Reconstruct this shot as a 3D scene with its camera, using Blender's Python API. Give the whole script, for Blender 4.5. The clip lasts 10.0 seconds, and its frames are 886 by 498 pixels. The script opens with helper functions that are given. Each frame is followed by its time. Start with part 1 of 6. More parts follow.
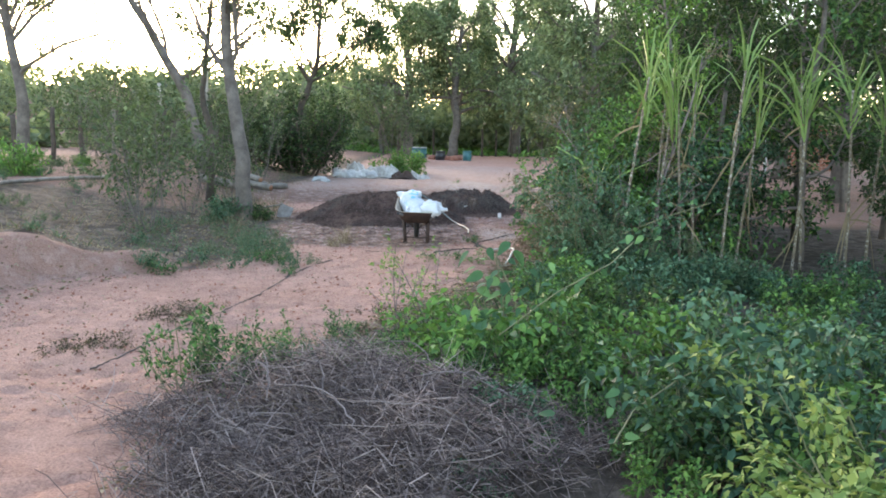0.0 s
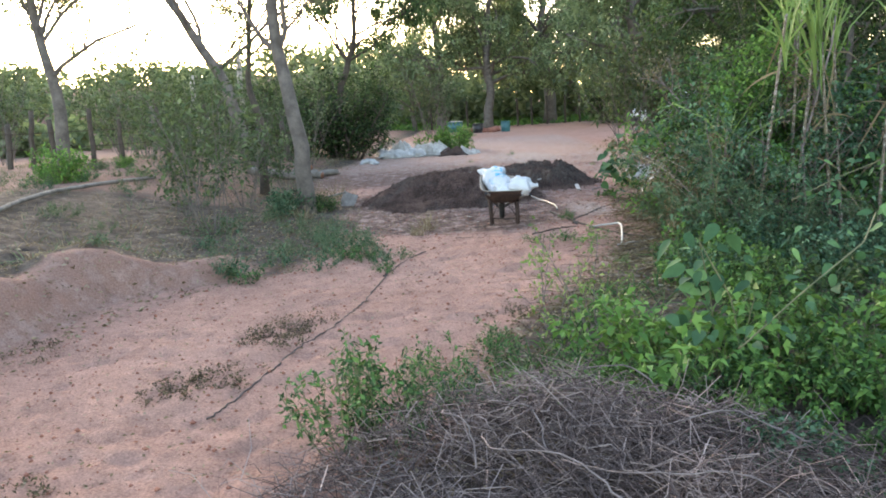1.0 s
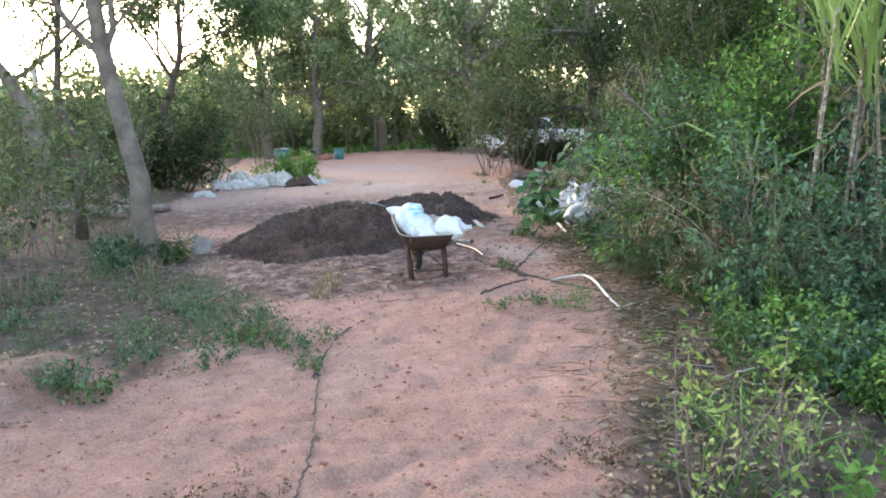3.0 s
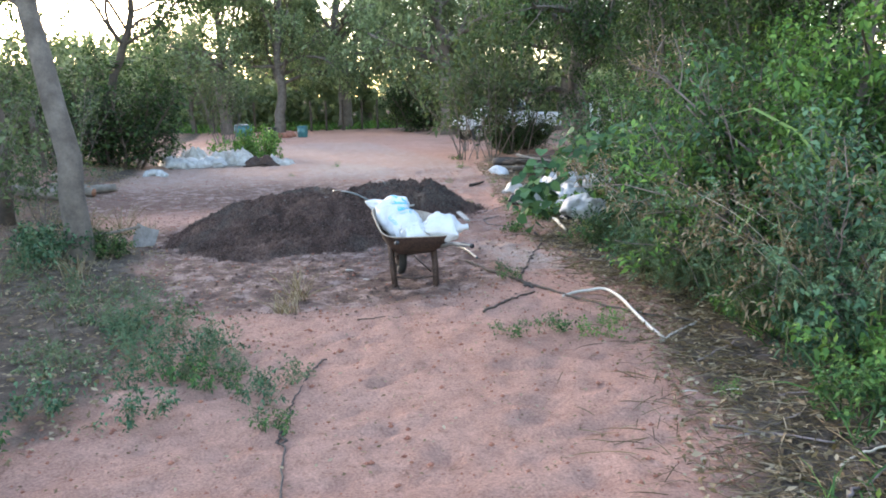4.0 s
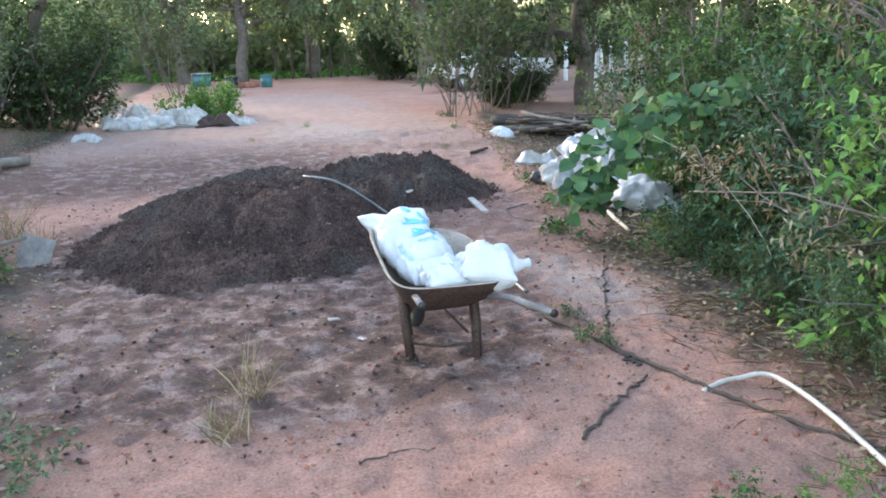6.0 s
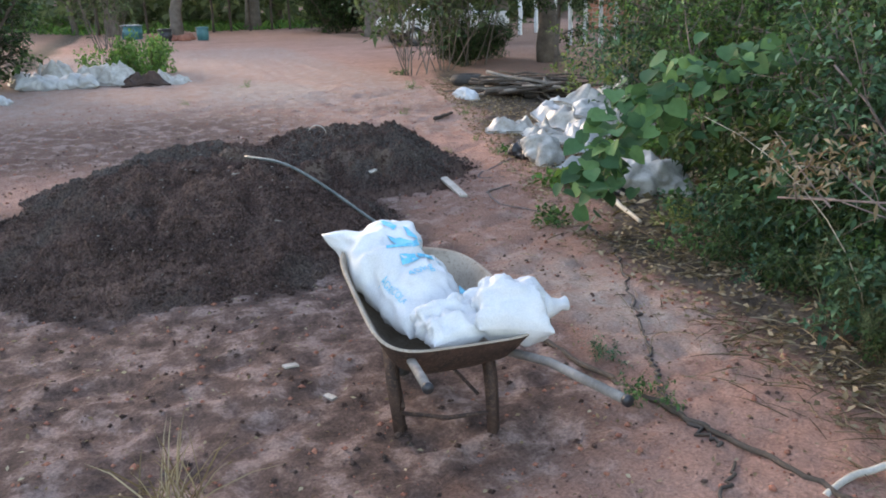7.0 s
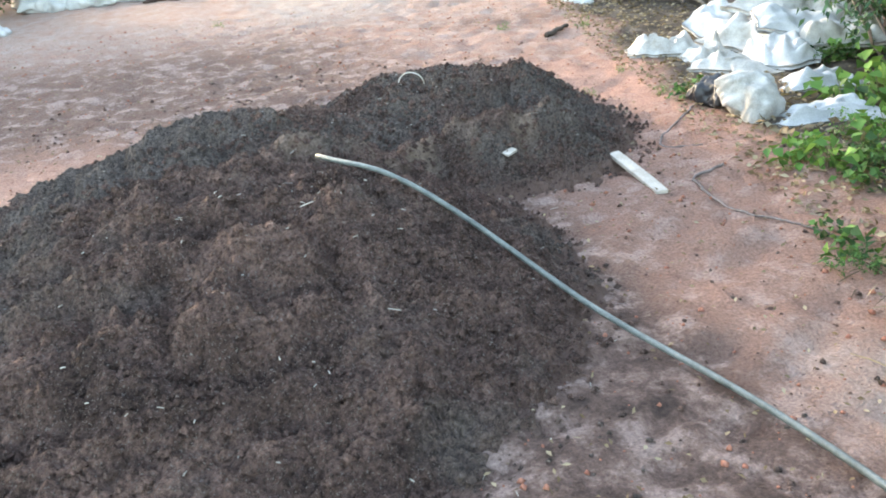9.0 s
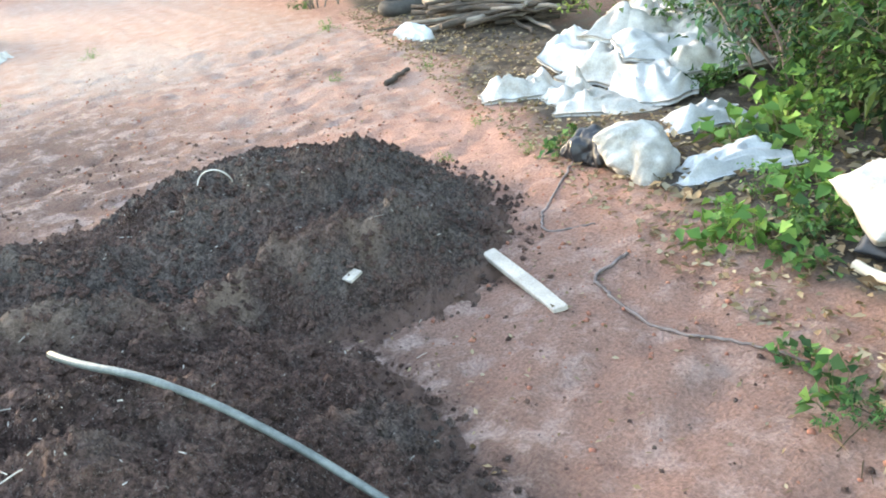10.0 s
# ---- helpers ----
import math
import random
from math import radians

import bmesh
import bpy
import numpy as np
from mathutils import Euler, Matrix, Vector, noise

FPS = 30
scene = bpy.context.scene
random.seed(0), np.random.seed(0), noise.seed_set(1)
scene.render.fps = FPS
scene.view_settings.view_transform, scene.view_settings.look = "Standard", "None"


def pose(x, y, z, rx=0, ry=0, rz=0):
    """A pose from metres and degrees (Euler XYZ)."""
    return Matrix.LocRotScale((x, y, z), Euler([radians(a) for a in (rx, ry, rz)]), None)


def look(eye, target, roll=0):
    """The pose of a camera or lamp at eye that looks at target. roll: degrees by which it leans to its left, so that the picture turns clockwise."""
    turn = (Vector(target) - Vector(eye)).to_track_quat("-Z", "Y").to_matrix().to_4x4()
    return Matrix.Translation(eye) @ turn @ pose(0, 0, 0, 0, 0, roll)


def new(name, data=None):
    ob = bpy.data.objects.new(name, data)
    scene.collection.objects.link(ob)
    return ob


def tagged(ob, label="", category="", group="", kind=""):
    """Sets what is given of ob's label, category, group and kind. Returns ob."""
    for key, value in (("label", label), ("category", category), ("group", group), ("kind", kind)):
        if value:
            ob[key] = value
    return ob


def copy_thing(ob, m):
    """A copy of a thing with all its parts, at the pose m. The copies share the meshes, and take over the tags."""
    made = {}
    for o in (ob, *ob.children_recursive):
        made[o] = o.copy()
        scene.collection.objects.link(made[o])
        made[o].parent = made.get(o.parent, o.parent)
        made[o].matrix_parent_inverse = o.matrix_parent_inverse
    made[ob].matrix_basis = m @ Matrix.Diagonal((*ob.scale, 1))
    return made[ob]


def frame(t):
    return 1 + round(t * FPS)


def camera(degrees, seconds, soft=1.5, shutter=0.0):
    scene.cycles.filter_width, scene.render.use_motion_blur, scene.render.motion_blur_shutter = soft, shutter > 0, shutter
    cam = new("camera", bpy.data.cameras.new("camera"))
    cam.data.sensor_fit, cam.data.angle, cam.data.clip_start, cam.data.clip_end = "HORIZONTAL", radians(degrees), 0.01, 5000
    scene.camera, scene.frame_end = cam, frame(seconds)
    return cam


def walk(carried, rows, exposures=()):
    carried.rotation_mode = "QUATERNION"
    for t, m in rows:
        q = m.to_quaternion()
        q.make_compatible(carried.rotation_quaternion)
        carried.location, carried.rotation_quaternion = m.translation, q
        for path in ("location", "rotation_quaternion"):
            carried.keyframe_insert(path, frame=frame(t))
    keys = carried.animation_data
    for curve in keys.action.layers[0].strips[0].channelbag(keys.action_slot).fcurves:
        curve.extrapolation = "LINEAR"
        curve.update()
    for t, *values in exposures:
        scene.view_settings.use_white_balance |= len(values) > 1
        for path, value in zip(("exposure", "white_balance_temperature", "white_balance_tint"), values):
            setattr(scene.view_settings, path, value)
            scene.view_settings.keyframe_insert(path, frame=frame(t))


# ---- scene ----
cam = camera(56.5, 10.0, soft=1.8)
METRES, EYE, TILT, LEAN, TURN = 14.415, 1.6, 0.0, 0.0, 0.0
ROWS = [
    (0.0, 0.0, 0.0, 0.0, 0.14, -7.84, -1.04),
    (0.5, -0.0287, 0.035, -0.0003, 0.91, -8.59, 1.42),
    (1.0, -0.0597, 0.0797, -0.0012, 1.58, -9.59, 3.46),
    (1.5, -0.087, 0.1222, -0.0023, -1.68, -10.71, 3.04),
    (2.0, -0.1068, 0.1738, -0.0021, -4.67, -9.69, 3.73),
    (2.5, -0.1241, 0.2189, -0.0021, -8.19, -10.41, 3.8),
    (3.0, -0.1311, 0.2693, -0.0029, -11.36, -8.39, 2.98),
    (4.5, -0.1258, 0.4211, -0.0023, -15.37, -10.82, 0.97),
    (5.0, -0.1206, 0.47, -0.0005, -17.24, -11.36, 0.57),
    (5.5, -0.1137, 0.5237, 0.0019, -14.93, -12.28, 1.67),
    (7.0, -0.0965, 0.6691, 0.0032, -19.82, -16.88, 1.4),
    (7.5, -0.0906, 0.7156, 0.0031, -19.21, -18.08, -0.21),
    (8.0, -0.0878, 0.7688, 0.0011, -14.84, -20.25, 0.53),
    (8.5, -0.087, 0.8157, 0.003, -17.76, -22.7, 1.68),
    (9.0, -0.0807, 0.865, 0.0037, -17.37, -24.39, 4.35),
    (9.5, -0.0648, 0.9074, 0.0026, -22.35, -25.37, 6.93),
    (10.0, -0.0376, 0.9489, 0.0028, -28.61, -24.01, 7.67),
]
walk(cam, [(t, pose(0, 0, EYE, TILT, LEAN, TURN) @ pose(METRES * x, METRES * y, METRES * z, 90 + pitch, roll, yaw)) for t, x, y, z, yaw, pitch, roll in ROWS],
     [(0.0, 2.95, 7500, 16), (1.0, 2.88, 7750, 17), (2.5, 3.0, 8100, 18), (3.0, 3.12, 7700, 18), (4.5, 3.06, 7150, 17), (5.5, 3.36, 7100, 16), (7.0, 2.76, 7750, 20), (8.0, 3.24, 8050, 16), (9.0, 3.84, 8350, 12), (10.0, 3.92, 8250, 11)])
from mathutils.bvhtree import BVHTree

SUN_AZ, SUN_EL = radians(-21), radians(12.0)

# ---- world and light ----
world = bpy.data.worlds.new("world")
scene.world = world
world.use_nodes = True
wt = world.node_tree
sky = wt.nodes.new("ShaderNodeTexSky")
sky.sky_type = "NISHITA"
sky.sun_disc = False
sky.sun_elevation, sky.sun_rotation = SUN_EL, SUN_AZ
sky.air_density, sky.dust_density, sky.ozone_density = 1.0, 1.0, 1.5
bg = wt.nodes["Background"]
bg.inputs["Strength"].default_value = 0.15
wt.links.new(sky.outputs[0], bg.inputs[0])
sun = new("sun", bpy.data.lights.new("sun", "SUN"))
sun.data.energy, sun.data.angle, sun.data.color = 0.46, radians(12), (1.0, 0.89, 0.76)
sun.matrix_world = look((0, 0, 0), (-math.sin(SUN_AZ) * math.cos(SUN_EL), -math.cos(SUN_AZ) * math.cos(SUN_EL), -math.sin(SUN_EL)))


# ---- materials ----
def node(t, kind, **inputs):
    n = t.nodes.new(kind)
    for k, v in inputs.items():
        n.inputs[k.replace("_", " ")].default_value = v
    return n


def ramp(t, fac, stops):
    r = t.nodes.new("ShaderNodeValToRGB")
    while len(r.color_ramp.elements) < len(stops):
        r.color_ramp.elements.new(0.5)
    for e, (p, c) in zip(r.color_ramp.elements, stops):
        e.position, e.color = p, (*c, 1)
    t.links.new(fac, r.inputs[0])
    return r.outputs[0]


def mixed(t, fac, a, b, blend="MIX"):
    m = t.nodes.new("ShaderNodeMix")
    m.data_type, m.blend_type = "RGBA", blend
    for sock, v in ((m.inputs[0], fac), (m.inputs[6], a), (m.inputs[7], b)):
        if isinstance(v, (int, float)):
            sock.default_value = v
        elif isinstance(v, tuple):
            sock.default_value = (*v, 1)
        else:
            t.links.new(v, sock)
    return m.outputs[2]


def blank(name):
    m = bpy.data.materials.new(name)
    m.use_nodes = True
    return m, m.node_tree, m.node_tree.nodes["Principled BSDF"]


def noisy(t, scale, detail=6.0, rough=0.6, coords=None):
    n = node(t, "ShaderNodeTexNoise", Scale=scale, Detail=detail, Roughness=rough)
    if coords:
        t.links.new(coords, n.inputs[0])
    return n.outputs[0]


def bumped(t, b, height, strength, dist=0.02):
    n = node(t, "ShaderNodeBump", Strength=strength, Distance=dist)
    t.links.new(height, n.inputs["Height"])
    t.links.new(n.outputs[0], b.inputs["Normal"])


def surface(name, c1, c2, scale=8.0, fine=60.0, rough=0.8, metal=0.0, bump=0.4, dist=0.01, c3=None):
    """Two-scale mottled surface."""
    m, t, b = blank(name)
    co = t.nodes.new("ShaderNodeTexCoord").outputs["Object"]
    big, small = noisy(t, scale, 5, 0.6, co), noisy(t, fine, 6, 0.7, co)
    col = ramp(t, big, [(0.32, c1), (0.68, c2)])
    if c3:
        col = mixed(t, ramp(t, small, [(0.5, (0, 0, 0)), (0.68, (1, 1, 1))]), col, c3)
    col = mixed(t, 0.35, col, ramp(t, small, [(0.3, (0.25, 0.25, 0.25)), (0.7, (0.75, 0.75, 0.75))]), "OVERLAY")
    t.links.new(col, b.inputs["Base Color"])
    b.inputs["Roughness"].default_value, b.inputs["Metallic"].default_value = rough, metal
    bumped(t, b, small, bump, dist)
    return m


def leafy(name, dark, mid, light, rough=0.6, through_light=0.2):
    """Leaves: each one its own shade, thin enough to let light through."""
    m, t, b = blank(name)
    g = t.nodes.new("ShaderNodeNewGeometry")
    col = ramp(t, g.outputs["Random Per Island"], [(0.0, dark), (0.55, mid), (1.0, light)])
    co = t.nodes.new("ShaderNodeTexCoord").outputs["Object"]
    col = mixed(t, 0.5, col, ramp(t, noisy(t, 1.3, 3, 0.6, co), [(0.3, (0.3, 0.32, 0.3)), (0.7, (0.7, 0.68, 0.62))]), "OVERLAY")
    t.links.new(col, b.inputs["Base Color"])
    b.inputs["Roughness"].default_value = rough
    b.inputs["Specular IOR Level"].default_value = 0.14
    tr = t.nodes.new("ShaderNodeBsdfTranslucent")
    t.links.new(mixed(t, 0.4, col, (0.13, 0.22, 0.05)), tr.inputs[0])
    mx = node(t, "ShaderNodeMixShader", Fac=through_light)
    t.links.new(b.outputs[0], mx.inputs[1])
    t.links.new(tr.outputs[0], mx.inputs[2])
    t.links.new(mx.outputs[0], t.nodes["Material Output"].inputs[0])
    return m


LEAF_MID = leafy("leaf_mid", (0.012, 0.034, 0.015), (0.056, 0.136, 0.05), (0.14, 0.27, 0.08))
LEAF_BRIGHT = leafy("leaf_bright", (0.06, 0.14, 0.04), (0.115, 0.25, 0.06), (0.22, 0.37, 0.09))
LEAF_YELLOW = leafy("leaf_yellow", (0.10, 0.165, 0.045), (0.215, 0.295, 0.08), (0.40, 0.45, 0.15))
LEAF_DARK = leafy("leaf_dark", (0.022, 0.046, 0.022), (0.055, 0.098, 0.04), (0.12, 0.185, 0.07))
# darker copy of leaf_dark: shade within dense growth put into the colour
LEAF_SHADED = leafy("leaf_shaded", (0.012, 0.027, 0.013), (0.034, 0.064, 0.027), (0.085, 0.14, 0.05))
LEAF_GREY = leafy("leaf_grey", (0.06, 0.09, 0.055), (0.11, 0.15, 0.085), (0.19, 0.23, 0.13))
LEAF_BLUE = leafy("leaf_blue", (0.012, 0.035, 0.022), (0.062, 0.14, 0.082), (0.15, 0.26, 0.15))
# paled and greyed leaves: the haze of distance is put into their colour
LEAF_HAZED = leafy("leaf_hazed", (0.12, 0.155, 0.09), (0.20, 0.24, 0.13), (0.30, 0.33, 0.19), 0.6, 0.42)
LEAF_FRESH = leafy("leaf_fresh", (0.012, 0.037, 0.015), (0.06, 0.14, 0.047), (0.17, 0.30, 0.085))
# background trees, lightened the same way for haze
LEAF_WOODS_HAZED = leafy("leaf_woods_hazed", (0.10, 0.145, 0.08), (0.23, 0.29, 0.155), (0.37, 0.43, 0.24), 0.6, 0.42)
LEAF_SHRUB = leafy("leaf_shrub", (0.03, 0.05, 0.028), (0.078, 0.112, 0.055), (0.16, 0.20, 0.098))
LEAF_FERN = leafy("leaf_fern", (0.028, 0.062, 0.036), (0.10, 0.185, 0.103), (0.21, 0.32, 0.18))
LEAF_BROWN = leafy("leaf_brown", (0.045, 0.032, 0.022), (0.11, 0.078, 0.048), (0.19, 0.15, 0.09), 0.8, 0.1)
LEAF_DRY = leafy("leaf_dry", (0.12, 0.075, 0.045), (0.25, 0.18, 0.11), (0.42, 0.34, 0.24), 0.8, 0.15)
CANE_LEAF = leafy("cane_leaf", (0.11, 0.19, 0.055), (0.19, 0.29, 0.09), (0.33, 0.39, 0.17), 0.45, 0.2)
BRUSH = leafy("brushwood", (0.04, 0.029, 0.028), (0.185, 0.136, 0.13), (0.46, 0.36, 0.335), 0.9, 0.0)
BARK = surface("bark", (0.09, 0.072, 0.06), (0.20, 0.165, 0.14), 5, 45, 0.9, 0, 0.9, 0.02)
BARK_DARK = surface("bark_dark", (0.05, 0.04, 0.032), (0.12, 0.09, 0.07), 6, 50, 0.9, 0, 0.8, 0.02)
TWIG = surface("dry_twig", (0.10, 0.074, 0.068), (0.29, 0.225, 0.205), 9, 60, 0.9, 0, 0.5)
TWIG_PALE = surface("pale_stick", (0.42, 0.36, 0.28), (0.66, 0.58, 0.46), 5, 60, 0.8, 0, 0.4)
STEM = surface("green_stem", (0.10, 0.11, 0.05), (0.22, 0.20, 0.10), 6, 40, 0.8, 0, 0.3)
CANE = surface("cane_stalk", (0.07, 0.038, 0.035), (0.23, 0.18, 0.105), 7, 30, 0.5, 0, 0.2, 0.01, (0.45, 0.42, 0.36))
PLASTIC_WHITE = surface("woven_white_plastic", (0.52, 0.535, 0.55), (0.66, 0.67, 0.68), 4, 160, 0.5, 0, 0.25, 0.004)
PLASTIC_SOILED = surface("soiled_white_plastic", (0.28, 0.255, 0.22), (0.55, 0.535, 0.50), 7, 90, 0.55, 0, 0.4, 0.006)
PLASTIC_GREY = surface("pale_grey_plastic", (0.32, 0.325, 0.32), (0.50, 0.505, 0.50), 4, 90, 0.5, 0, 0.3, 0.006)
INK = surface("blue_print", (0.05, 0.42, 0.62), (0.14, 0.55, 0.72), 20, 120, 0.5, 0, 0.1)
RUST = surface("rusty_dark_steel", (0.026, 0.017, 0.015), (0.085, 0.048, 0.036), 9, 70, 0.8, 0.15, 0.5, 0.004, (0.125, 0.075, 0.053))
TRAY = surface("mud_caked_steel", (0.27, 0.215, 0.165), (0.47, 0.39, 0.315), 6, 70, 0.85, 0.0, 0.5, 0.005, (0.19, 0.14, 0.11))
PIPE_STEEL = surface("worn_pipe", (0.12, 0.105, 0.095), (0.27, 0.24, 0.215), 8, 60, 0.65, 0.05, 0.2)
RUBBER = surface("rubber", (0.02, 0.02, 0.02), (0.06, 0.055, 0.05), 6, 60, 0.85, 0, 0.4)
BLACK_PLASTIC = surface("black_plastic", (0.012, 0.013, 0.015), (0.035, 0.035, 0.04), 6, 40, 0.4, 0, 0.3)
HOSE = surface("grey_green_hose", (0.075, 0.088, 0.082), (0.17, 0.19, 0.175), 10, 80, 0.38, 0, 0.2)
PVC = surface("white_pipe", (0.42, 0.385, 0.33), (0.60, 0.555, 0.49), 8, 80, 0.5, 0, 0.1)
CABLE = surface("dark_cable", (0.035, 0.026, 0.022), (0.09, 0.07, 0.06), 8, 60, 0.8, 0, 0.2)
WOOD = surface("weathered_wood", (0.13, 0.11, 0.09), (0.29, 0.25, 0.21), 5, 70, 0.9, 0, 0.7)
WOOD_PALE = surface("pale_board", (0.33, 0.285, 0.24), (0.52, 0.46, 0.40), 6, 90, 0.8, 0, 0.4)
WOOD_CUT = surface("red_cut_wood", (0.22, 0.09, 0.05), (0.34, 0.16, 0.09), 9, 70, 0.8, 0, 0.3)
TEAL = surface("teal_plastic", (0.02, 0.11, 0.12), (0.05, 0.19, 0.20), 4, 60, 0.45, 0, 0.2)
RED_BRICK = surface("red_clay", (0.26, 0.09, 0.06), (0.40, 0.17, 0.11), 8, 60, 0.9, 0, 0.5)
CAR_PAINT = surface("silver_white_paint", (0.62, 0.64, 0.66), (0.70, 0.72, 0.74), 2, 30, 0.3, 0.1, 0.02)
GLASS = surface("dark_glass", (0.02, 0.025, 0.03), (0.04, 0.045, 0.05), 2, 10, 0.08, 0, 0.0)
CHROME = surface("wheel_metal", (0.45, 0.46, 0.47), (0.6, 0.6, 0.62), 5, 50, 0.35, 0.9, 0.1)


def ground_material():
    m, t, b = blank("red_sand")
    co = t.nodes.new("ShaderNodeTexCoord").outputs["Object"]

    def attr(n):
        a = t.nodes.new("ShaderNodeAttribute")
        a.attribute_name = n
        return a.outputs["Fac"]
    big, mid, fine = noisy(t, 0.55, 5, 0.6, co), noisy(t, 5.0, 8, 0.68, co), noisy(t, 70, 5, 0.7, co)
    sand = ramp(t, big, [(0.3, (0.405, 0.224, 0.170)), (0.7, (0.50, 0.294, 0.230))])
    sand = mixed(t, 0.5, sand, ramp(t, mid, [(0.3, (0.36, 0.32, 0.31)), (0.5, (0.5, 0.5, 0.5)), (0.72, (0.72, 0.72, 0.72))]), "OVERLAY")
    trod = ramp(t, noisy(t, 12.0, 5, 0.75, co), [(0.32, (0.17, 0.13, 0.12)), (0.42, (0.5, 0.5, 0.5)), (0.8, (0.6, 0.6, 0.6))])
    sand = mixed(t, 0.5, sand, trod, "OVERLAY")
    litter = ramp(t, mid, [(0.34, (0.055, 0.044, 0.036)), (0.52, (0.12, 0.094, 0.074)), (0.72, (0.225, 0.185, 0.15))])
    pale = ramp(t, mid, [(0.35, (0.38, 0.288, 0.245)), (0.7, (0.54, 0.45, 0.395))])
    soil = ramp(t, mid, [(0.36, (0.08, 0.053, 0.045)), (0.5, (0.19, 0.121, 0.10)), (0.6, (0.37, 0.26, 0.225))])

    def mask(name, soft=0.28):
        edge = node(t, "ShaderNodeMath", **{})
        edge.operation = "ADD"
        t.links.new(attr(name), edge.inputs[0])
        sc = t.nodes.new("ShaderNodeMath")
        sc.operation = "MULTIPLY_ADD"
        t.links.new(mid, sc.inputs[0])
        sc.inputs[1].default_value, sc.inputs[2].default_value = 1.1, -0.55
        t.links.new(sc.outputs[0], edge.inputs[1])
        return ramp(t, edge.outputs[0], [(0.5 - soft, (0, 0, 0)), (0.5 + soft, (1, 1, 1))])
    col = mixed(t, mask("pale"), sand, pale)
    col = mixed(t, mask("soil"), col, soil)
    col = mixed(t, mask("litter"), col, litter)
    col = mixed(t, 0.75, col, ramp(t, fine, [(0.32, (0.26, 0.26, 0.26)), (0.7, (0.72, 0.72, 0.72))]), "OVERLAY")
    t.links.new(col, b.inputs["Base Color"])
    b.inputs["Roughness"].default_value = 0.95
    b.inputs["Specular IOR Level"].default_value = 0.15
    bumped(t, b, mixed(t, 0.35, mixed(t, 0.5, mid, noisy(t, 14, 5, 0.7, co)), fine), 1.0, 0.075)
    return m


SAND = ground_material()


def mound_material():
    m, t, b = blank("dark_compost")
    co = t.nodes.new("ShaderNodeTexCoord").outputs["Object"]
    big, fine, crumb = noisy(t, 1.1, 5, 0.62, co), noisy(t, 48, 6, 0.8, co), noisy(t, 95, 3, 0.7, co)
    brown = ramp(t, noisy(t, 3.2, 5, 0.65, co), [(0.35, (0.09, 0.055, 0.046)), (0.52, (0.165, 0.099, 0.081)), (0.7, (0.30, 0.18, 0.143))])
    grey = ramp(t, noisy(t, 5.0, 5, 0.7, co), [(0.35, (0.105, 0.083, 0.073)), (0.7, (0.22, 0.175, 0.152))])
    far = t.nodes.new("ShaderNodeAttribute")
    far.attribute_name = "dryness"
    share = t.nodes.new("ShaderNodeMath")
    share.operation = "MULTIPLY_ADD"
    t.links.new(far.outputs["Fac"], share.inputs[0])
    share.inputs[1].default_value = 0.16
    t.links.new(big, share.inputs[2])
    col = mixed(t, ramp(t, share.outputs[0], [(0.52, (0, 0, 0)), (0.66, (1, 1, 1))]), brown, grey)
    col = mixed(t, 0.9, col, ramp(t, fine, [(0.36, (0.10, 0.10, 0.10)), (0.64, (0.9, 0.9, 0.9))]), "OVERLAY")
    col = mixed(t, ramp(t, crumb, [(0.58, (0, 0, 0)), (0.66, (1, 1, 1))]), col, (0.29, 0.23, 0.20))
    dry = t.nodes.new("ShaderNodeAttribute")
    dry.attribute_name = "dry_crest"
    col = mixed(t, dry.outputs["Fac"], col, mixed(t, 0.7, (0.38, 0.27, 0.21), ramp(t, fine, [(0.32, (0.2, 0.2, 0.2)), (0.7, (0.8, 0.8, 0.8))]), "OVERLAY"))
    # the thin spilled margin mixes with the red sand
    thin = t.nodes.new("ShaderNodeAttribute")
    thin.attribute_name = "spilled"
    thin_mask = t.nodes.new("ShaderNodeMath")
    thin_mask.operation = "MULTIPLY_ADD"
    t.links.new(fine, thin_mask.inputs[0])
    thin_mask.inputs[1].default_value = 1.6
    shifted = t.nodes.new("ShaderNodeMath")
    shifted.operation = "SUBTRACT"
    t.links.new(thin.outputs["Fac"], shifted.inputs[0])
    shifted.inputs[1].default_value = 0.8
    t.links.new(shifted.outputs[0], thin_mask.inputs[2])
    col = mixed(t, ramp(t, thin_mask.outputs[0], [(0.3, (0, 0, 0)), (0.75, (1, 1, 1))]), col, (0.24, 0.15, 0.122))
    t.links.new(col, b.inputs["Base Color"])
    b.inputs["Roughness"].default_value = 0.95
    b.inputs["Specular IOR Level"].default_value = 0.2
    bumped(t, b, mixed(t, 0.45, fine, crumb), 1.0, 0.09)
    return m


COMPOST = mound_material()


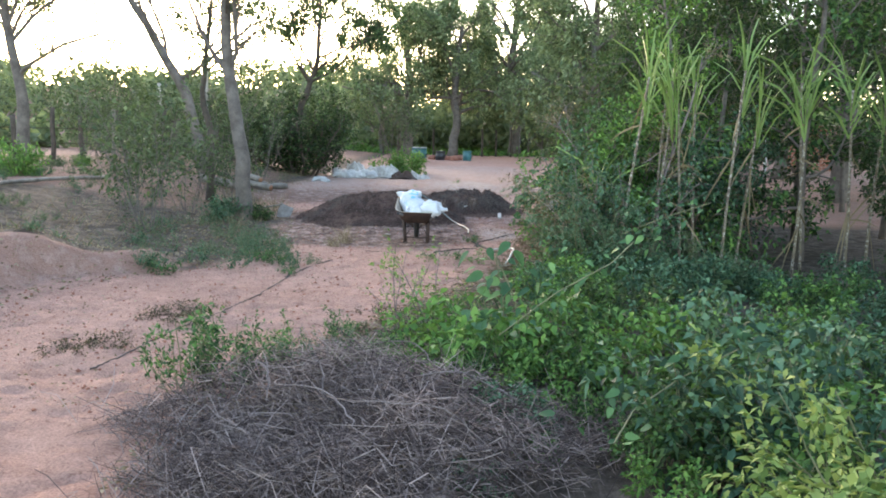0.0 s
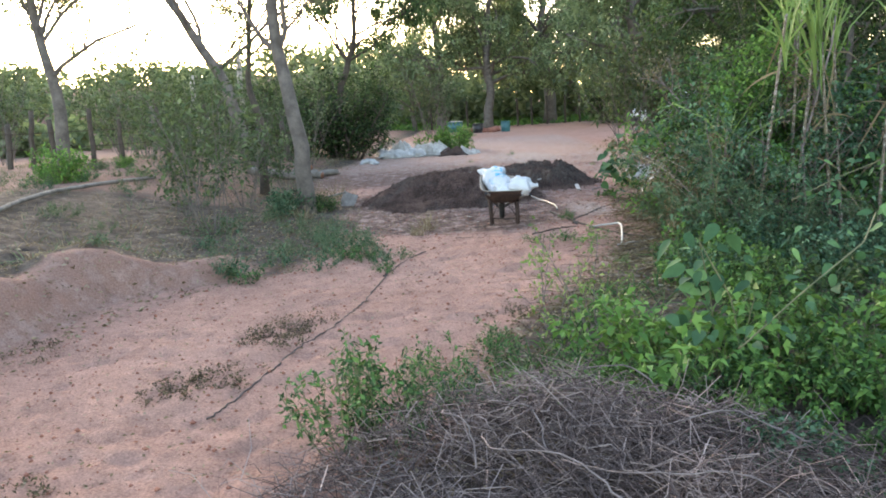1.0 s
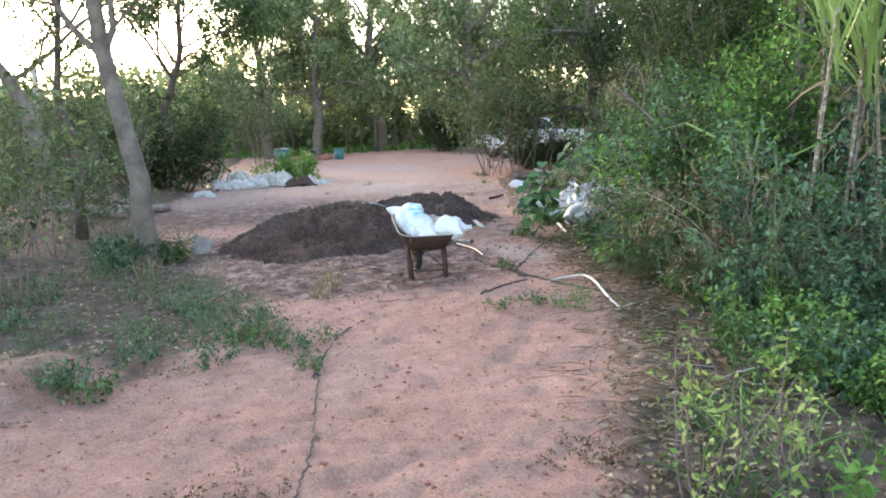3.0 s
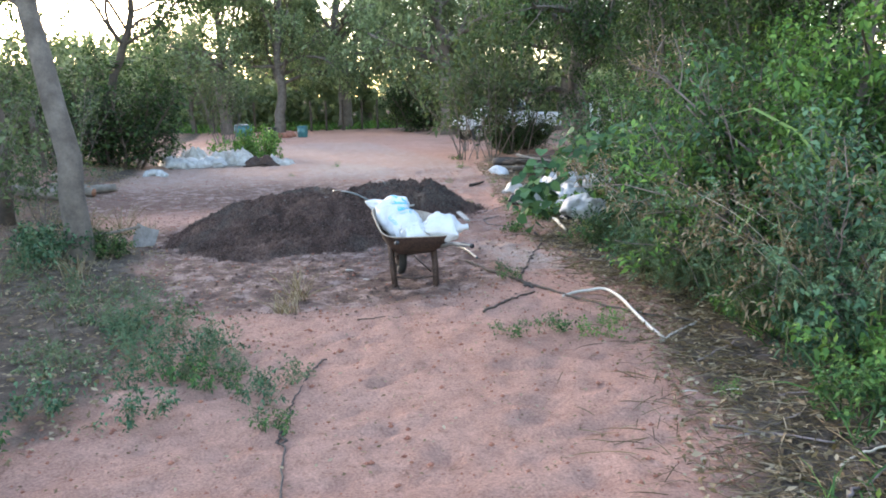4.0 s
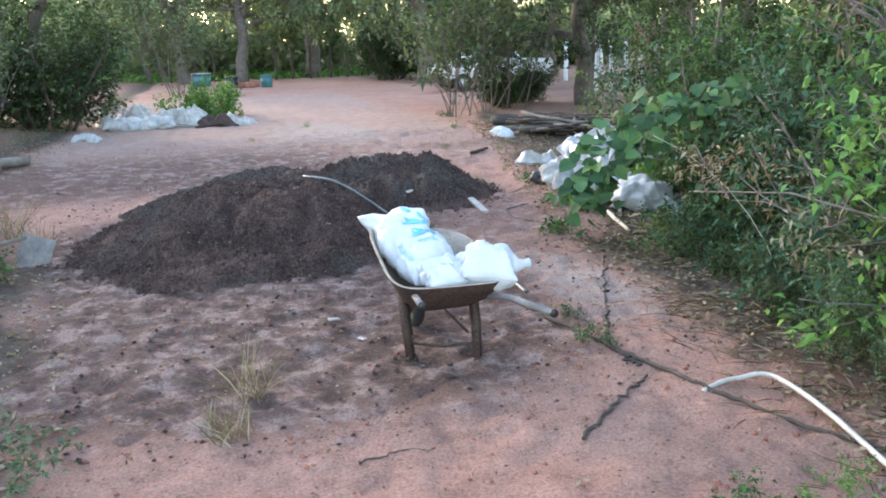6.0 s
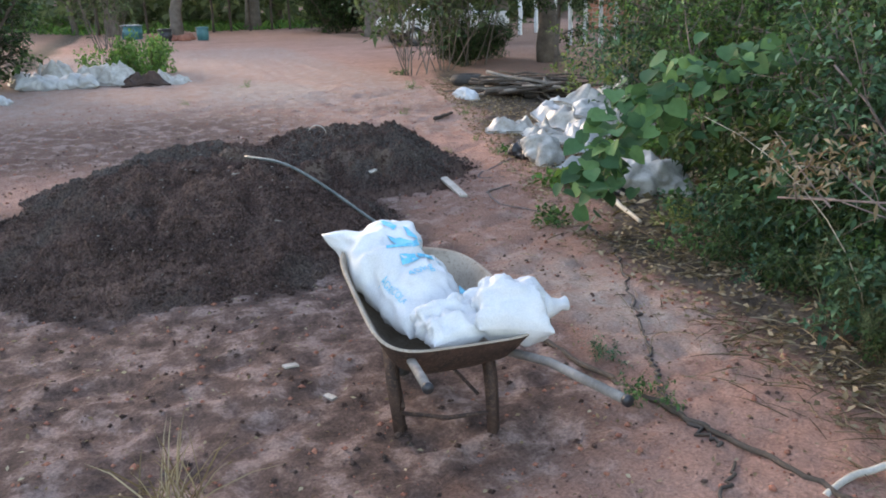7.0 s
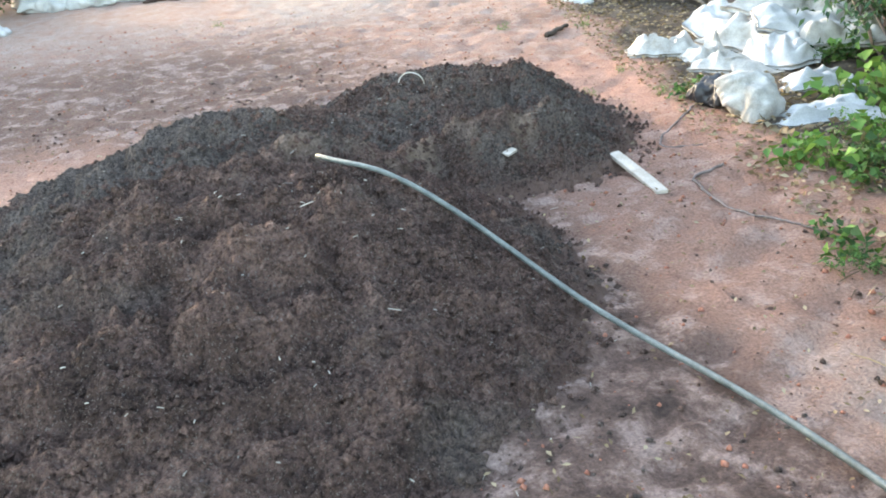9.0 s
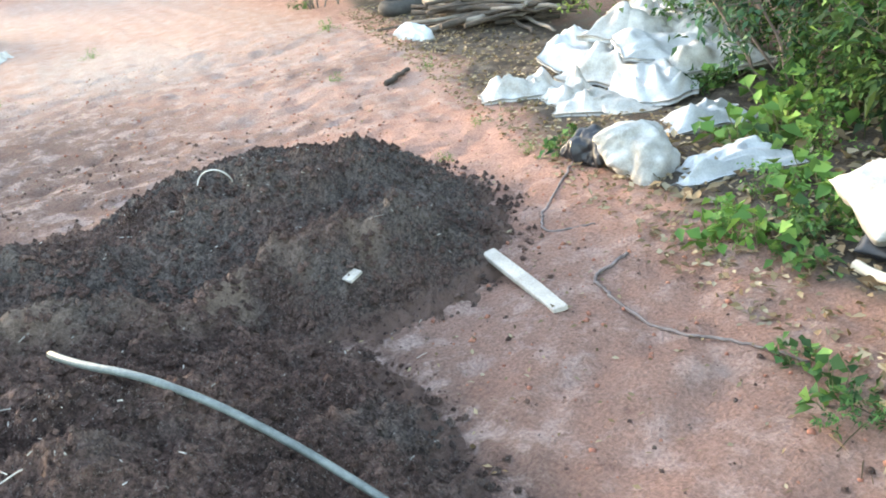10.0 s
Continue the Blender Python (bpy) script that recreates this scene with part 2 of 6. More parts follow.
# ---- building helpers ----
class Soup:
    """Gathers vertices and faces and makes one mesh of them."""

    def __init__(self):
        self.v, self.f, self.n = [], [], 0

    def add(self, v, *faces):
        self.v.append(np.asarray(v, float).reshape(-1, 3))
        for f in faces:
            self.f.append(np.asarray(f, int) + self.n)
        self.n += len(self.v[-1])

    def mesh(self, name, mat, smooth=True):
        me = bpy.data.meshes.new(name)
        if not self.v:
            return me
        v = np.concatenate(self.v)
        me.vertices.add(len(v))
        me.vertices.foreach_set("co", v.ravel())
        loops = np.concatenate([f.ravel() for f in self.f])
        tot = np.concatenate([np.full(len(f), f.shape[1]) for f in self.f])
        me.loops.add(len(loops))
        me.loops.foreach_set("vertex_index", loops)
        me.polygons.add(len(tot))
        me.polygons.foreach_set("loop_start", np.concatenate([[0], np.cumsum(tot)[:-1]]))
        me.polygons.foreach_set("loop_total", tot)
        me.polygons.foreach_set("use_smooth", np.full(len(tot), smooth))
        me.materials.append(mat)
        me.update(calc_edges=True)
        me.validate()
        return me

    def tube(self, pts, rad, sides=6, cap=True):
        pts = np.asarray(pts, float)
        n = len(pts)
        rad = np.broadcast_to(np.asarray(rad, float), (n,))
        d = np.gradient(pts, axis=0)
        d /= np.linalg.norm(d, axis=1)[:, None] + 1e-9
        ref = np.where(np.abs(d[:, 2:3]) > 0.9, np.array([[1.0, 0, 0]]), np.array([[0, 0, 1.0]]))
        steep = np.abs(d[:, 2]) > 0.9
        if steep.any() and not steep.all():
            ref = np.tile([[0.83, 0.55, 0.1]], (n, 1))
        a = np.cross(d, ref)
        a /= np.linalg.norm(a, axis=1)[:, None] + 1e-9
        b = np.cross(d, a)
        ang = np.arange(sides) * 2 * np.pi / sides
        ring = pts[:, None] + rad[:, None, None] * (np.cos(ang)[None, :, None] * a[:, None] + np.sin(ang)[None, :, None] * b[:, None])
        i, j = np.meshgrid(np.arange(n - 1), np.arange(sides), indexing="ij")
        q = np.stack([i * sides + j, i * sides + (j + 1) % sides, (i + 1) * sides + (j + 1) % sides, (i + 1) * sides + j], -1).reshape(-1, 4)
        faces = [q]
        if cap:
            faces.append(np.array([np.arange(sides)[::-1], np.arange(sides) + (n - 1) * sides]))
        self.add(ring.reshape(-1, 3), *faces)

    def leaves(self, rng, p, d, length, width, droop=0.15, fold=0.12):
        """Folded pointed leaves: at p along d."""
        n = len(p)
        d = d / (np.linalg.norm(d, axis=1)[:, None] + 1e-9)
        s = np.cross(d, rng.normal(size=(n, 3)) * 0.45 + np.array([0, 0, 1.0]))
        s /= np.linalg.norm(s, axis=1)[:, None] + 1e-9
        u = np.cross(s, d)
        ln = (length * rng.uniform(0.6, 1.25, n))[:, None]
        w = (width * rng.uniform(0.7, 1.25, n))[:, None]
        down = np.array([[0, 0, -1.0]])
        mid = p + d * ln * 0.45
        v = np.stack([p, mid + s * w / 2 + u * w * fold, p + d * ln + down * ln * droop, mid - s * w / 2 + u * w * fold], 1)
        k = np.arange(n)[:, None] * 4
        self.add(v.reshape(-1, 3), np.concatenate([k + np.array([[0, 1, 2]]), k + np.array([[0, 2, 3]])]))

    def blades(self, rng, base, top, width, sag=0.3):
        """Grass-like blades bent over, three segments each."""
        n = len(base)
        d = top - base
        s = np.cross(d, rng.normal(size=(n, 3)))
        s /= np.linalg.norm(s, axis=1)[:, None] + 1e-9
        w = np.broadcast_to(np.asarray(width, float), (n,))[:, None]
        rows = []
        side = d * np.array([[1, 1, 0]])
        for f, k in ((0, 0.7), (0.35, 1.0), (0.7, 0.7), (1.0, 0.06)):
            c = base + d * f + side * f * f * sag - np.array([[0, 0, 1.0]]) * (np.linalg.norm(d, axis=1)[:, None] * f ** 3 * sag)
            rows += [c - s * w * k / 2, c + s * w * k / 2]
        v = np.stack(rows, 1)
        k = np.arange(n)[:, None] * 8
        self.add(v.reshape(-1, 3), np.concatenate([k + np.array([[a, a + 1, a + 3, a + 2]]) for a in (0, 2, 4)]))


def part(name, data, material, parent, label=""):
    if isinstance(data, Soup):
        data = data.mesh(name, material)
    elif isinstance(data, bmesh.types.BMesh):
        me = bpy.data.meshes.new(name)
        data.to_mesh(me)
        data.free()
        me.materials.append(material)
        data = me
    ob = new(name, data)
    if parent:
        ob.parent = parent
    if label:
        ob["label"] = label
    return ob


def thing(name, label, category, at=None, group="", kind=""):
    ob = new(name)
    ob.empty_display_size = 0.2
    if at is not None:
        ob.matrix_basis = at if isinstance(at, Matrix) else pose(*at)
    return tagged(ob, label, category, group, kind)


def sm(e0, e1, x):
    k = np.clip((np.asarray(x, float) - e0) / (e1 - e0), 0, 1)
    return k * k * (3 - 2 * k)


def vnoise(x, y, scale, seed):
    """Smooth value noise on arrays."""
    x, y = np.asarray(x, float) * scale + seed * 17.3, np.asarray(y, float) * scale - seed * 9.1
    xi, yi = np.floor(x).astype(int), np.floor(y).astype(int)
    fx, fy = x - xi, y - yi
    fx, fy = fx * fx * (3 - 2 * fx), fy * fy * (3 - 2 * fy)

    def h(a, b):
        k = (a * 374761393 + b * 668265263 + seed * 1442695) & 0x7FFFFFFF
        k = ((k ^ (k >> 13)) * 1274126177) & 0x7FFFFFFF
        return ((k ^ (k >> 16)) & 0xFFFF) / 65535.0
    return (h(xi, yi) * (1 - fx) + h(xi + 1, yi) * fx) * (1 - fy) + (h(xi, yi + 1) * (1 - fx) + h(xi + 1, yi + 1) * fx) * fy


def edge_left(y):
    return np.interp(y, [-5, 4, 6.5, 8.5, 9.6, 12, 15, 20, 26, 34], [-4.2, -4.3, -4.3, -4.0, -3.0, -2.6, -3.0, -4.6, -4.2, -4.0])


def edge_right(y):
    return np.interp(y, [-5, 2, 4, 6, 8, 9, 11, 12.8, 14.5, 16, 20, 26, 34], [-1.2, -1.2, -1.3, -0.9, 0.0, 0.45, 1.15, 1.4, 1.6, 1.9, 2.9, 4.2, 7.0])


def lie(x, y):
    """The lie of the land, without small relief."""
    x, y = np.asarray(x, float), np.asarray(y, float)
    z = 0.18 * sm(17, 27, y)
    bank = (0.20 + 0.28 * vnoise(x, y, 1.6, 8)) * sm(0.0, 0.45, edge_left(y) - 0.1 - x) * (1 - sm(9.0, 10.5, y))
    rise = 0.62 * sm(-3.6, -8.5, x) * (1 - 0.6 * sm(22, 34, y))
    az, r = np.arctan2(x, y), np.hypot(x, y)
    hill = (2.6 + 4.2 * sm(0.12, -0.22, az)) * sm(58, 118, r) + 1.2 * (vnoise(x, y, 0.03, 51) - 0.5) * sm(70, 110, r)
    return z + bank + rise + hill


def gz(x, y):
    x, y = np.asarray(x, float), np.asarray(y, float)
    z = lie(x, y)
    near = 1 - sm(30, 60, np.hypot(x, y - 10))
    z = z + near * (0.05 * (vnoise(x, y, 0.7, 1) - 0.5) + 0.035 * (vnoise(x, y, 2.3, 2) - 0.5))
    on = sm(-0.2, 0.6, x - edge_left(y)) * sm(-0.2, 0.6, edge_right(y) - x)
    foot = sm(0.6, 0.8, vnoise(x, y, 4.9, 3)) * 0.10 + sm(0.55, 0.8, vnoise(x * 0.75, y, 9.5, 5)) * 0.36
    return z + near * (-0.06 * foot * (0.4 + 0.6 * on) + 0.030 * (vnoise(x, y, 11.0, 4) - 0.5) + 0.014 * (vnoise(x, y, 17.0, 6) - 0.5))


def at_ground(x, y):
    return float(gz(x, y))


# ---- the ground ----
def ground():
    def axis(lo, hi, step, far, grow_by=1.22):
        mid = list(np.arange(lo, hi + step / 2, step))
        s, a = step, mid[-1]
        while a < far:
            s *= grow_by
            a += s
            mid.append(a)
        s, a = step, mid[0]
        while a > -far:
            s *= grow_by
            a -= s
            mid.insert(0, a)
        return np.array(mid)
    xs, ys = axis(-6.0, 4.0, 0.06, 900), axis(2.0, 24.0, 0.06, 1200)
    gx, gy = np.meshgrid(xs, ys, indexing="ij")
    n, k = gx.shape
    v = np.stack([gx, gy, gz(gx, gy)], -1).reshape(-1, 3)
    i, j = np.meshgrid(np.arange(n - 1), np.arange(k - 1), indexing="ij")
    q = np.stack([i * k + j, (i + 1) * k + j, (i + 1) * k + j + 1, i * k + j + 1], -1).reshape(-1, 4)
    s = Soup()
    s.add(v, q)
    me = s.mesh("ground", SAND)
    x, y = v[:, 0], v[:, 1]
    off = np.maximum(edge_left(y) - x, x - edge_right(y))
    wild = sm(-0.25, 0.35, off + 0.5 * (vnoise(x, y, 1.1, 7) - 0.5)) * (1 - 0.55 * sm(14.5, 16, y) * (1 - sm(-5.5, -4, -np.abs(x))))
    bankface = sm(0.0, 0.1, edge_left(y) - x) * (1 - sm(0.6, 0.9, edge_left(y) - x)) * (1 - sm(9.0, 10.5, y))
    litter = np.clip(wild - bankface, 0, 1)
    r1 = np.hypot((x + 0.9) / 2.9, (y - 15.6) / 2.6)
    r2 = np.hypot((x + 1.1) / 2.5, (y - 13.0) / 1.45)
    soil = np.clip(1.05 * (1 - sm(0.55, 1.1, r1)) + 0.95 * (1 - sm(0.5, 1.2, r2)), 0, 1) * (1 - 0.72 * sm(0.0, 1.1, x))
    soil = np.maximum(soil, 0.74 * sm(17.5, 19.5, y) * (1 - sm(21.0, 24.5, y)) * (1 - 0.8 * sm(-0.5, 2.4, x)) * sm(-6.0, -4.5, x))
    pale = 0.75 * (1 - sm(0.3, 1.3, np.hypot((x - 0.6) / 1.8, (y - 24.5) / 3.2))) + 0.7 * (1 - sm(0.2, 1.2, np.hypot((x - 0.9) / 0.6, (y - 13.6) / 1.6)))
    back = sm(18.2, 20.0, y) * (1 - sm(36, 46, y)) * (1 - sm(2.8, 4.2, x)) * sm(-5.5, -4.0, x)
    pale = np.maximum(pale, 0.36 * back + 0.14 * sm(20.5, 23.5, y) * back)
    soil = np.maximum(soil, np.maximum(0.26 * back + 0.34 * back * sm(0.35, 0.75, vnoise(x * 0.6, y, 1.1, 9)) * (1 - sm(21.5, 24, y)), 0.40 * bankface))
    soil = np.maximum(soil, 0.50 * (1 - sm(0.5, 1.3, np.hypot((x - 1.2) / 1.3, (y - 16.2) / 2.6))))
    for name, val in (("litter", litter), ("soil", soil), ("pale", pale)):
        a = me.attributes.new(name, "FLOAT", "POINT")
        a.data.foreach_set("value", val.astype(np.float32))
    ob = new("ground", me)
    return tagged(ob, "trampled red sandy ground with dry leaf litter", "ground", kind="structure")


ground()


# ---- the compost heap ----
def heap_height(x, y):
    r1 = np.hypot((x + 1.05) / np.where(x > -1.05, 1.40, 1.75), (y - 15.9) / 1.62)
    r2 = np.hypot((x - 0.45) / np.where(x > 0.45, 1.16, 1.32), (y - 17.75) / 1.28)
    r3 = np.hypot((x + 0.9) / 1.6, (y - 17.5) / 1.2)
    z = np.maximum.reduce([0.48 * (1 - r1 ** 1.95), 0.39 * (1 - r2 ** 2.1), 0.35 * (1 - r3 ** 1.9)])
    h = 1 - np.minimum.reduce([r1, r2, r3])
    body = sm(0.0, 0.35, h)
    # a dug furrow with its thrown-up crest across the heap, and shovelled scallops on the front lobe
    crest = y - 16.82 - 0.10 * (x - 0.1) - 0.16 * (vnoise(x, y, 1.5, 26) - 0.5)
    span = sm(-1.3, -0.7, x) * (1 - sm(0.75, 1.15, x))
    z = z + span * body * (0.13 * np.exp(-(crest / 0.12) ** 2) - 0.13 * np.exp(-((crest - 0.36) / 0.2) ** 2) - 0.05 * np.exp(-((crest + 0.62) / 0.2) ** 2))
    wave = y * 2.3 + 0.7 * x + 1.7 * vnoise(x, y, 0.9, 27)
    z = z + body * (1 - sm(16.0, 16.5, y)) * 0.055 * (np.abs((wave % 1.0) - 0.5) * 2 - 0.5)
    z = z + body * (0.10 * (vnoise(x, y, 2.2, 21) - 0.5) + 0.10 * (np.abs(vnoise(x, y, 3.6, 22) - 0.5) * 2 - 0.45) + 0.065 * (vnoise(x, y, 7.0, 25) - 0.5))
    z = z + 0.06 * (vnoise(x, y, 11, 23) - 0.5) + 0.044 * (vnoise(x, y, 27, 24) - 0.5)
    return np.where(h > -0.12, z, -0.2)


def heap_top(x, y):
    return float(max(gz(x, y), lie(x, y) + heap_height(np.asarray(x), np.asarray(y))))


def heap():
    xs, ys = np.arange(-3.2, 2.15, 0.018), np.arange(13.9, 19.5, 0.018)
    gx, gy = np.meshgrid(xs, ys, indexing="ij")
    z = lie(gx, gy) + heap_height(gx, gy)
    z = z + np.random.default_rng(4).normal(size=z.shape) * 0.008
    n, k = gx.shape
    v = np.stack([gx, gy, z], -1).reshape(-1, 3)
    i, j = np.meshgrid(np.arange(n - 1), np.arange(k - 1), indexing="ij")
    q = np.stack([i * k + j, (i + 1) * k + j, (i + 1) * k + j + 1, i * k + j + 1], -1).reshape(-1, 4)
    keep = (z.reshape(-1)[q] > lie(gx, gy).reshape(-1)[q] - 0.07).all(1)
    s = Soup()
    s.add(v, q[keep])
    me = s.mesh("compost_heap", COMPOST, False)
    spilled = (1 - sm(-0.01, 0.10, z - lie(gx, gy))) * (0.35 + 0.65 * sm(-0.6, 0.2, gx))
    me.attributes.new("dryness", "FLOAT", "POINT").data.foreach_set("value", sm(16.2, 17.2, gy).ravel().astype(np.float32))
    me.attributes.new("spilled", "FLOAT", "POINT").data.foreach_set("value", spilled.ravel().astype(np.float32))
    crest = gy - 16.82 - 0.10 * (gx - 0.1) - 0.16 * (vnoise(gx, gy, 1.5, 26) - 0.5)
    dry = 0.95 * np.exp(-((crest + 0.03) / 0.11) ** 2) * sm(-1.3, -0.5, gx) * (1 - sm(0.55, 0.95, gx)) * sm(0.25, 0.6, vnoise(gx, gy, 6.0, 28))
    me.attributes.new("dry_crest", "FLOAT", "POINT").data.foreach_set("value", dry.ravel().astype(np.float32))
    ob = new("compost_heap", me)
    tagged(ob, "low dark brown heap of crumbly compost on the sand", "heap")
    # crumbs and clods lying on and around it
    rng = np.random.default_rng(5)
    c = Soup()
    n = 15000
    which = rng.random(n) < 0.42
    a, r = rng.uniform(0, 2 * np.pi, n), np.sqrt(rng.random(n)) * rng.uniform(0.90, 1.07, n)
    x = np.where(which, 0.45 + 1.32 * r * np.cos(a), -1.05 + np.where(np.cos(a) > 0, 1.46, 1.75) * r * np.cos(a))
    y = np.where(which, 17.75 + 1.28 * r * np.sin(a), 15.9 + 1.62 * r * np.sin(a))
    size = 0.006 + 0.022 * rng.random(n) ** 3
    z = np.maximum(gz(x, y), lie(x, y) + heap_height(x, y)) + size * 0.3
    o = np.array([[1, 0, 0], [0, 1, 0], [-1, 0, 0], [0, -1, 0], [0, 0, 1], [0, 0, -0.6]])[None] * size[:, None, None] * rng.uniform(0.6, 1.3, (n, 6, 3))
    f = np.array([[0, 1, 4], [1, 2, 4], [2, 3, 4], [3, 0, 4], [1, 0, 5], [2, 1, 5], [3, 2, 5], [0, 3, 5]])
    c.add((o + np.stack([x, y, z], 1)[:, None]).reshape(-1, 3), (f[None] + 6 * np.arange(n)[:, None, None]).reshape(-1, 3))
    ob = new("soil_crumbs", c.mesh("soil_crumbs", COMPOST, False))
    tagged(ob, "loose dark compost crumbs and small clods", "soil", kind="stuff")


heap()


# ---- plants ----
class Habit:
    def __init__(self, depth=2, kids=5, ratio=0.55, wobble=0.18, step=0.12, spread=50, first=0.35, up=0.05, taper=0.4, side=5):
        self.depth, self.kids, self.ratio, self.wobble, self.step = depth, kids, ratio, wobble, step
        self.spread, self.first, self.up, self.taper, self.side = spread, first, up, taper, side


def grow(rng, p, d, length, r, depth, h, wood, tips):
    n = max(4, int(length / h.step))
    pts, dirs = [np.array(p, float)], []
    d = np.array(d, float)
    for _ in range(n - 1):
        d = d + rng.normal(size=3) * h.wobble + np.array([0, 0, h.up])
        d /= np.linalg.norm(d)
        dirs.append(d.copy())
        pts.append(pts[-1] + d * length / (n - 1))
    dirs.append(d)
    pts = np.array(pts)
    wood.tube(pts, np.linspace(r, r * h.taper, n), h.side if depth else 3, cap=False)
    if depth == 0:
        tips.append(pts)
        return pts
    kids = h.kids[depth - 1] if isinstance(h.kids, (list, tuple)) else h.kids
    for k in range(kids):
        f = h.first + (1 - h.first) * (k + rng.random()) / kids
        i = min(n - 1, int(f * (n - 1)))
        perp = np.cross(dirs[i], rng.normal(size=3))
        perp /= np.linalg.norm(perp) + 1e-9
        a = radians(h.spread) * rng.uniform(0.6, 1.3)
        grow(rng, pts[i], dirs[i] * math.cos(a) + perp * math.sin(a), length * h.ratio * rng.uniform(0.7, 1.2) * (1.15 - 0.4 * f), r * (1 - 0.6 * f) * 0.6, depth - 1, h, wood, tips)
    return pts


def foliage(rng, soup, tips, per_metre, length, width, jitter=0.03, droop=0.2, tilt=0.9, low=0.1, sprays=0):
    """Leaves along the outermost twigs, gathered in sprays where asked."""
    P, D = [], []
    for pts in tips:
        ln = np.linalg.norm(np.diff(pts, axis=0), axis=1).sum()
        m = max(2, int(ln * per_metre * rng.uniform(0.7, 1.3)))
        f = rng.uniform(low, 1.0, m)
        if sprays:
            f = np.clip(rng.uniform(low, 1.0, sprays)[rng.integers(0, sprays, m)] + rng.normal(size=m) * 0.06, 0, 1)
        f = f * (len(pts) - 1)
        i = np.minimum(f.astype(int), len(pts) - 2)
        w = (f - i)[:, None]
        P.append(pts[i] * (1 - w) + pts[i + 1] * w + rng.normal(size=(m, 3)) * jitter)
        D.append((pts[i + 1] - pts[i]) / (np.linalg.norm(pts[i + 1] - pts[i], axis=1)[:, None] + 1e-9) * 0.6 + rng.normal(size=(m, 3)) * tilt)
    soup.leaves(rng, np.concatenate(P), np.concatenate(D), length, width, droop)


def shrub(name, label, category, seed, stems, height, lean, r, h, leaf, bark=STEM, leafmat=LEAF_MID, base_r=0.12, group=""):
    """A many-stemmed shrub round the origin."""
    rng = np.random.default_rng(seed)
    wood, fol, tips = Soup(), Soup(), []
    for k in range(stems):
        a = 2 * np.pi * (k + rng.random()) / stems
        l = radians(lean) * rng.uniform(0.3, 1.2)
        d = np.array([math.cos(a) * math.sin(l), math.sin(a) * math.sin(l), math.cos(l)])
        b = np.array([math.cos(a), math.sin(a), 0]) * base_r * rng.random() + np.array([0, 0, -0.06])
        grow(rng, b, d, height * rng.uniform(0.7, 1.1), r * rng.uniform(0.7, 1.2), h.depth, h, wood, tips)
    foliage(rng, fol, tips, **leaf)
    ob = thing(name, label, category, group=group)
    part("stem", wood, bark, ob)
    part("foliage", fol, leafmat, ob)
    return ob


def frond_shrub(seed, mat, height=1.3, stems=8):
    """Slender shrub whose leaves are fronds with two rows of leaflets."""
    rng = np.random.default_rng(seed)
    wood, fol, tips = Soup(), Soup(), []
    for k in range(stems):
        a, l = 2 * np.pi * (k + rng.random()) / stems, radians(32) * rng.uniform(0.3, 1.2)
        d = np.array([math.cos(a) * math.sin(l), math.sin(a) * math.sin(l), math.cos(l)])
        grow(rng, np.array([math.cos(a), math.sin(a), -0.2]) * 0.15, d, height * rng.uniform(0.6, 1.1), 0.008, 1, Habit(depth=1, kids=6, ratio=0.42, wobble=0.12, step=0.1, spread=48, first=0.2), wood, tips)
    P, D = [], []
    for pts in tips:
        for _ in range(5):
            i = rng.integers(0, len(pts) - 1)
            d = pts[i + 1] - pts[i]
            d = d / np.linalg.norm(d) * 0.5 + rng.normal(size=3) * 0.6
            d /= np.linalg.norm(d)
            side = np.cross(d, rng.normal(size=3) * 0.4 + [0, 0, 1])
            side /= np.linalg.norm(side)
            ln = rng.uniform(0.14, 0.26)
            f = np.linspace(0.12, 1, 10)[:, None]
            spine = pts[i] + d * ln * f - np.array([[0, 0, 1.0]]) * ln * 0.35 * f * f
            wood.tube(np.concatenate([pts[i][None], spine[[4, 9]]]), 0.0012, 3, cap=False)
            for sg in (-1, 1):
                P.append(spine)
                D.append(side * sg + d * 0.45 + rng.normal(size=(10, 3)) * 0.12)
    fol.leaves(rng, np.concatenate(P), np.concatenate(D), 0.045, 0.017, 0.1)
    ob = thing("fern_leaved_shrub", "slender shrub with soft fern-like blue-green fronds", "shrub", group="fern-leaved shrubs")
    part("stem", wood, STEM, ob)
    part("foliage", fol, mat, ob)
    return ob


class Stand:
    """One plant, built once and then set at many places."""

    def __init__(self, proto):
        self.proto, self.used = proto, False

    def put(self, x, y, turn=0.0, size=1.0, tall=1.0, z=None, tip=(0, 0), label=""):
        m = pose(x, y, at_ground(x, y) if z is None else z, tip[0], tip[1], turn) @ Matrix.Diagonal((size, size, size * tall, 1))
        if self.used:
            ob = copy_thing(self.proto, m)
        else:
            ob, self.used = self.proto, True
            ob.matrix_basis = m
        if label:
            ob["label"] = label
        return ob


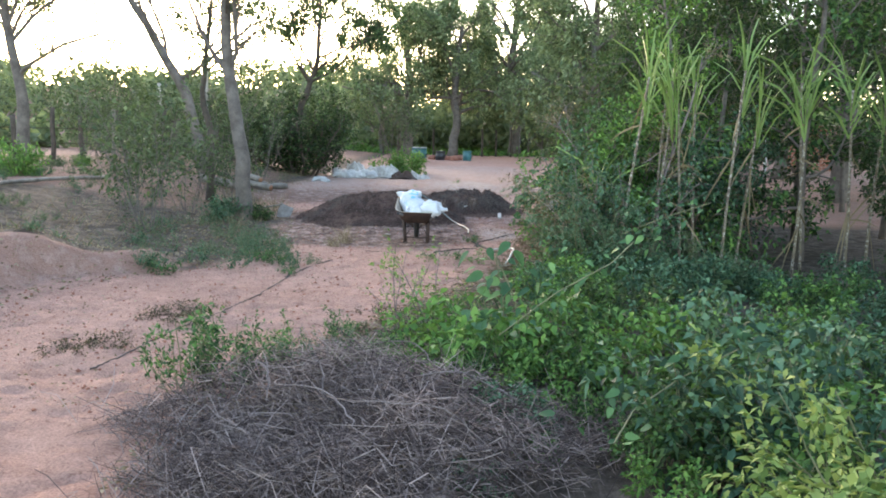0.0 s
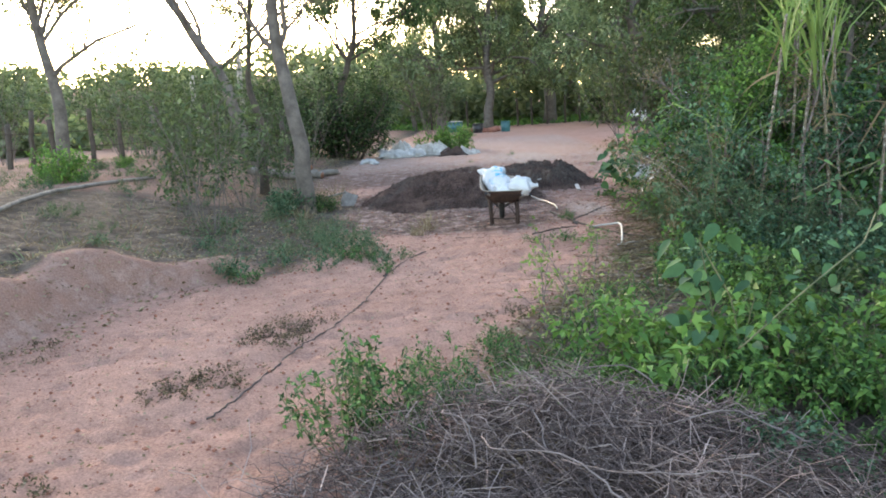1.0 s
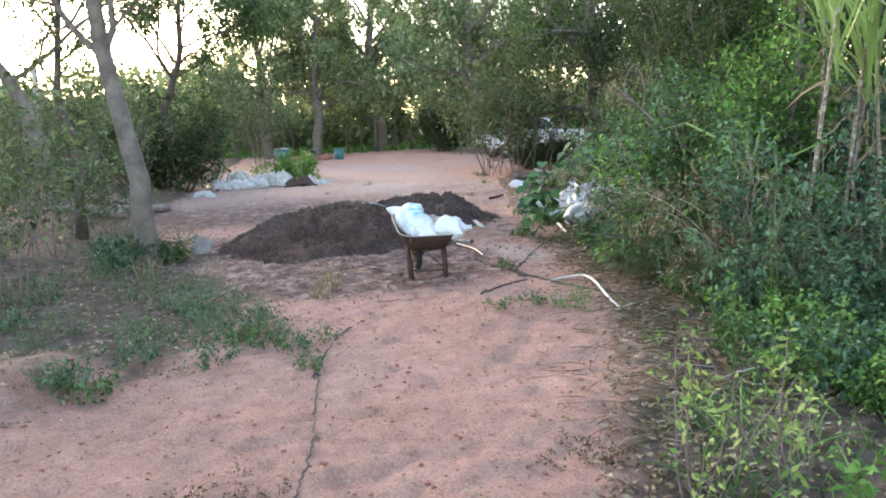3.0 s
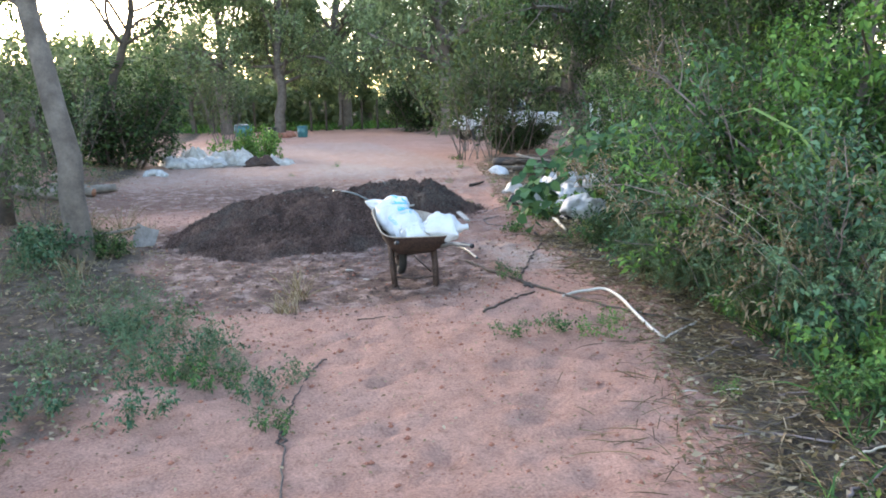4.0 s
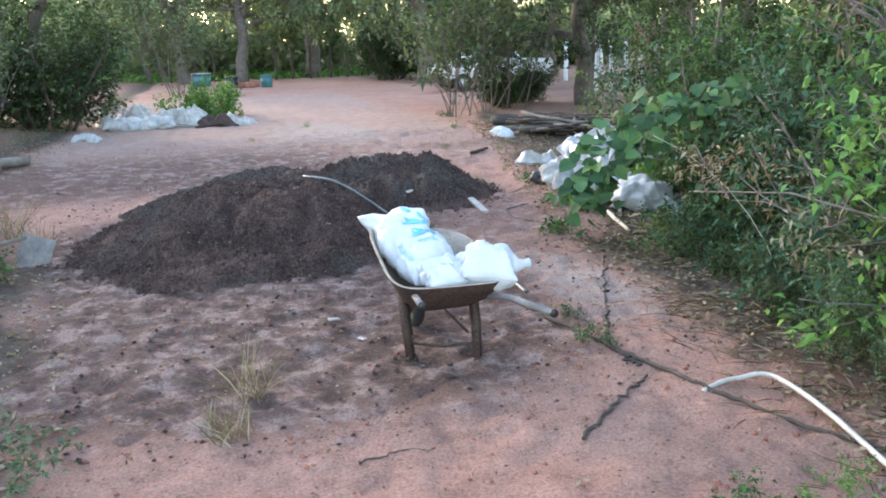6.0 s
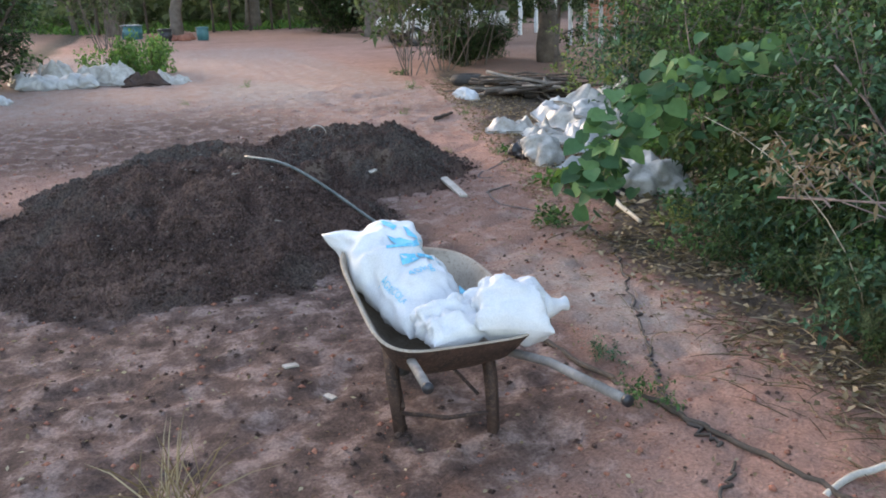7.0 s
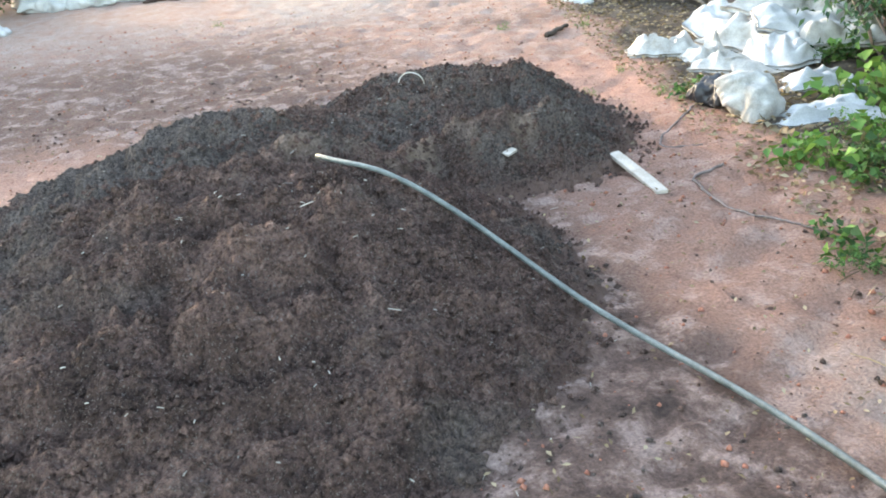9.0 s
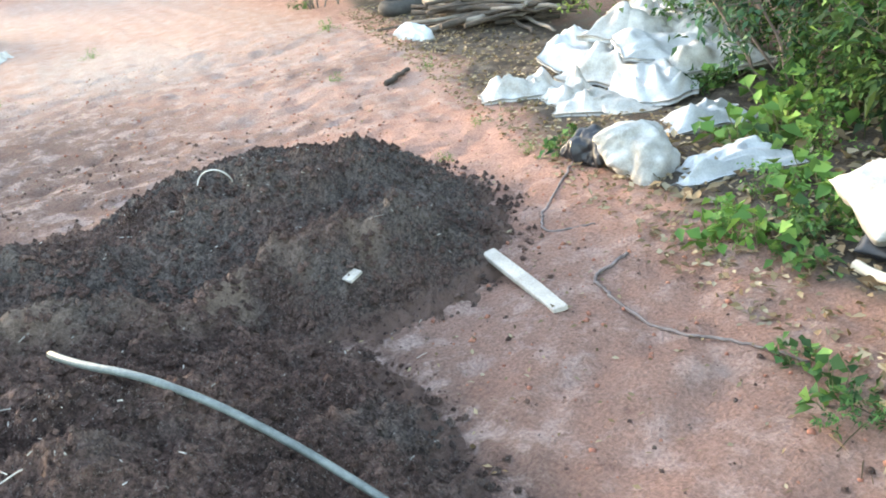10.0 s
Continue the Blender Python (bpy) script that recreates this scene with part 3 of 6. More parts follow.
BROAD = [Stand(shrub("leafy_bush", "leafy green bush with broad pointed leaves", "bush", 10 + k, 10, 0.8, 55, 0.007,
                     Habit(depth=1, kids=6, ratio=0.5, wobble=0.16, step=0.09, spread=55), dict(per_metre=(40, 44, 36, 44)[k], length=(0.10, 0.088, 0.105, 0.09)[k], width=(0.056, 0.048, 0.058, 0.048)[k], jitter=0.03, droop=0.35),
                     leafmat=mt, base_r=0.25, group="roadside bushes")) for k, mt in enumerate((LEAF_FRESH, LEAF_BLUE, LEAF_BRIGHT, LEAF_SHADED))]
FEATHER = [Stand(shrub("feathery_shrub", "dense shrub with fine feathery green leaves", "shrub", 20 + k, 9, 1.9, 34, 0.014,
                       Habit(depth=2, kids=(7, 6), ratio=0.45, wobble=0.13, step=0.12, spread=52, first=0.2), dict(per_metre=46, length=0.075, width=0.036, jitter=0.05, droop=0.25),
                       leafmat=mt, bark=TWIG, base_r=0.3, group="roadside shrubs")) for k, mt in enumerate((LEAF_FRESH, LEAF_BLUE, LEAF_BRIGHT))]
WEED = [Stand(shrub("weed", "small green weed on the sand", "weed", 30 + k, 9, 0.34, 60, 0.003,
                    Habit(depth=1, kids=5, ratio=0.5, step=0.05, wobble=0.2), dict(per_metre=(62, 55, 50, 62)[k], length=0.042, width=0.02, jitter=0.01, droop=0.3),
                    leafmat=mt, base_r=0.1, group="weeds")) for k, mt in enumerate((LEAF_BLUE, LEAF_MID, LEAF_BRIGHT, LEAF_GREY))]
DRYWEED = Stand(shrub("dry_weed", "withered brown weed on the sand", "weed", 40, 24, 0.15, 70, 0.0025,
                      Habit(depth=1, kids=4, ratio=0.5, step=0.04, wobble=0.3), dict(per_metre=120, length=0.026, width=0.013, jitter=0.015),
                      bark=BARK_DARK, leafmat=LEAF_BROWN, base_r=0.25, group="dry weeds"))
THIN = [Stand(shrub("thin_shrub", "slender many-stemmed shrub with sparse grey-green leaves", "shrub", 50 + k, 8, 1.75, 26, 0.008,
                    Habit(depth=2, kids=(5, 5), ratio=0.42, wobble=0.10, step=0.12, spread=42, first=0.3), dict(per_metre=(15, 24)[k], length=0.105, width=0.046, jitter=0.05, sprays=4),
                    bark=BARK, leafmat=LEAF_SHRUB, base_r=0.18, group="thin shrubs")) for k in range(2)]
DARK = Stand(shrub("dark_bush", "tall dense dark green bush beside the clearing", "bush", 60, 16, 2.6, 42, 0.03,
                   Habit(depth=2, kids=(9, 8), ratio=0.42, wobble=0.12, step=0.2, spread=55, first=0.12), dict(per_metre=30, length=0.115, width=0.066, jitter=0.07, sprays=3),
                   bark=BARK_DARK, leafmat=LEAF_SHADED, base_r=0.7, group="dark bushes"))


def tree(name, label, seed, trunk, r0, limbs, h, leaf, leafmat, bark=BARK, limb_len=3.0, limb_from=0.45, limb_spread=55, group="trees", limb_up=0.25, base_flare=1.35):
    """A tree round the origin: trunk is a list of bend points."""
    rng = np.random.default_rng(seed)
    t = np.array(trunk, float)
    f = np.linspace(0, len(t) - 1, 14)
    i = np.minimum(f.astype(int), len(t) - 2)
    w = (f - i)[:, None]
    pts = t[i] * (1 - w) + t[i + 1] * w
    pts[1:-1] += rng.normal(size=(12, 3)) * r0 * 0.12
    rad = np.linspace(r0, r0 * 0.35, 14)
    rad[0] *= base_flare
    tr, wood, fol, tips = Soup(), Soup(), Soup(), []
    pts[0, 2] -= 0.15
    tr.tube(pts, rad, 10)
    for k in range(limbs):
        q = limb_from + (1 - limb_from) * (k + rng.random()) / limbs
        j = min(13, int(q * 13))
        a = 2.4 * k + rng.uniform(-0.5, 0.5)
        s = radians(limb_spread) * rng.uniform(0.6, 1.2) * (1.2 - 0.5 * q)
        d = np.array([math.cos(a) * math.sin(s), math.sin(a) * math.sin(s), math.cos(s)])
        grow(rng, pts[j], d, limb_len * rng.uniform(0.7, 1.15) * (1.25 - 0.5 * q), rad[j] * 0.5, h.depth, h, wood, tips)
    foliage(rng, fol, tips, **leaf)
    ob = thing(name, label, "tree", group=group)
    part("trunk", tr, bark, ob)
    part("limb", wood, bark, ob)
    part("crown", fol, leafmat, ob)
    return ob


CROWN = Habit(depth=2, kids=(6, 6), ratio=0.5, wobble=0.16, step=0.3, spread=55, first=0.3, up=0.02)
YOUNG = [Stand(tree("young_tree", "young leafy tree in the roadside thicket", 70 + k, [(0, 0, 0), (0.1, 0.05, 1.6), (0.0, -0.1, 3.2), (0.2, 0.1, 4.6)], 0.055, 13,
                    Habit(depth=2, kids=(6, 5), ratio=0.48, wobble=0.15, step=0.18, spread=55, first=0.2), dict(per_metre=46, length=0.092, width=0.05, jitter=0.055, droop=0.3, sprays=3), mt,
                    limb_len=1.5, limb_from=0.12, limb_spread=62, group="thicket trees")) for k, mt in enumerate((LEAF_FRESH, LEAF_SHADED, LEAF_BRIGHT))]
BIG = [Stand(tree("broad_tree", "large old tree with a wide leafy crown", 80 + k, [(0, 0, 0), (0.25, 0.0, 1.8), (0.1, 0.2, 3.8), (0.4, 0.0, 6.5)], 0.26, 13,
                  CROWN, dict(per_metre=(48, 40, 46)[k], length=(0.17, 0.16, 0.14)[k], width=(0.11, 0.105, 0.085)[k], jitter=0.15, droop=0.35, sprays=3), mt, limb_len=4.0, limb_from=0.36, limb_spread=70, group="clearing trees")) for k, mt in enumerate((LEAF_WOODS_HAZED, LEAF_HAZED, LEAF_DARK))]

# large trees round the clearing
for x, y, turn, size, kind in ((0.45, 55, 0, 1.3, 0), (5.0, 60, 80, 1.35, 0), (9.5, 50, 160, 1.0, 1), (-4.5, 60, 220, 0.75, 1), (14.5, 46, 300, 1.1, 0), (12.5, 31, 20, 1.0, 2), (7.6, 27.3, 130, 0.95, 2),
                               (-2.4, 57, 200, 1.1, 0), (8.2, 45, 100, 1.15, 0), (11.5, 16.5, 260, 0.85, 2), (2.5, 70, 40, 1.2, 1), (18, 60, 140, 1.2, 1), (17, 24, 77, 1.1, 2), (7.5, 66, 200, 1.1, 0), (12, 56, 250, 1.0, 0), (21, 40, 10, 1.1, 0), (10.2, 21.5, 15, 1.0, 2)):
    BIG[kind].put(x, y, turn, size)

# trees on the far left and beside the track
t1 = tree("track_tree", "leaning grey-barked tree with a forked trunk beside the heap", 90, [(0, 0, 0), (-0.02, 0, 1.2), (-0.38, 0.5, 3.0), (-0.45, 0.7, 4.6), (-0.3, 0.8, 6.5)], 0.15, 9,
          CROWN, dict(per_metre=60, length=0.085, width=0.04, jitter=0.08, droop=0.4), LEAF_GREY, limb_len=2.6, limb_from=0.45, limb_spread=60)
t1.matrix_basis = pose(-3.65, 14.95, at_ground(-3.65, 14.95))
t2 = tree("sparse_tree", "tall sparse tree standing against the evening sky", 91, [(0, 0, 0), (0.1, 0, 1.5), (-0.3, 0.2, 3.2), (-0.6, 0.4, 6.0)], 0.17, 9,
          CROWN, dict(per_metre=60, length=0.10, width=0.05, jitter=0.1, droop=0.4), LEAF_HAZED, limb_len=2.8, limb_from=0.5, limb_spread=50)
t2.matrix_basis = pose(-10.2, 20.0, at_ground(-10.2, 20.0))
t3 = tree("bare_tree", "leaning half-bare tree with thin twisted limbs", 92, [(0, 0, 0), (-0.6, 0.2, 2.2), (-1.8, 0.3, 4.2), (-3.2, 0.4, 6.4)], 0.17, 6,
          Habit(depth=2, kids=(3, 3), ratio=0.5, wobble=0.2, step=0.3, spread=50, first=0.3), dict(per_metre=6, length=0.12, width=0.06, jitter=0.1, droop=0.4), LEAF_HAZED, limb_len=2.4, limb_from=0.35, limb_spread=45)
t3.matrix_basis = pose(-6.3, 22.0, at_ground(-6.3, 22.0))
t4 = tree("slanting_tree", "slanting dark-limbed tree rising out of the dark bush", 93, [(0, 0, 0), (0.3, 0, 2.0), (0.9, 0.1, 3.6), (1.0, 0.3, 6.4)], 0.14, 13,
          CROWN, dict(per_metre=46, length=0.14, width=0.075, jitter=0.12, droop=0.4, sprays=3), LEAF_DARK, bark=BARK_DARK, limb_len=4.6, limb_from=0.52, limb_spread=70)
t4.matrix_basis = pose(-5.2, 28.0, at_ground(-5.2, 28.0))

t5 = tree("crooked_tree", "thin crooked dark-barked tree behind the leaning one", 94, [(0, 0, 0), (0.05, 0, 1.6), (-0.12, 0, 2.1), (0.02, 0, 3.4), (0.25, 0.1, 5.6)], 0.085, 6,
          CROWN, dict(per_metre=30, length=0.09, width=0.045, jitter=0.08, droop=0.4), LEAF_DARK, bark=BARK_DARK, limb_len=1.8, limb_from=0.6, limb_spread=55)
t5.matrix_basis = pose(-5.0, 17.6, at_ground(-5.0, 17.6))
DARK.put(-4.95, 27.6, 0, 1.2, 0.82)
DARK.put(-7.4, 30.0, 120, 0.85)
DARK.put(-10.5, 36, 70, 0.85)
DARK.put(-14, 40, 200, 0.9)
DARK.put(5.5, 27.9, 30, 0.36)
DARK.put(6.6, 29.0, 160, 0.42)
DARK.put(8.0, 52, 20, 1.1)
DARK.put(10.6, 50.5, 80, 1.0)
for x, y, turn, size, k in ((-2.6, 43, 0, 2.3, 0), (-2.3, 44, 90, 2.0, 1), (-4.5, 12.45, 30, 0.5, 0), (-5.1, 13.3, 200, 0.42, 1), (-4.4, 17.0, 40, 0.4, 1), (-4.9, 15.6, 90, 0.42, 0), (-7.6, 23.5, 33, 0.50, 1), (-5.2, 23.5, 133, 0.50, 0), (-9.5, 27.5, 133, 1.1, 1), (-13, 32, 13, 1.2, 0), (-16, 37, 53, 1.4, 1), (-12.5, 38, 93, 1.4, 0), (-6.3, 35, 13, 1.3, 1), (-19, 44, 73, 1.5, 0), (-5.5, 41, 73, 1.5, 1), (-9, 45, 173, 1.6, 0), (-15, 26, 10, 1.2, 1), (-17.5, 30, 80, 1.3, 0), (-21, 37, 10, 1.5, 1), (-6.2, 17.5, 60, 0.5, 1), (-5.3, 18.5, 10, 0.5, 1), (-7.8, 20, 100, 0.5, 1), (-9.2, 24, 140, 0.61, 1),
                            (-6.5, 25, 170, 0.56, 0), (-11.5, 28, 20, 1.2, 1), (-8.5, 33, 50, 1.4, 0), (5.0, 30.2, 10, 0.8, 1), (3.75, 26.0, 10, 0.90, 1), (4.6, 26.4, 220, 0.96, 1), (5.6, 27.5, 20, 1.08, 1)):
    THIN[k].put(x, y, turn, size * (0.72 if x < -5 and y > 25 else 1.0))

# thicket on the other side
for x, y, turn, size, k in ((5.6, 8.3, 0, 0.9, 1), (4.8, 11.0, 70, 1.0, 0), (3.9, 11.6, 150, 1.0, 1), (5.4, 12.6, 210, 1.1, 1), (4.4, 13.9, 280, 1.0, 1), (5.2, 15.8, 20, 1.05, 1), (5.9, 17.2, 100, 1.0, 1), (6.6, 9.2, 190, 1.1, 1),
                            (8.0, 11.5, 250, 1.1, 0), (6.3, 20.8, 300, 1.0, 1), (7.4, 23.5, 40, 1.1, 1), (6.0, 6.4, 90, 0.9, 1), (9.5, 8.0, 10, 0.8, 0), (9.2, 19, 140, 1.1, 1), (3.4, 12.6, 320, 0.8, 1), (2.9, 10.9, 100, 0.75, 2), (3.6, 12.2, 190, 0.8, 2), (3.3, 13.2, 50, 0.85, 1), (3.9, 15.0, 10, 0.9, 1), (4.6, 17.4, 70, 0.9, 1), (7.5, 14, 0, 1.2, 1), (6.8, 25.5, 0, 1.0, 1), (5.6, 19.5, 200, 0.9, 1)):
    YOUNG[k].put(x, y, turn, size)
for x, y, turn, size, k in ((2.3, 10.7, 0, 0.9, 0), (2.9, 11.2, 70, 1.1, 1), (2.2, 11.4, 140, 1.1, 0), (3.2, 12.4, 200, 1.2, 0), (3.3, 13.3, 260, 1.0, 1), (3.9, 14.2, 320, 1.2, 0), (3.5, 11.1, 40, 1.0, 1), (4.2, 16.6, 100, 1.1, 0), (4.9, 18.6, 160, 1.1, 0), (2.05, 9.9, 222, 0.75, 1), (2.6, 12.1, 20, 0.85, 1), (3.5, 14.3, 120, 0.8, 0), (2.9, 11.3, 20, 1.2, 2), (2.2, 11.0, 250, 0.8, 2), (2.9, 12.9, 250, 0.8, 1), (4.3, 17.6, 300, 0.9, 1)):
    FEATHER[k].put(x, y, turn, size)
rng = np.random.default_rng(77)
for k in range(130):
    y = rng.uniform(2.4, 9.0)
    x = edge_right(y) + 1.1 + rng.uniform(0.0, 5.0)
    if x > 1.6 + 0.62 * y or math.hypot(x + 0.4, y - 4.15) < 1.35:
        continue
    big = rng.uniform(0.6, 1.05) if y < 6.2 else rng.uniform(0.45, 0.75)
    BROAD[(0, 1, 1, 0, 3, 2)[k % 6]].put(x, y, rng.uniform(0, 360), big)
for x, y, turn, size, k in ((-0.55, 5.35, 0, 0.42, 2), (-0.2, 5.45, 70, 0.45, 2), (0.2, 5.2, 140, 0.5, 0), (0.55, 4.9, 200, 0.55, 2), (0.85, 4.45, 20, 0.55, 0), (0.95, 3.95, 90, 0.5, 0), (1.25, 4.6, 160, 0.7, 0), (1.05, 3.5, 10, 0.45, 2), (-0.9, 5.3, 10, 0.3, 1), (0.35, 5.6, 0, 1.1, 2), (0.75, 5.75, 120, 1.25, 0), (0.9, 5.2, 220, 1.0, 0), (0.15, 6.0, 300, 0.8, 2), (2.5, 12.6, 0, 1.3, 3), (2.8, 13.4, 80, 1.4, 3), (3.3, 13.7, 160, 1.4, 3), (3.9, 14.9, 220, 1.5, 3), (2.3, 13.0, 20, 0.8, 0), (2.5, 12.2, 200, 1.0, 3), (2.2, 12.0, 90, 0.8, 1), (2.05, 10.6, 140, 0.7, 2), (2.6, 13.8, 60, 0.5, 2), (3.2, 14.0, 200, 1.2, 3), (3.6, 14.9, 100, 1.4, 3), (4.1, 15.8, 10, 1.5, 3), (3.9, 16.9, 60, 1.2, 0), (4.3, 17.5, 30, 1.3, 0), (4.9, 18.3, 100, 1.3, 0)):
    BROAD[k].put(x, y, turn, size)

FROND = [Stand(frond_shrub(140 + k, mt)) for k, mt in enumerate((LEAF_FERN, LEAF_SHRUB))]
for x, y, turn, size, k in ((1.75, 9.35, 0, 0.85, 0), (2.1, 9.1, 80, 0.6, 0), (2.55, 8.9, 200, 0.5, 1), (1.55, 10.0, 140, 0.8, 1), (1.75, 10.5, 30, 0.9, 0), (1.5, 11.3, 300, 0.7, 1), (1.95, 11.6, 250, 0.9, 0), (2.9, 8.4, 20, 0.5, 0), (1.8, 12.6, 10, 0.75, 1), (1.65, 9.7, 190, 0.6, 0), (3.3, 8.9, 100, 0.5, 1),
                            (1.62, 10.15, 70, 0.5, 0), (1.60, 10.7, 260, 0.55, 1), (1.55, 11.1, 10, 0.5, 0), (1.55, 11.7, 120, 0.6, 0), (1.7, 12.2, 330, 0.6, 1), (-2.62, 11.95, 0, 0.28, 0), (-2.36, 11.2, 90, 0.26, 1), (-2.15, 10.75, 200, 0.24, 0), (-2.5, 10.6, 300, 0.28, 0), (-2.3, 10.3, 40, 0.24, 1), (-2.95, 12.9, 140, 0.32, 1), (-2.75, 11.5, 10, 0.28, 0), (-2.0, 10.35, 60, 0.2, 0), (-3.4, 9.35, 60, 0.24, 0)):
    FROND[k].put(x, y, turn, size)
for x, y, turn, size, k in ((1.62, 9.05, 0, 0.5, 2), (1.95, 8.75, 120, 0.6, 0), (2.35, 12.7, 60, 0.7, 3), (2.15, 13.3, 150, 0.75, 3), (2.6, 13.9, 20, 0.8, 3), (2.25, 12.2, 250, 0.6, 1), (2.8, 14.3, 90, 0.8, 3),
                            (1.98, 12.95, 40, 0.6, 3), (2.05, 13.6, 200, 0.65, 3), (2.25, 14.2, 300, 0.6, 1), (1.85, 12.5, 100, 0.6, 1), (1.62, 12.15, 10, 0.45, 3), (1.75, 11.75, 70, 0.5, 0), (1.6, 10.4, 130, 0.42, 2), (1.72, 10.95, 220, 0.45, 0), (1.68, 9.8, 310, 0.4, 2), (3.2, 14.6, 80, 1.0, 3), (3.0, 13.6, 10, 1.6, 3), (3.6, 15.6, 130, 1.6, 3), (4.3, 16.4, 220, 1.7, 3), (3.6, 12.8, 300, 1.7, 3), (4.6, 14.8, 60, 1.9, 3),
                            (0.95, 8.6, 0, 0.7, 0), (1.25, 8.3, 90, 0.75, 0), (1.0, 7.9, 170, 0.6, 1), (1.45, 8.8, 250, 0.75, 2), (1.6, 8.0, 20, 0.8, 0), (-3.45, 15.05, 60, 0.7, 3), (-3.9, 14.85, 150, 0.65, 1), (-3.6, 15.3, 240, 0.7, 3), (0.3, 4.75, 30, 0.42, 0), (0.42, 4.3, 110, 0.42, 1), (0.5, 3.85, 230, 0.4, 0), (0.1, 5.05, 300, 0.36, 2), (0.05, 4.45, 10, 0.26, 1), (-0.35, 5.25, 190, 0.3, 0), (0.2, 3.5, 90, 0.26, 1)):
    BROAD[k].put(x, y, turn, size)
for x, y, turn, size in ((5.9, 10.3, 10, 0.8), (7.0, 11.6, 100, 0.9), (5.3, 9.0, 200, 0.6), (7.6, 13.2, 40, 1.0)):
    YOUNG[1].put(x, y, turn, size)
HERB = [Stand(shrub("broad_leaved_weed", "low weed with large soft bright green leaves", "weed", 150 + k, 6, 0.26, 55, 0.004, Habit(depth=1, kids=3, ratio=0.5, step=0.05, wobble=0.15), dict(per_metre=26, length=0.10, width=0.07, jitter=0.01, droop=0.25),
                    leafmat=mt, base_r=0.06, group="broad-leaved weeds")) for k, mt in enumerate((LEAF_BRIGHT, LEAF_FRESH))]
for k, (x, y, size) in enumerate(((3.15, 17.1, 1.2), (3.4, 16.95, 1.3), (3.6, 17.2, 1.2), (3.0, 16.85, 1.0), (3.85, 17.35, 1.3), (1.98, 16.15, 0.7), (2.12, 16.02, 0.9), (2.3, 15.95, 0.8), (2.42, 15.8, 0.9), (2.6, 16.1, 0.9), (2.2, 16.3, 0.6), (3.75, 18.2, 0.9), (3.95, 18.15, 1.0), (4.2, 18.3, 1.1), (2.8, 16.35, 0.8), (2.0, 15.75, 0.6), (1.42, 15.1, 0.7), (1.5, 15.3, 0.5), (2.28, 17.75, 0.6), (2.45, 17.9, 0.6), (2.9, 15.2, 1.0), (2.5, 15.0, 0.8))):
    HERB[1 if k % 4 == 3 or k > 14 else 0].put(x, y, 77 * k, size)


# far woods
def far_woods():
    rng = np.random.default_rng(3)
    P, D = [], []
    for k in range(640):
        a = rng.uniform(-1.25, 1.25)
        r = rng.uniform(75, 130) if k < 380 else rng.uniform(50, 68) if a < -0.22 else rng.uniform(64, 78)
        x, y = r * math.sin(a), r * math.cos(a)
        h = rng.uniform(2.2, 4.2) * (1.35 if a > -0.25 else 0.8) * (1.0 if r > 75 else 0.75)
        n = 115
        q = rng.normal(size=(n, 3))
        q /= np.linalg.norm(q, axis=1)[:, None]
        q *= rng.uniform(0.6, 1.0, (n, 1))
        P.append(np.array([x, y, float(lie(x, y)) + h * 0.45]) + q * np.array([h * 0.8, h * 0.8, h * 0.55]))
        D.append(rng.normal(size=(n, 3)))
    s = Soup()
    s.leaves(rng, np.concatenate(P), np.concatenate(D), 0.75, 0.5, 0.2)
    ob = new("far_woods", s.mesh("far_woods", LEAF_HAZED))
    tagged(ob, "distant low dry woodland along the horizon", "woods", kind="stuff")


far_woods()


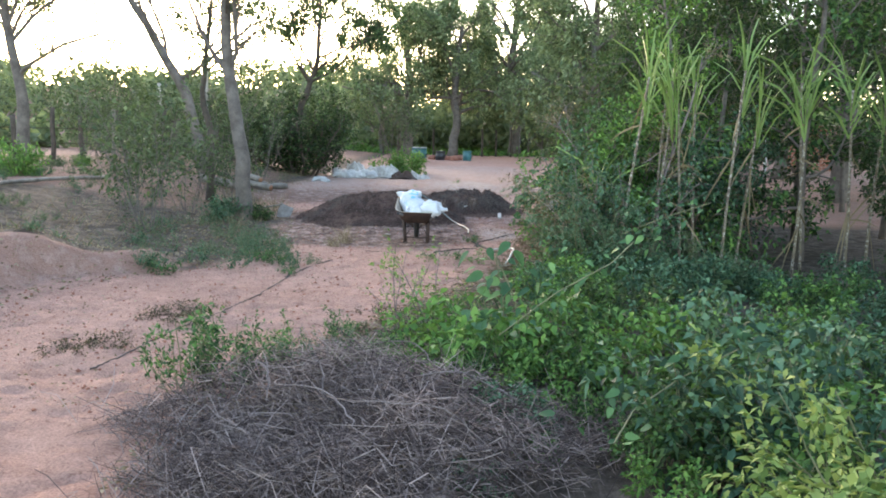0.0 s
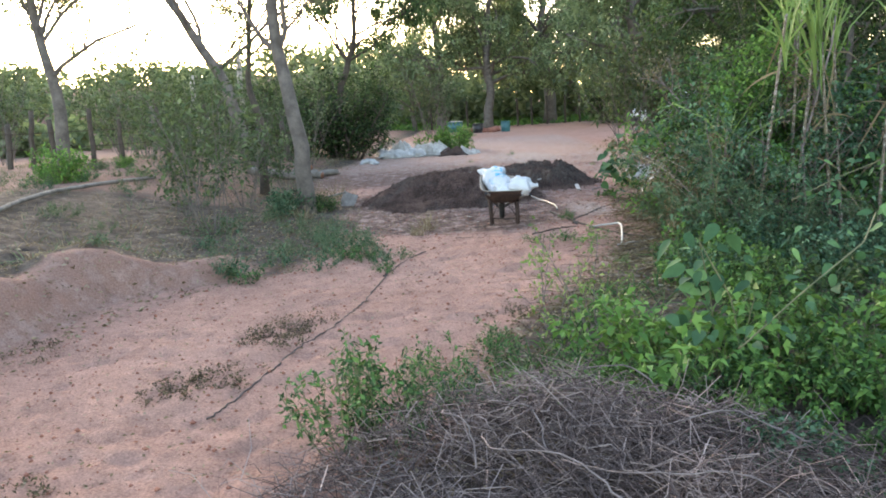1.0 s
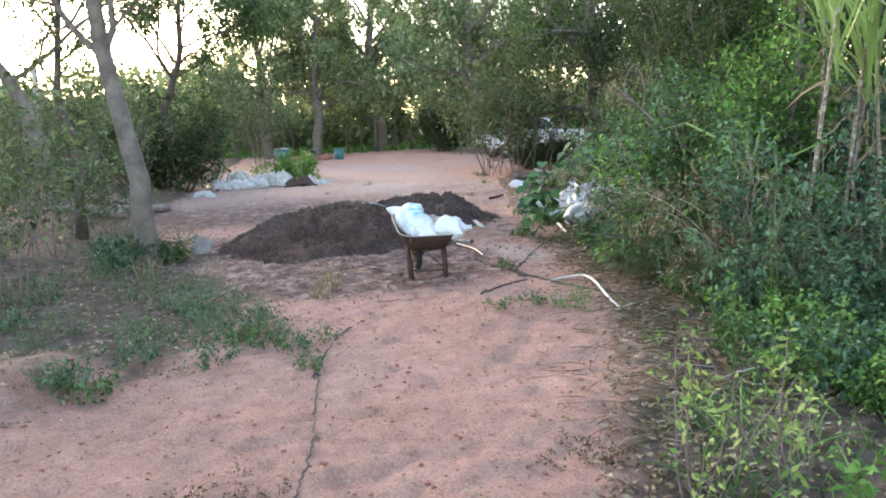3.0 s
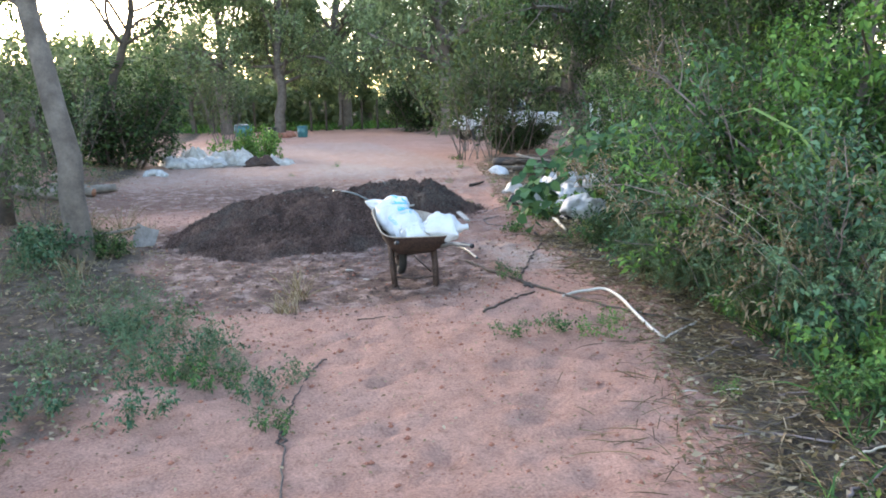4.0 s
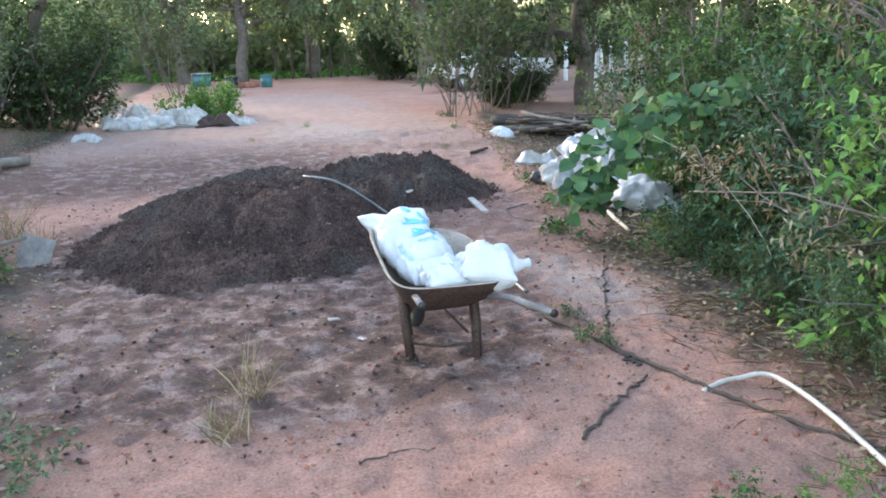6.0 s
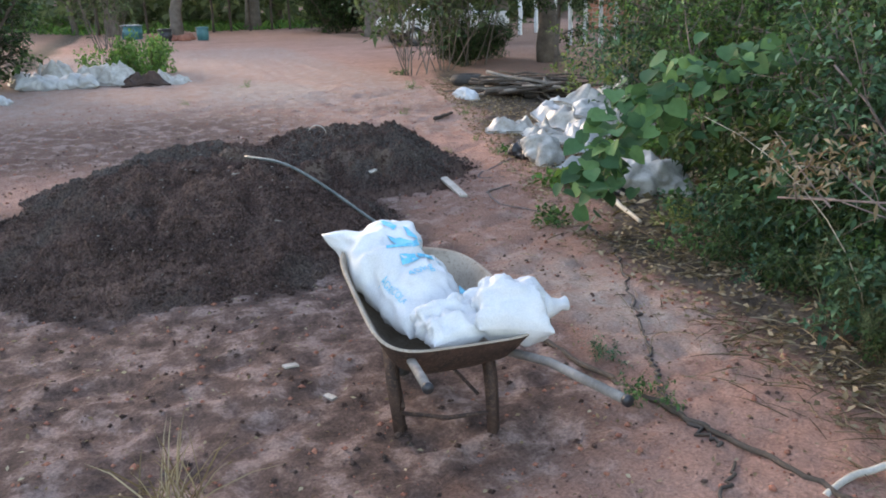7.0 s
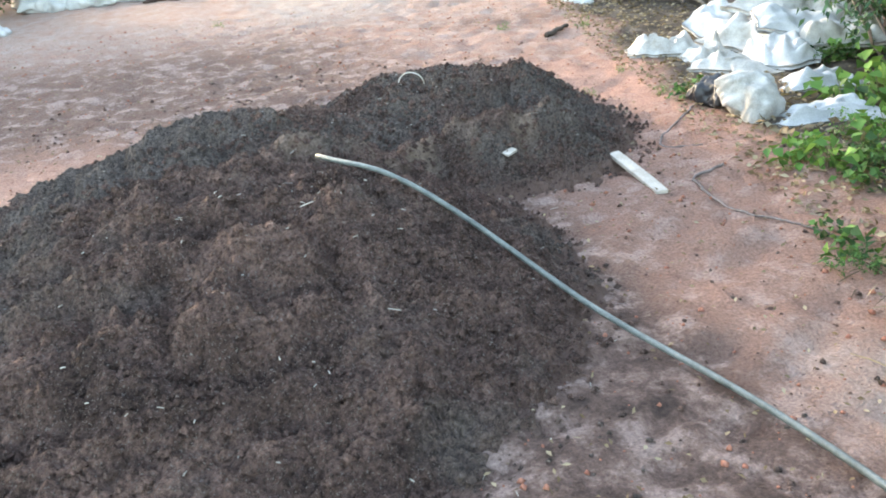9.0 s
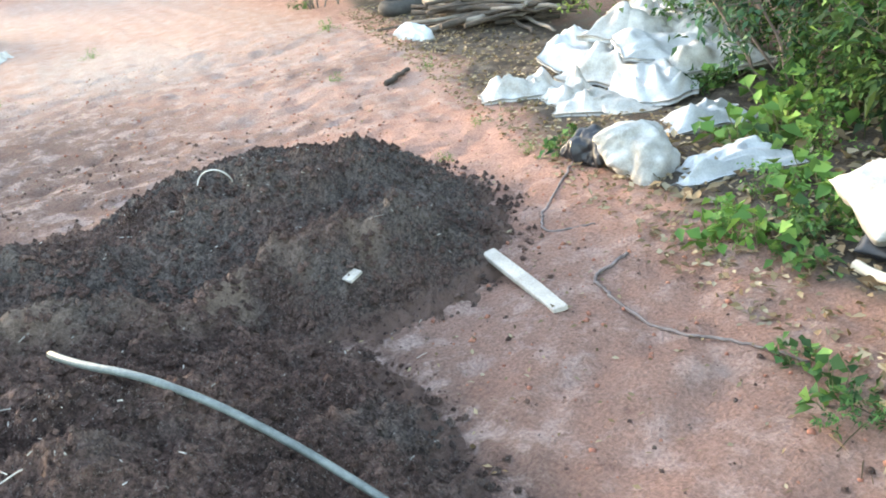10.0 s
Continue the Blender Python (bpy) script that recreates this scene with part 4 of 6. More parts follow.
# ---- wheelbarrow ----
def wheelbarrow():
    base = Vector((-0.41, 12.44, 0.0))
    ob = thing("wheelbarrow", "mud-caked steel wheelbarrow standing loaded on the sand", "wheelbarrow", (base.x, base.y, at_ground(base.x, base.y)))
    # tray: a dished pan between rounded bottom and rounded rim
    corners = {(-1, -1): (-0.31, -0.25, 0.50), (1, -1): (0.33, -0.25, 0.485), (1, 1): (0.27, 0.50, 0.60), (-1, 1): (-0.30, 0.53, 0.685)}

    def spot(u, v):
        p = np.zeros(3)
        for (a, b), c in corners.items():
            p += np.array(c) * (1 + a * u) * (1 + b * v) / 4
        return p
    mid = np.array([0.0, 0.10, 0.325])
    n = 44
    rings = []
    for f, depth, lip in ((0.02, 0, 0), (0.35, 0, 0), (0.5, 0.03, 0), (0.75, 0.35, 0), (0.92, 0.78, 0), (1.0, 1.0, 0), (1.035, 1.01, 0.004), (1.045, 0.985, 0), (1.03, 0.95, 0), (0.95, 0.76, -0.006), (0.77, 0.32, -0.008), (0.5, 0.0, -0.01), (0.02, 0, -0.01)):
        ring = []
        for k in range(n):
            a = 2 * np.pi * k / n
            c, s = math.cos(a), math.sin(a)
            e = 0.42
            u, v = abs(c) ** e * math.copysign(1, c), abs(s) ** e * math.copysign(1, s)
            r = spot(u, v)
            p = np.array([mid[0] + (r[0] - mid[0]) * f, mid[1] + (r[1] - mid[1]) * f, mid[2] + (r[2] - mid[2]) * depth + lip])
            ring.append(p)
        rings.append(ring)
    s = Soup()
    v = np.array(rings).reshape(-1, 3)
    i, j = np.meshgrid(np.arange(len(rings) - 1), np.arange(n), indexing="ij")
    q = np.stack([i * n + j, i * n + (j + 1) % n, (i + 1) * n + (j + 1) % n, (i + 1) * n + j], -1).reshape(-1, 4)
    s.add(v, q[:7 * n])
    pan = part("tray", s, TRAY, ob, "dented mud-caked steel tray")
    s = Soup()
    s.add(v, q[7 * n:])
    part("underside", s, RUST, pan, "dark rusty underside")
    # bearing pipes with the grips
    for side, pts in (("left", [(-0.25, -0.54, 0.50), (-0.20, -0.20, 0.445), (-0.15, 0.1, 0.335), (-0.09, 0.4, 0.24), (-0.075, 0.62, 0.185)]),
                      ("right", [(0.30, -0.83, 0.485), (0.25, -0.4, 0.442), (0.19, 0.05, 0.335), (0.06, 0.4, 0.24), (0.045, 0.62, 0.185)])):
        s = Soup()
        s.tube(pts, 0.017, 10)
        pipe = part("handle", s, PIPE_STEEL, ob, "worn steel pipe handle")
        s = Soup()
        d = (np.array(pts[0]) - np.array(pts[1])) / np.linalg.norm(np.array(pts[0]) - np.array(pts[1]))
        s.tube([np.array(pts[0]) - d * 0.012, np.array(pts[0]) + d * 0.004], 0.0195, 10)
        part("end_cap", s, BLACK_PLASTIC, pipe, "dark open pipe end")
    for pts in ([(-0.19, 0.12, 0.36), (-0.185, 0.10, 0.2), (-0.17, 0.08, 0.0)], [(0.17, -0.02, 0.36), (0.175, -0.05, 0.2), (0.17, -0.08, 0.0)]):
        s = Soup()
        p = np.array(pts)
        s.tube(p, [0.030, 0.029, 0.027], 4)
        s.tube([p[2] + [-0.03, -0.03, 0.006], p[2] + [0.03, 0.03, 0.006]], 0.012, 6)
        part("leg", s, RUST, ob)
    s = Soup()
    s.tube([(-0.175, 0.085, 0.09), (0.0, -0.02, 0.085), (0.172, -0.07, 0.10)], 0.009, 6)
    part("crossbar", s, RUST, ob)
    for k in (-1, 1):
        s = Soup()
        s.tube([(k * 0.16, 0.06, 0.12), (k * 0.08, 0.5, 0.21)], 0.008, 6)
        part("brace", s, RUST, ob)
    # wheel
    c = np.array([-0.015, 0.62, 0.185])
    ang = np.linspace(0, 2 * np.pi, 33)
    s = Soup()
    s.tube([c + 0.145 * np.array([0, math.cos(a), math.sin(a)]) for a in ang], 0.038, 10, cap=False)
    wheel = part("wheel", s, RUBBER, ob, "worn black rubber tyre")
    s = Soup()
    s.tube([c + [-0.03, 0, 0], c + [-0.012, 0, 0], c + [0.012, 0, 0], c + [0.03, 0, 0]], [0.10, 0.085, 0.085, 0.10], 20)
    s.tube([c + [-0.08, 0, 0], c + [0.08, 0, 0]], 0.012, 8)
    part("rim", s, RUST, wheel, "rusty steel rim")
    s = Soup()
    for x in (-0.16, 0.0, 0.16):
        s.tube([(x, -0.18, 0.40), (x, -0.10, 0.35), (x, 0.30, 0.315)], 0.01, 5)
    part("tray_rib", s, RUST, ob)
    return ob


wheelbarrow()


def sack_mesh(name, mat, seed, w, l, h, wrinkle=0.02, tie=None, seam=0.012, sag=0.0, nu=56, nv=46, ear=0.0):
    """A filled woven sack lying on its back: x across, y along, z through."""
    vs = []
    for j in range(nv):
        y = -1 + 2 * j / (nv - 1)
        hw = w * (1 - 0.05 * y * y - 0.10 * (1 - y * y))
        hh = max(seam * 0.3, h * max(0.0, 1 - abs(y) ** 3.2) ** 0.6)
        yy = y * l
        if tie and y > tie:
            k = (y - tie) / (1 - tie)
            hw *= 1 - 0.62 * float(sm(0.0, 0.4, k)) + 0.3 * float(sm(0.45, 1.0, k))
            hh = max(hh, 0.045 - 0.03 * k)
        for i in range(nu):
            a = 2 * math.pi * i / nu
            c, s = math.cos(a), math.sin(a)
            x, z = hw * abs(c) ** 0.75 * math.copysign(1, c), hh * abs(s) ** 0.85 * math.copysign(1, s)
            p = Vector((x, yy, z))
            if ear and y > 0.45:
                k = float(sm(0.45, 1.0, y))
                p.y += ear * k * ((0.9 if x < 0 else 0.35) * abs(x / hw) ** 2.5 + 0.22 * math.sin(9 * x / w)) - 0.2 * ear * k
                p.x -= 0.35 * ear * k * max(0.0, -x / hw) ** 2
                p.z += 0.25 * ear * k * math.sin(7 * x / w + 1)
            if ear:
                p.z *= 1 - 0.26 * math.exp(-((y + 0.12 - 0.25 * x / w) / 0.09) ** 2)
            q = p * (3.2 / max(w, l)) + Vector((seed * 7.1, 0, 0))
            b = noise.noise(q * 0.7) * 0.9 - 0.8 * abs(noise.noise(q * 1.25)) - 0.16 * abs(noise.noise(q * 2.9)) + 0.3
            r = Vector((x / (w * w), 0.2 * y / l, z / (h * h + 1e-4))).normalized()
            p += r * b * wrinkle * (0.35 + 0.65 * (1 - abs(y) ** 4))
            p.z -= sag * (y * y) + sag * 0.6 * (x / w) ** 2
            vs.append(p)
    s = Soup()
    i, j = np.meshgrid(np.arange(nv - 1), np.arange(nu), indexing="ij")
    q = np.stack([i * nu + j, i * nu + (j + 1) % nu, (i + 1) * nu + (j + 1) % nu, (i + 1) * nu + j], -1).reshape(-1, 4)
    s.add(np.array(vs), q, np.array([np.arange(nu)[::-1], np.arange(nu) + (nv - 1) * nu]))
    return s.mesh(name, mat)


def crumpled_mesh(name, mat, seed, w, l, h, nu=32, nv=38, ears=0.22):
    """A slack, empty woven sack thrown down: two layers with sharp folds and a ragged outline."""
    rng = np.random.default_rng(seed)
    u, v = np.meshgrid(np.linspace(-1, 1, nu), np.linspace(-1, 1, nv), indexing="ij")
    x, y = u * w, v * l
    q = 1.0 / max(w, l)
    x = x + w * ears * (vnoise(u, v, 1.6, seed) - 0.5) * 2 + 0.12 * w * (vnoise(u, v, 5, seed + 3) - 0.5)
    y = y + l * ears * (vnoise(u, v, 1.4, seed + 1) - 0.5) * 2 + 0.10 * l * (vnoise(u, v, 5, seed + 4) - 0.5)
    fold = np.zeros_like(x)
    for k in range(9):
        a, f = rng.uniform(0, np.pi), rng.uniform(0.7, 1.3) * (0.6, 0.7, 0.9, 1.1, 1.3, 1.6, 2.0, 2.6, 3.6)[k]
        c = (x * math.cos(a) + y * math.sin(a)) * q * f + rng.random() + 0.7 * vnoise(u, v, 1.8, seed + 7 + k)
        fold += (1 - np.abs((c % 1.0) * 2 - 1) ** 0.9) * (vnoise(u, v, 1.5, seed + 30 + k) ** 1.3) / (0.8 + 0.22 * f)
    fold = (fold - fold.min()) / (fold.max() - fold.min())
    edge = sm(1.0, 0.55, np.maximum(np.abs(u), np.abs(v)))
    up = h * (0.22 + 0.95 * fold) * (0.14 + 0.86 * edge) * (0.55 + 0.9 * vnoise(u, v, 1.0, seed + 60))
    top = np.stack([x, y, up + 0.012], -1).reshape(-1, 3)
    low = np.stack([x * 0.985, y * 0.985, up * 0.45 * edge - 0.004], -1).reshape(-1, 3)
    i, j = np.meshgrid(np.arange(nu - 1), np.arange(nv - 1), indexing="ij")
    f = np.stack([i * nv + j, (i + 1) * nv + j, (i + 1) * nv + j + 1, i * nv + j + 1], -1).reshape(-1, 4)
    n = nu * nv
    rim = np.concatenate([np.arange(nv), np.arange(1, nu) * nv + nv - 1, np.arange(nv - 2, -1, -1) + (nu - 1) * nv, np.arange(nu - 2, 0, -1) * nv])
    nxt = np.roll(rim, -1)
    s = Soup()
    s.add(np.concatenate([top, low]), f, f[:, ::-1] + n, np.stack([rim, rim + n, nxt + n, nxt], -1))
    return s.mesh(name, mat)


def basis(c, x, y):
    """A pose at c with its x and y axes along the given ways."""
    y = Vector(y).normalized()
    z = Vector(x).cross(y).normalized()
    x = y.cross(z)
    return Matrix(((x.x, y.x, z.x, c[0]), (x.y, y.y, z.y, c[1]), (x.z, y.z, z.z, c[2]), (0, 0, 0, 1)))


def letters(text, size):
    cu = bpy.data.curves.new("print", "FONT")
    cu.body, cu.size, cu.align_x, cu.align_y, cu.resolution_u = text, size, "CENTER", "CENTER", 3
    tmp = new("print", cu)
    me = bpy.data.meshes.new_from_object(tmp.evaluated_get(bpy.context.evaluated_depsgraph_get()))
    bpy.data.objects.remove(tmp)
    return me


def lay_on(me, host, m, up=0.006):
    """Lay a flat mesh on the upper face of a sack, so that it follows its folds."""
    from_tree = BVHTree.FromPolygons([v.co for v in host.vertices], [p.vertices for p in host.polygons])
    bm = bmesh.new()
    bm.from_mesh(me)
    bmesh.ops.triangulate(bm, faces=bm.faces[:])
    bmesh.ops.subdivide_edges(bm, edges=[e for e in bm.edges if e.calc_length() > 0.012], cuts=2, use_grid_fill=False)
    for v in bm.verts:
        p = m @ v.co
        hit = from_tree.ray_cast(Vector((p.x, p.y, 1)), Vector((0, 0, -1)))
        v.co = (p.x, p.y, (hit[0].z if hit[0] else 0) + up)
    return bm


def shape_mesh(points):
    me = bpy.data.meshes.new("shape")
    me.from_pydata([(x, y, 0) for x, y in points], [], [list(range(len(points)))])
    return me


def printed_sack():
    c = (-0.482, 12.745, 0.592 + at_ground(-0.41, 12.44))
    me = sack_mesh("printed_sack", PLASTIC_WHITE, 3, 0.175, 0.325, 0.115, 0.05, sag=0.01, ear=0.065)
    ob = new("printed_sack", me)
    ob.matrix_basis = basis(c, (0.32, 0.13, 0.02), (-0.17, 0.58, 0.27))
    tagged(ob, "full white woven sack with blue print leaning in the wheelbarrow", "sack")
    part("weight_print", lay_on(letters("40kg", 0.058), me, Matrix.Translation((-0.01, -0.115, 0))), INK, ob, "blue printed weight")
    part("side_print", lay_on(letters("AGRICOLA", 0.032), me, Matrix.Translation((-0.128, -0.125, 0)) @ Matrix.Rotation(radians(-86), 4, "Z")), INK, ob, "blue printed word down the side")
    # mark: an emblem of a drop, a leaf pair and a swoosh above a broad bar
    for pts in ([(0.00, 0.10), (0.035, 0.08), (0.05, 0.04), (0.03, 0.02), (0.005, 0.05)], [(0.07, 0.12), (0.085, 0.07), (0.07, 0.04), (0.055, 0.07)], [(0.02, 0.17), (0.045, 0.15), (0.05, 0.12), (0.03, 0.11), (0.012, 0.135)],
                [(-0.05, 0.035), (0.04, 0.01), (0.12, 0.04), (0.125, 0.06), (0.04, 0.032), (-0.04, 0.05)], [(-0.03, -0.028), (0.03, -0.035), (0.03, -0.005), (-0.025, 0.0)], [(0.04, -0.035), (0.15, -0.04), (0.15, 0.0), (0.04, -0.003)],
                [(0.13, -0.13), (0.16, -0.15), (0.15, -0.10)], [(0.115, -0.19), (0.165, -0.19), (0.16, -0.16), (0.12, -0.16)]):
        part("mark", lay_on(shape_mesh(pts), me, Matrix.Translation((-0.005, 0.0, 0)) @ Matrix.Diagonal((1.3, 1.45, 1, 1))), INK, ob, "blue printed mark")


printed_sack()
for c, x, y, w, l, h, tie, lab, seed in (((-0.18, 12.34, 0.52), (0.9, -0.1, -0.1), (0.2, 0.9, 0.1), 0.15, 0.15, 0.10, None, "bulging white plastic bag lying in the wheelbarrow", 11),
                                         ((-0.41, 12.38, 0.485), (0.9, 0.15, 0), (-0.1, 0.9, 0.12), 0.13, 0.12, 0.065, None, "creased white plastic bag lying flat in the wheelbarrow", 12)):
    ob = new("plastic_bag", sack_mesh("plastic_bag", PLASTIC_WHITE, seed, w, l, h, 0.045, tie, sag=0.02))
    ob.matrix_basis = basis(c, x, y)
    tagged(ob, lab, "bag", "bags in the wheelbarrow")
    if seed == 11:
        s = Soup()
        s.tube([(0.11, 0.01, 0.0), (0.17, 0.02, -0.01), (0.21, 0.03, 0.0), (0.235, 0.035, 0.005)], [0.075, 0.04, 0.024, 0.03], 12)
        part("knot", s, PLASTIC_WHITE, ob, "twisted tied end of the bag")


# ---- lines and sticks on the ground ----
def laid(name, label, category, mat, pts, r, lift=None, sides=8, n=None, heap_aware=True, wob=0.0, seed=0, group=""):
    """A line over the ground through plan points, (x, y) or (x, y, extra height)."""
    p = np.array([(a[0], a[1], a[2] if len(a) > 2 else 0.0) for a in pts], float)
    n = n or max(12, 8 * len(p))
    t = np.linspace(0, len(p) - 1, n)
    out = []
    for q in t:
        i = min(int(q), len(p) - 2)
        f = q - i
        p0, p1, p2, p3 = p[max(i - 1, 0)], p[i], p[i + 1], p[min(i + 2, len(p) - 1)]
        out.append(0.5 * (2 * p1 + (p2 - p0) * f + (2 * p0 - 5 * p1 + 4 * p2 - p3) * f * f + (3 * p1 - p0 - 3 * p2 + p3) * f ** 3))
    out = np.array(out)
    rng = np.random.default_rng(seed)
    out[:, :2] += rng.normal(size=(n, 2)) * wob
    for o in out:
        o[2] += (heap_top(o[0], o[1]) if heap_aware else at_ground(o[0], o[1])) + (r * 0.8 if lift is None else lift)
    k = np.ones(2 * (n // 12) + 1) / (2 * (n // 12) + 1)
    z = np.pad(out[:, 2], n // 12, mode="edge")
    out[:, 2] = np.maximum(np.convolve(z, k, "valid"), out[:, 2] - r * 1.3)
    if name == "hose":
        q = np.linspace(0, 1, n)
        out[:, 0], out[:, 1] = (np.polyval(np.polyfit(q, out[:, k], 5), q) for k in (0, 1))
        fair = np.polyval(np.polyfit(q, out[:, 2], 5), q)
        z = np.pad(np.maximum(fair, out[:, 2] + r * 2.2), 6, mode="edge")
        out[:, 2] = np.convolve(z, np.ones(13) / 13, "valid")
    s = Soup()
    s.tube(out, np.linspace(r, r * (0.6 if mat in (TWIG, BARK_DARK, TWIG_PALE) else 1), n), sides)
    ob = new(name, s.mesh(name, mat))
    return tagged(ob, label, category, group)


laid("hose", "grey-green hose laid over the compost heap", "hose", HOSE, [(-0.70, 16.22, 0.05), (-0.50, 15.92, 0.03), (-0.30, 15.70, 0.02), (-0.07, 15.42, 0.01), (0.12, 15.08), (0.27, 14.62), (0.37, 14.25), (0.41, 13.9), (0.42, 13.55), (0.40, 13.3)], 0.0122, n=90)
laid("cable", "thin dark cable along the sand track", "cable", CABLE, [(-1.76, 9.3), (-1.75, 9.15), (-1.84, 7.95), (-1.96, 7.2), (-2.12, 6.73), (-2.25, 5.84), (-2.36, 5.4)], 0.0055, n=90, wob=0.008, seed=2)
laid("cable", "thin dark cable along the sand track", "cable", CABLE, [(-1.42, 10.45), (-1.54, 10.2), (-1.72, 9.5), (-1.77, 9.2)], 0.005, n=60, wob=0.006, seed=3)
laid("cable", "thin dark cable running past the wheelbarrow to the thicket", "cable", CABLE, [(1.62, 14.9), (1.48, 14.3), (1.06, 13.42), (0.79, 12.84), (0.65, 12.59), (0.51, 12.25), (0.5, 11.9)], 0.008, n=90, wob=0.012, seed=4)
laid("fallen_branch", "thin dry twig on the sand", "branch", BARK_DARK, [(-1.08, 11.40), (-0.9, 11.46), (-0.74, 11.46)], 0.004, n=16, wob=0.006, seed=14)
laid("rope", "thin brown cord lying on the sand", "rope", TWIG, [(2.33, 17.64), (1.88, 17.26), (1.6, 17.0), (1.55, 16.85), (1.75, 16.75)], 0.008, n=50, wob=0.005, seed=5)
laid("rope", "thin brown cord lying on the sand", "rope", TWIG, [(1.62, 16.35), (1.40, 16.3), (1.35, 16.14), (1.32, 15.78), (1.45, 15.56), (1.53, 15.29)], 0.009, n=50, wob=0.006, seed=6)
laid("bent_pipe", "bent white plastic pipe lying at the edge of the thicket", "pipe", PVC, [(0.62, 11.51, -0.01), (0.82, 11.54, 0.01), (0.98, 11.45, 0.04), (0.90, 10.85, 0.02), (0.76, 10.11, 0.0)], 0.0128, n=50)
laid("pipe_piece", "short white plastic pipe against the bent one", "pipe", PVC, [(0.70, 10.03, 0.0), (0.98, 10.28, 0.0), (1.26, 10.5, 0.0)], 0.010, n=24)
laid("fallen_branch", "long thin dry branch lying beside the wheelbarrow", "branch", BARK_DARK, [(0.30, 13.3), (0.45, 12.4), (0.60, 11.75), (0.84, 10.9), (1.3, 10.4)], 0.014, n=60, wob=0.012, seed=7)
laid("fallen_branch", "thin forked dry branch on the sand", "branch", BARK_DARK, [(-0.11, 11.27), (0.15, 11.5), (0.48, 11.8)], 0.010, n=24, wob=0.01, seed=8)
laid("fallen_branch", "short dry branch on the sand", "branch", BARK_DARK, [(2.40, 20.58), (2.58, 20.72), (2.75, 20.8)], 0.030, n=12, wob=0.012, seed=9)
laid("pale_stick", "pale peeled stick by the thicket", "stick", TWIG_PALE, [(2.15, 15.60, 0.02), (2.05, 15.2, 0.02), (1.96, 14.73)], 0.024, n=20, wob=0.003, seed=10)
rng = np.random.default_rng(31)
for k in range(26):
    x0, y0, a, ln = rng.uniform(0.2, 1.6), rng.uniform(7.2, 9.7), rng.uniform(-0.9, 0.9), rng.uniform(0.3, 0.9)
    if x0 < edge_right(y0) - 0.35:
        continue
    laid("dry_stick", "thin dry stick lying in the leaf litter", "stick", TWIG_PALE if k % 4 == 0 else TWIG, [(x0, y0), (x0 + ln * 0.5 * math.cos(a), y0 - ln * 0.5 * math.sin(a) + 0.02), (x0 + ln * math.cos(a), y0 - ln * math.sin(a), 0.02)], rng.uniform(0.004, 0.009), n=14, wob=0.006, seed=100 + k, group="sticks in the litter")
# the felled pole on the bank
laid("felled_pole", "long grey felled pole lying on the bank", "log", WOOD, [(-6.6, 9.8, 0.03), (-7.4, 12.5, 0.03), (-7.6, 15.04, 0.04), (-7.3, 17.9, 0.03)], 0.038, n=40, wob=0.02, seed=21)
laid("felled_pole", "short grey log lying in the undergrowth", "log", WOOD, [(-6.0, 20.3, 0.05), (-4.8, 20.2, 0.05)], 0.10, n=14, wob=0.015, seed=22)


def board(name, label, pts, w, th, mat, z=0.0):
    (x0, y0), (x1, y1) = pts
    c = ((x0 + x1) / 2, (y0 + y1) / 2)
    ln = math.hypot(x1 - x0, y1 - y0)
    bm = bmesh.new()
    bmesh.ops.create_cube(bm, size=1)
    bmesh.ops.scale(bm, vec=(w, ln, th), verts=bm.verts)
    bmesh.ops.subdivide_edges(bm, edges=bm.edges[:], cuts=2, use_grid_fill=True)
    for v in bm.verts:
        v.co += noise.noise_vector(v.co * 9 + Vector((c[0], c[1], 0))) * w * 0.10
    bmesh.ops.bevel(bm, geom=[e for e in bm.edges if e.calc_face_angle(0) > 0.8], offset=th * 0.15, segments=1, affect="EDGES")
    ob = part(name, bm, mat, None)
    slope = math.degrees(math.atan2(heap_top(x1, y1) - heap_top(x0, y0), ln))
    ob.matrix_basis = pose(c[0], c[1], max(heap_top(*c), (heap_top(x0, y0) + heap_top(x1, y1)) / 2) + th * 0.45 + z, slope, 4, -math.degrees(math.atan2(x1 - x0, y1 - y0)))
    return tagged(ob, label, "board")


board("pale_board", "pale weathered strip of board lying at the heap's foot", [(1.14, 16.76), (1.10, 16.14)], 0.07, 0.025, WOOD_PALE)
board("board_chip", "small pale chip of board lying on the heap", [(0.41, 16.69), (0.48, 16.72)], 0.055, 0.015, WOOD_PALE, 0.0)
board("board_chip", "small pale wood chip on the trampled soil", [(-0.93, 13.25), (-0.86, 13.28)], 0.035, 0.012, WOOD_PALE)
board("board_chip", "small pale wood chip on the trampled soil", [(-0.79, 12.99), (-0.76, 12.93)], 0.03, 0.012, WOOD_PALE)
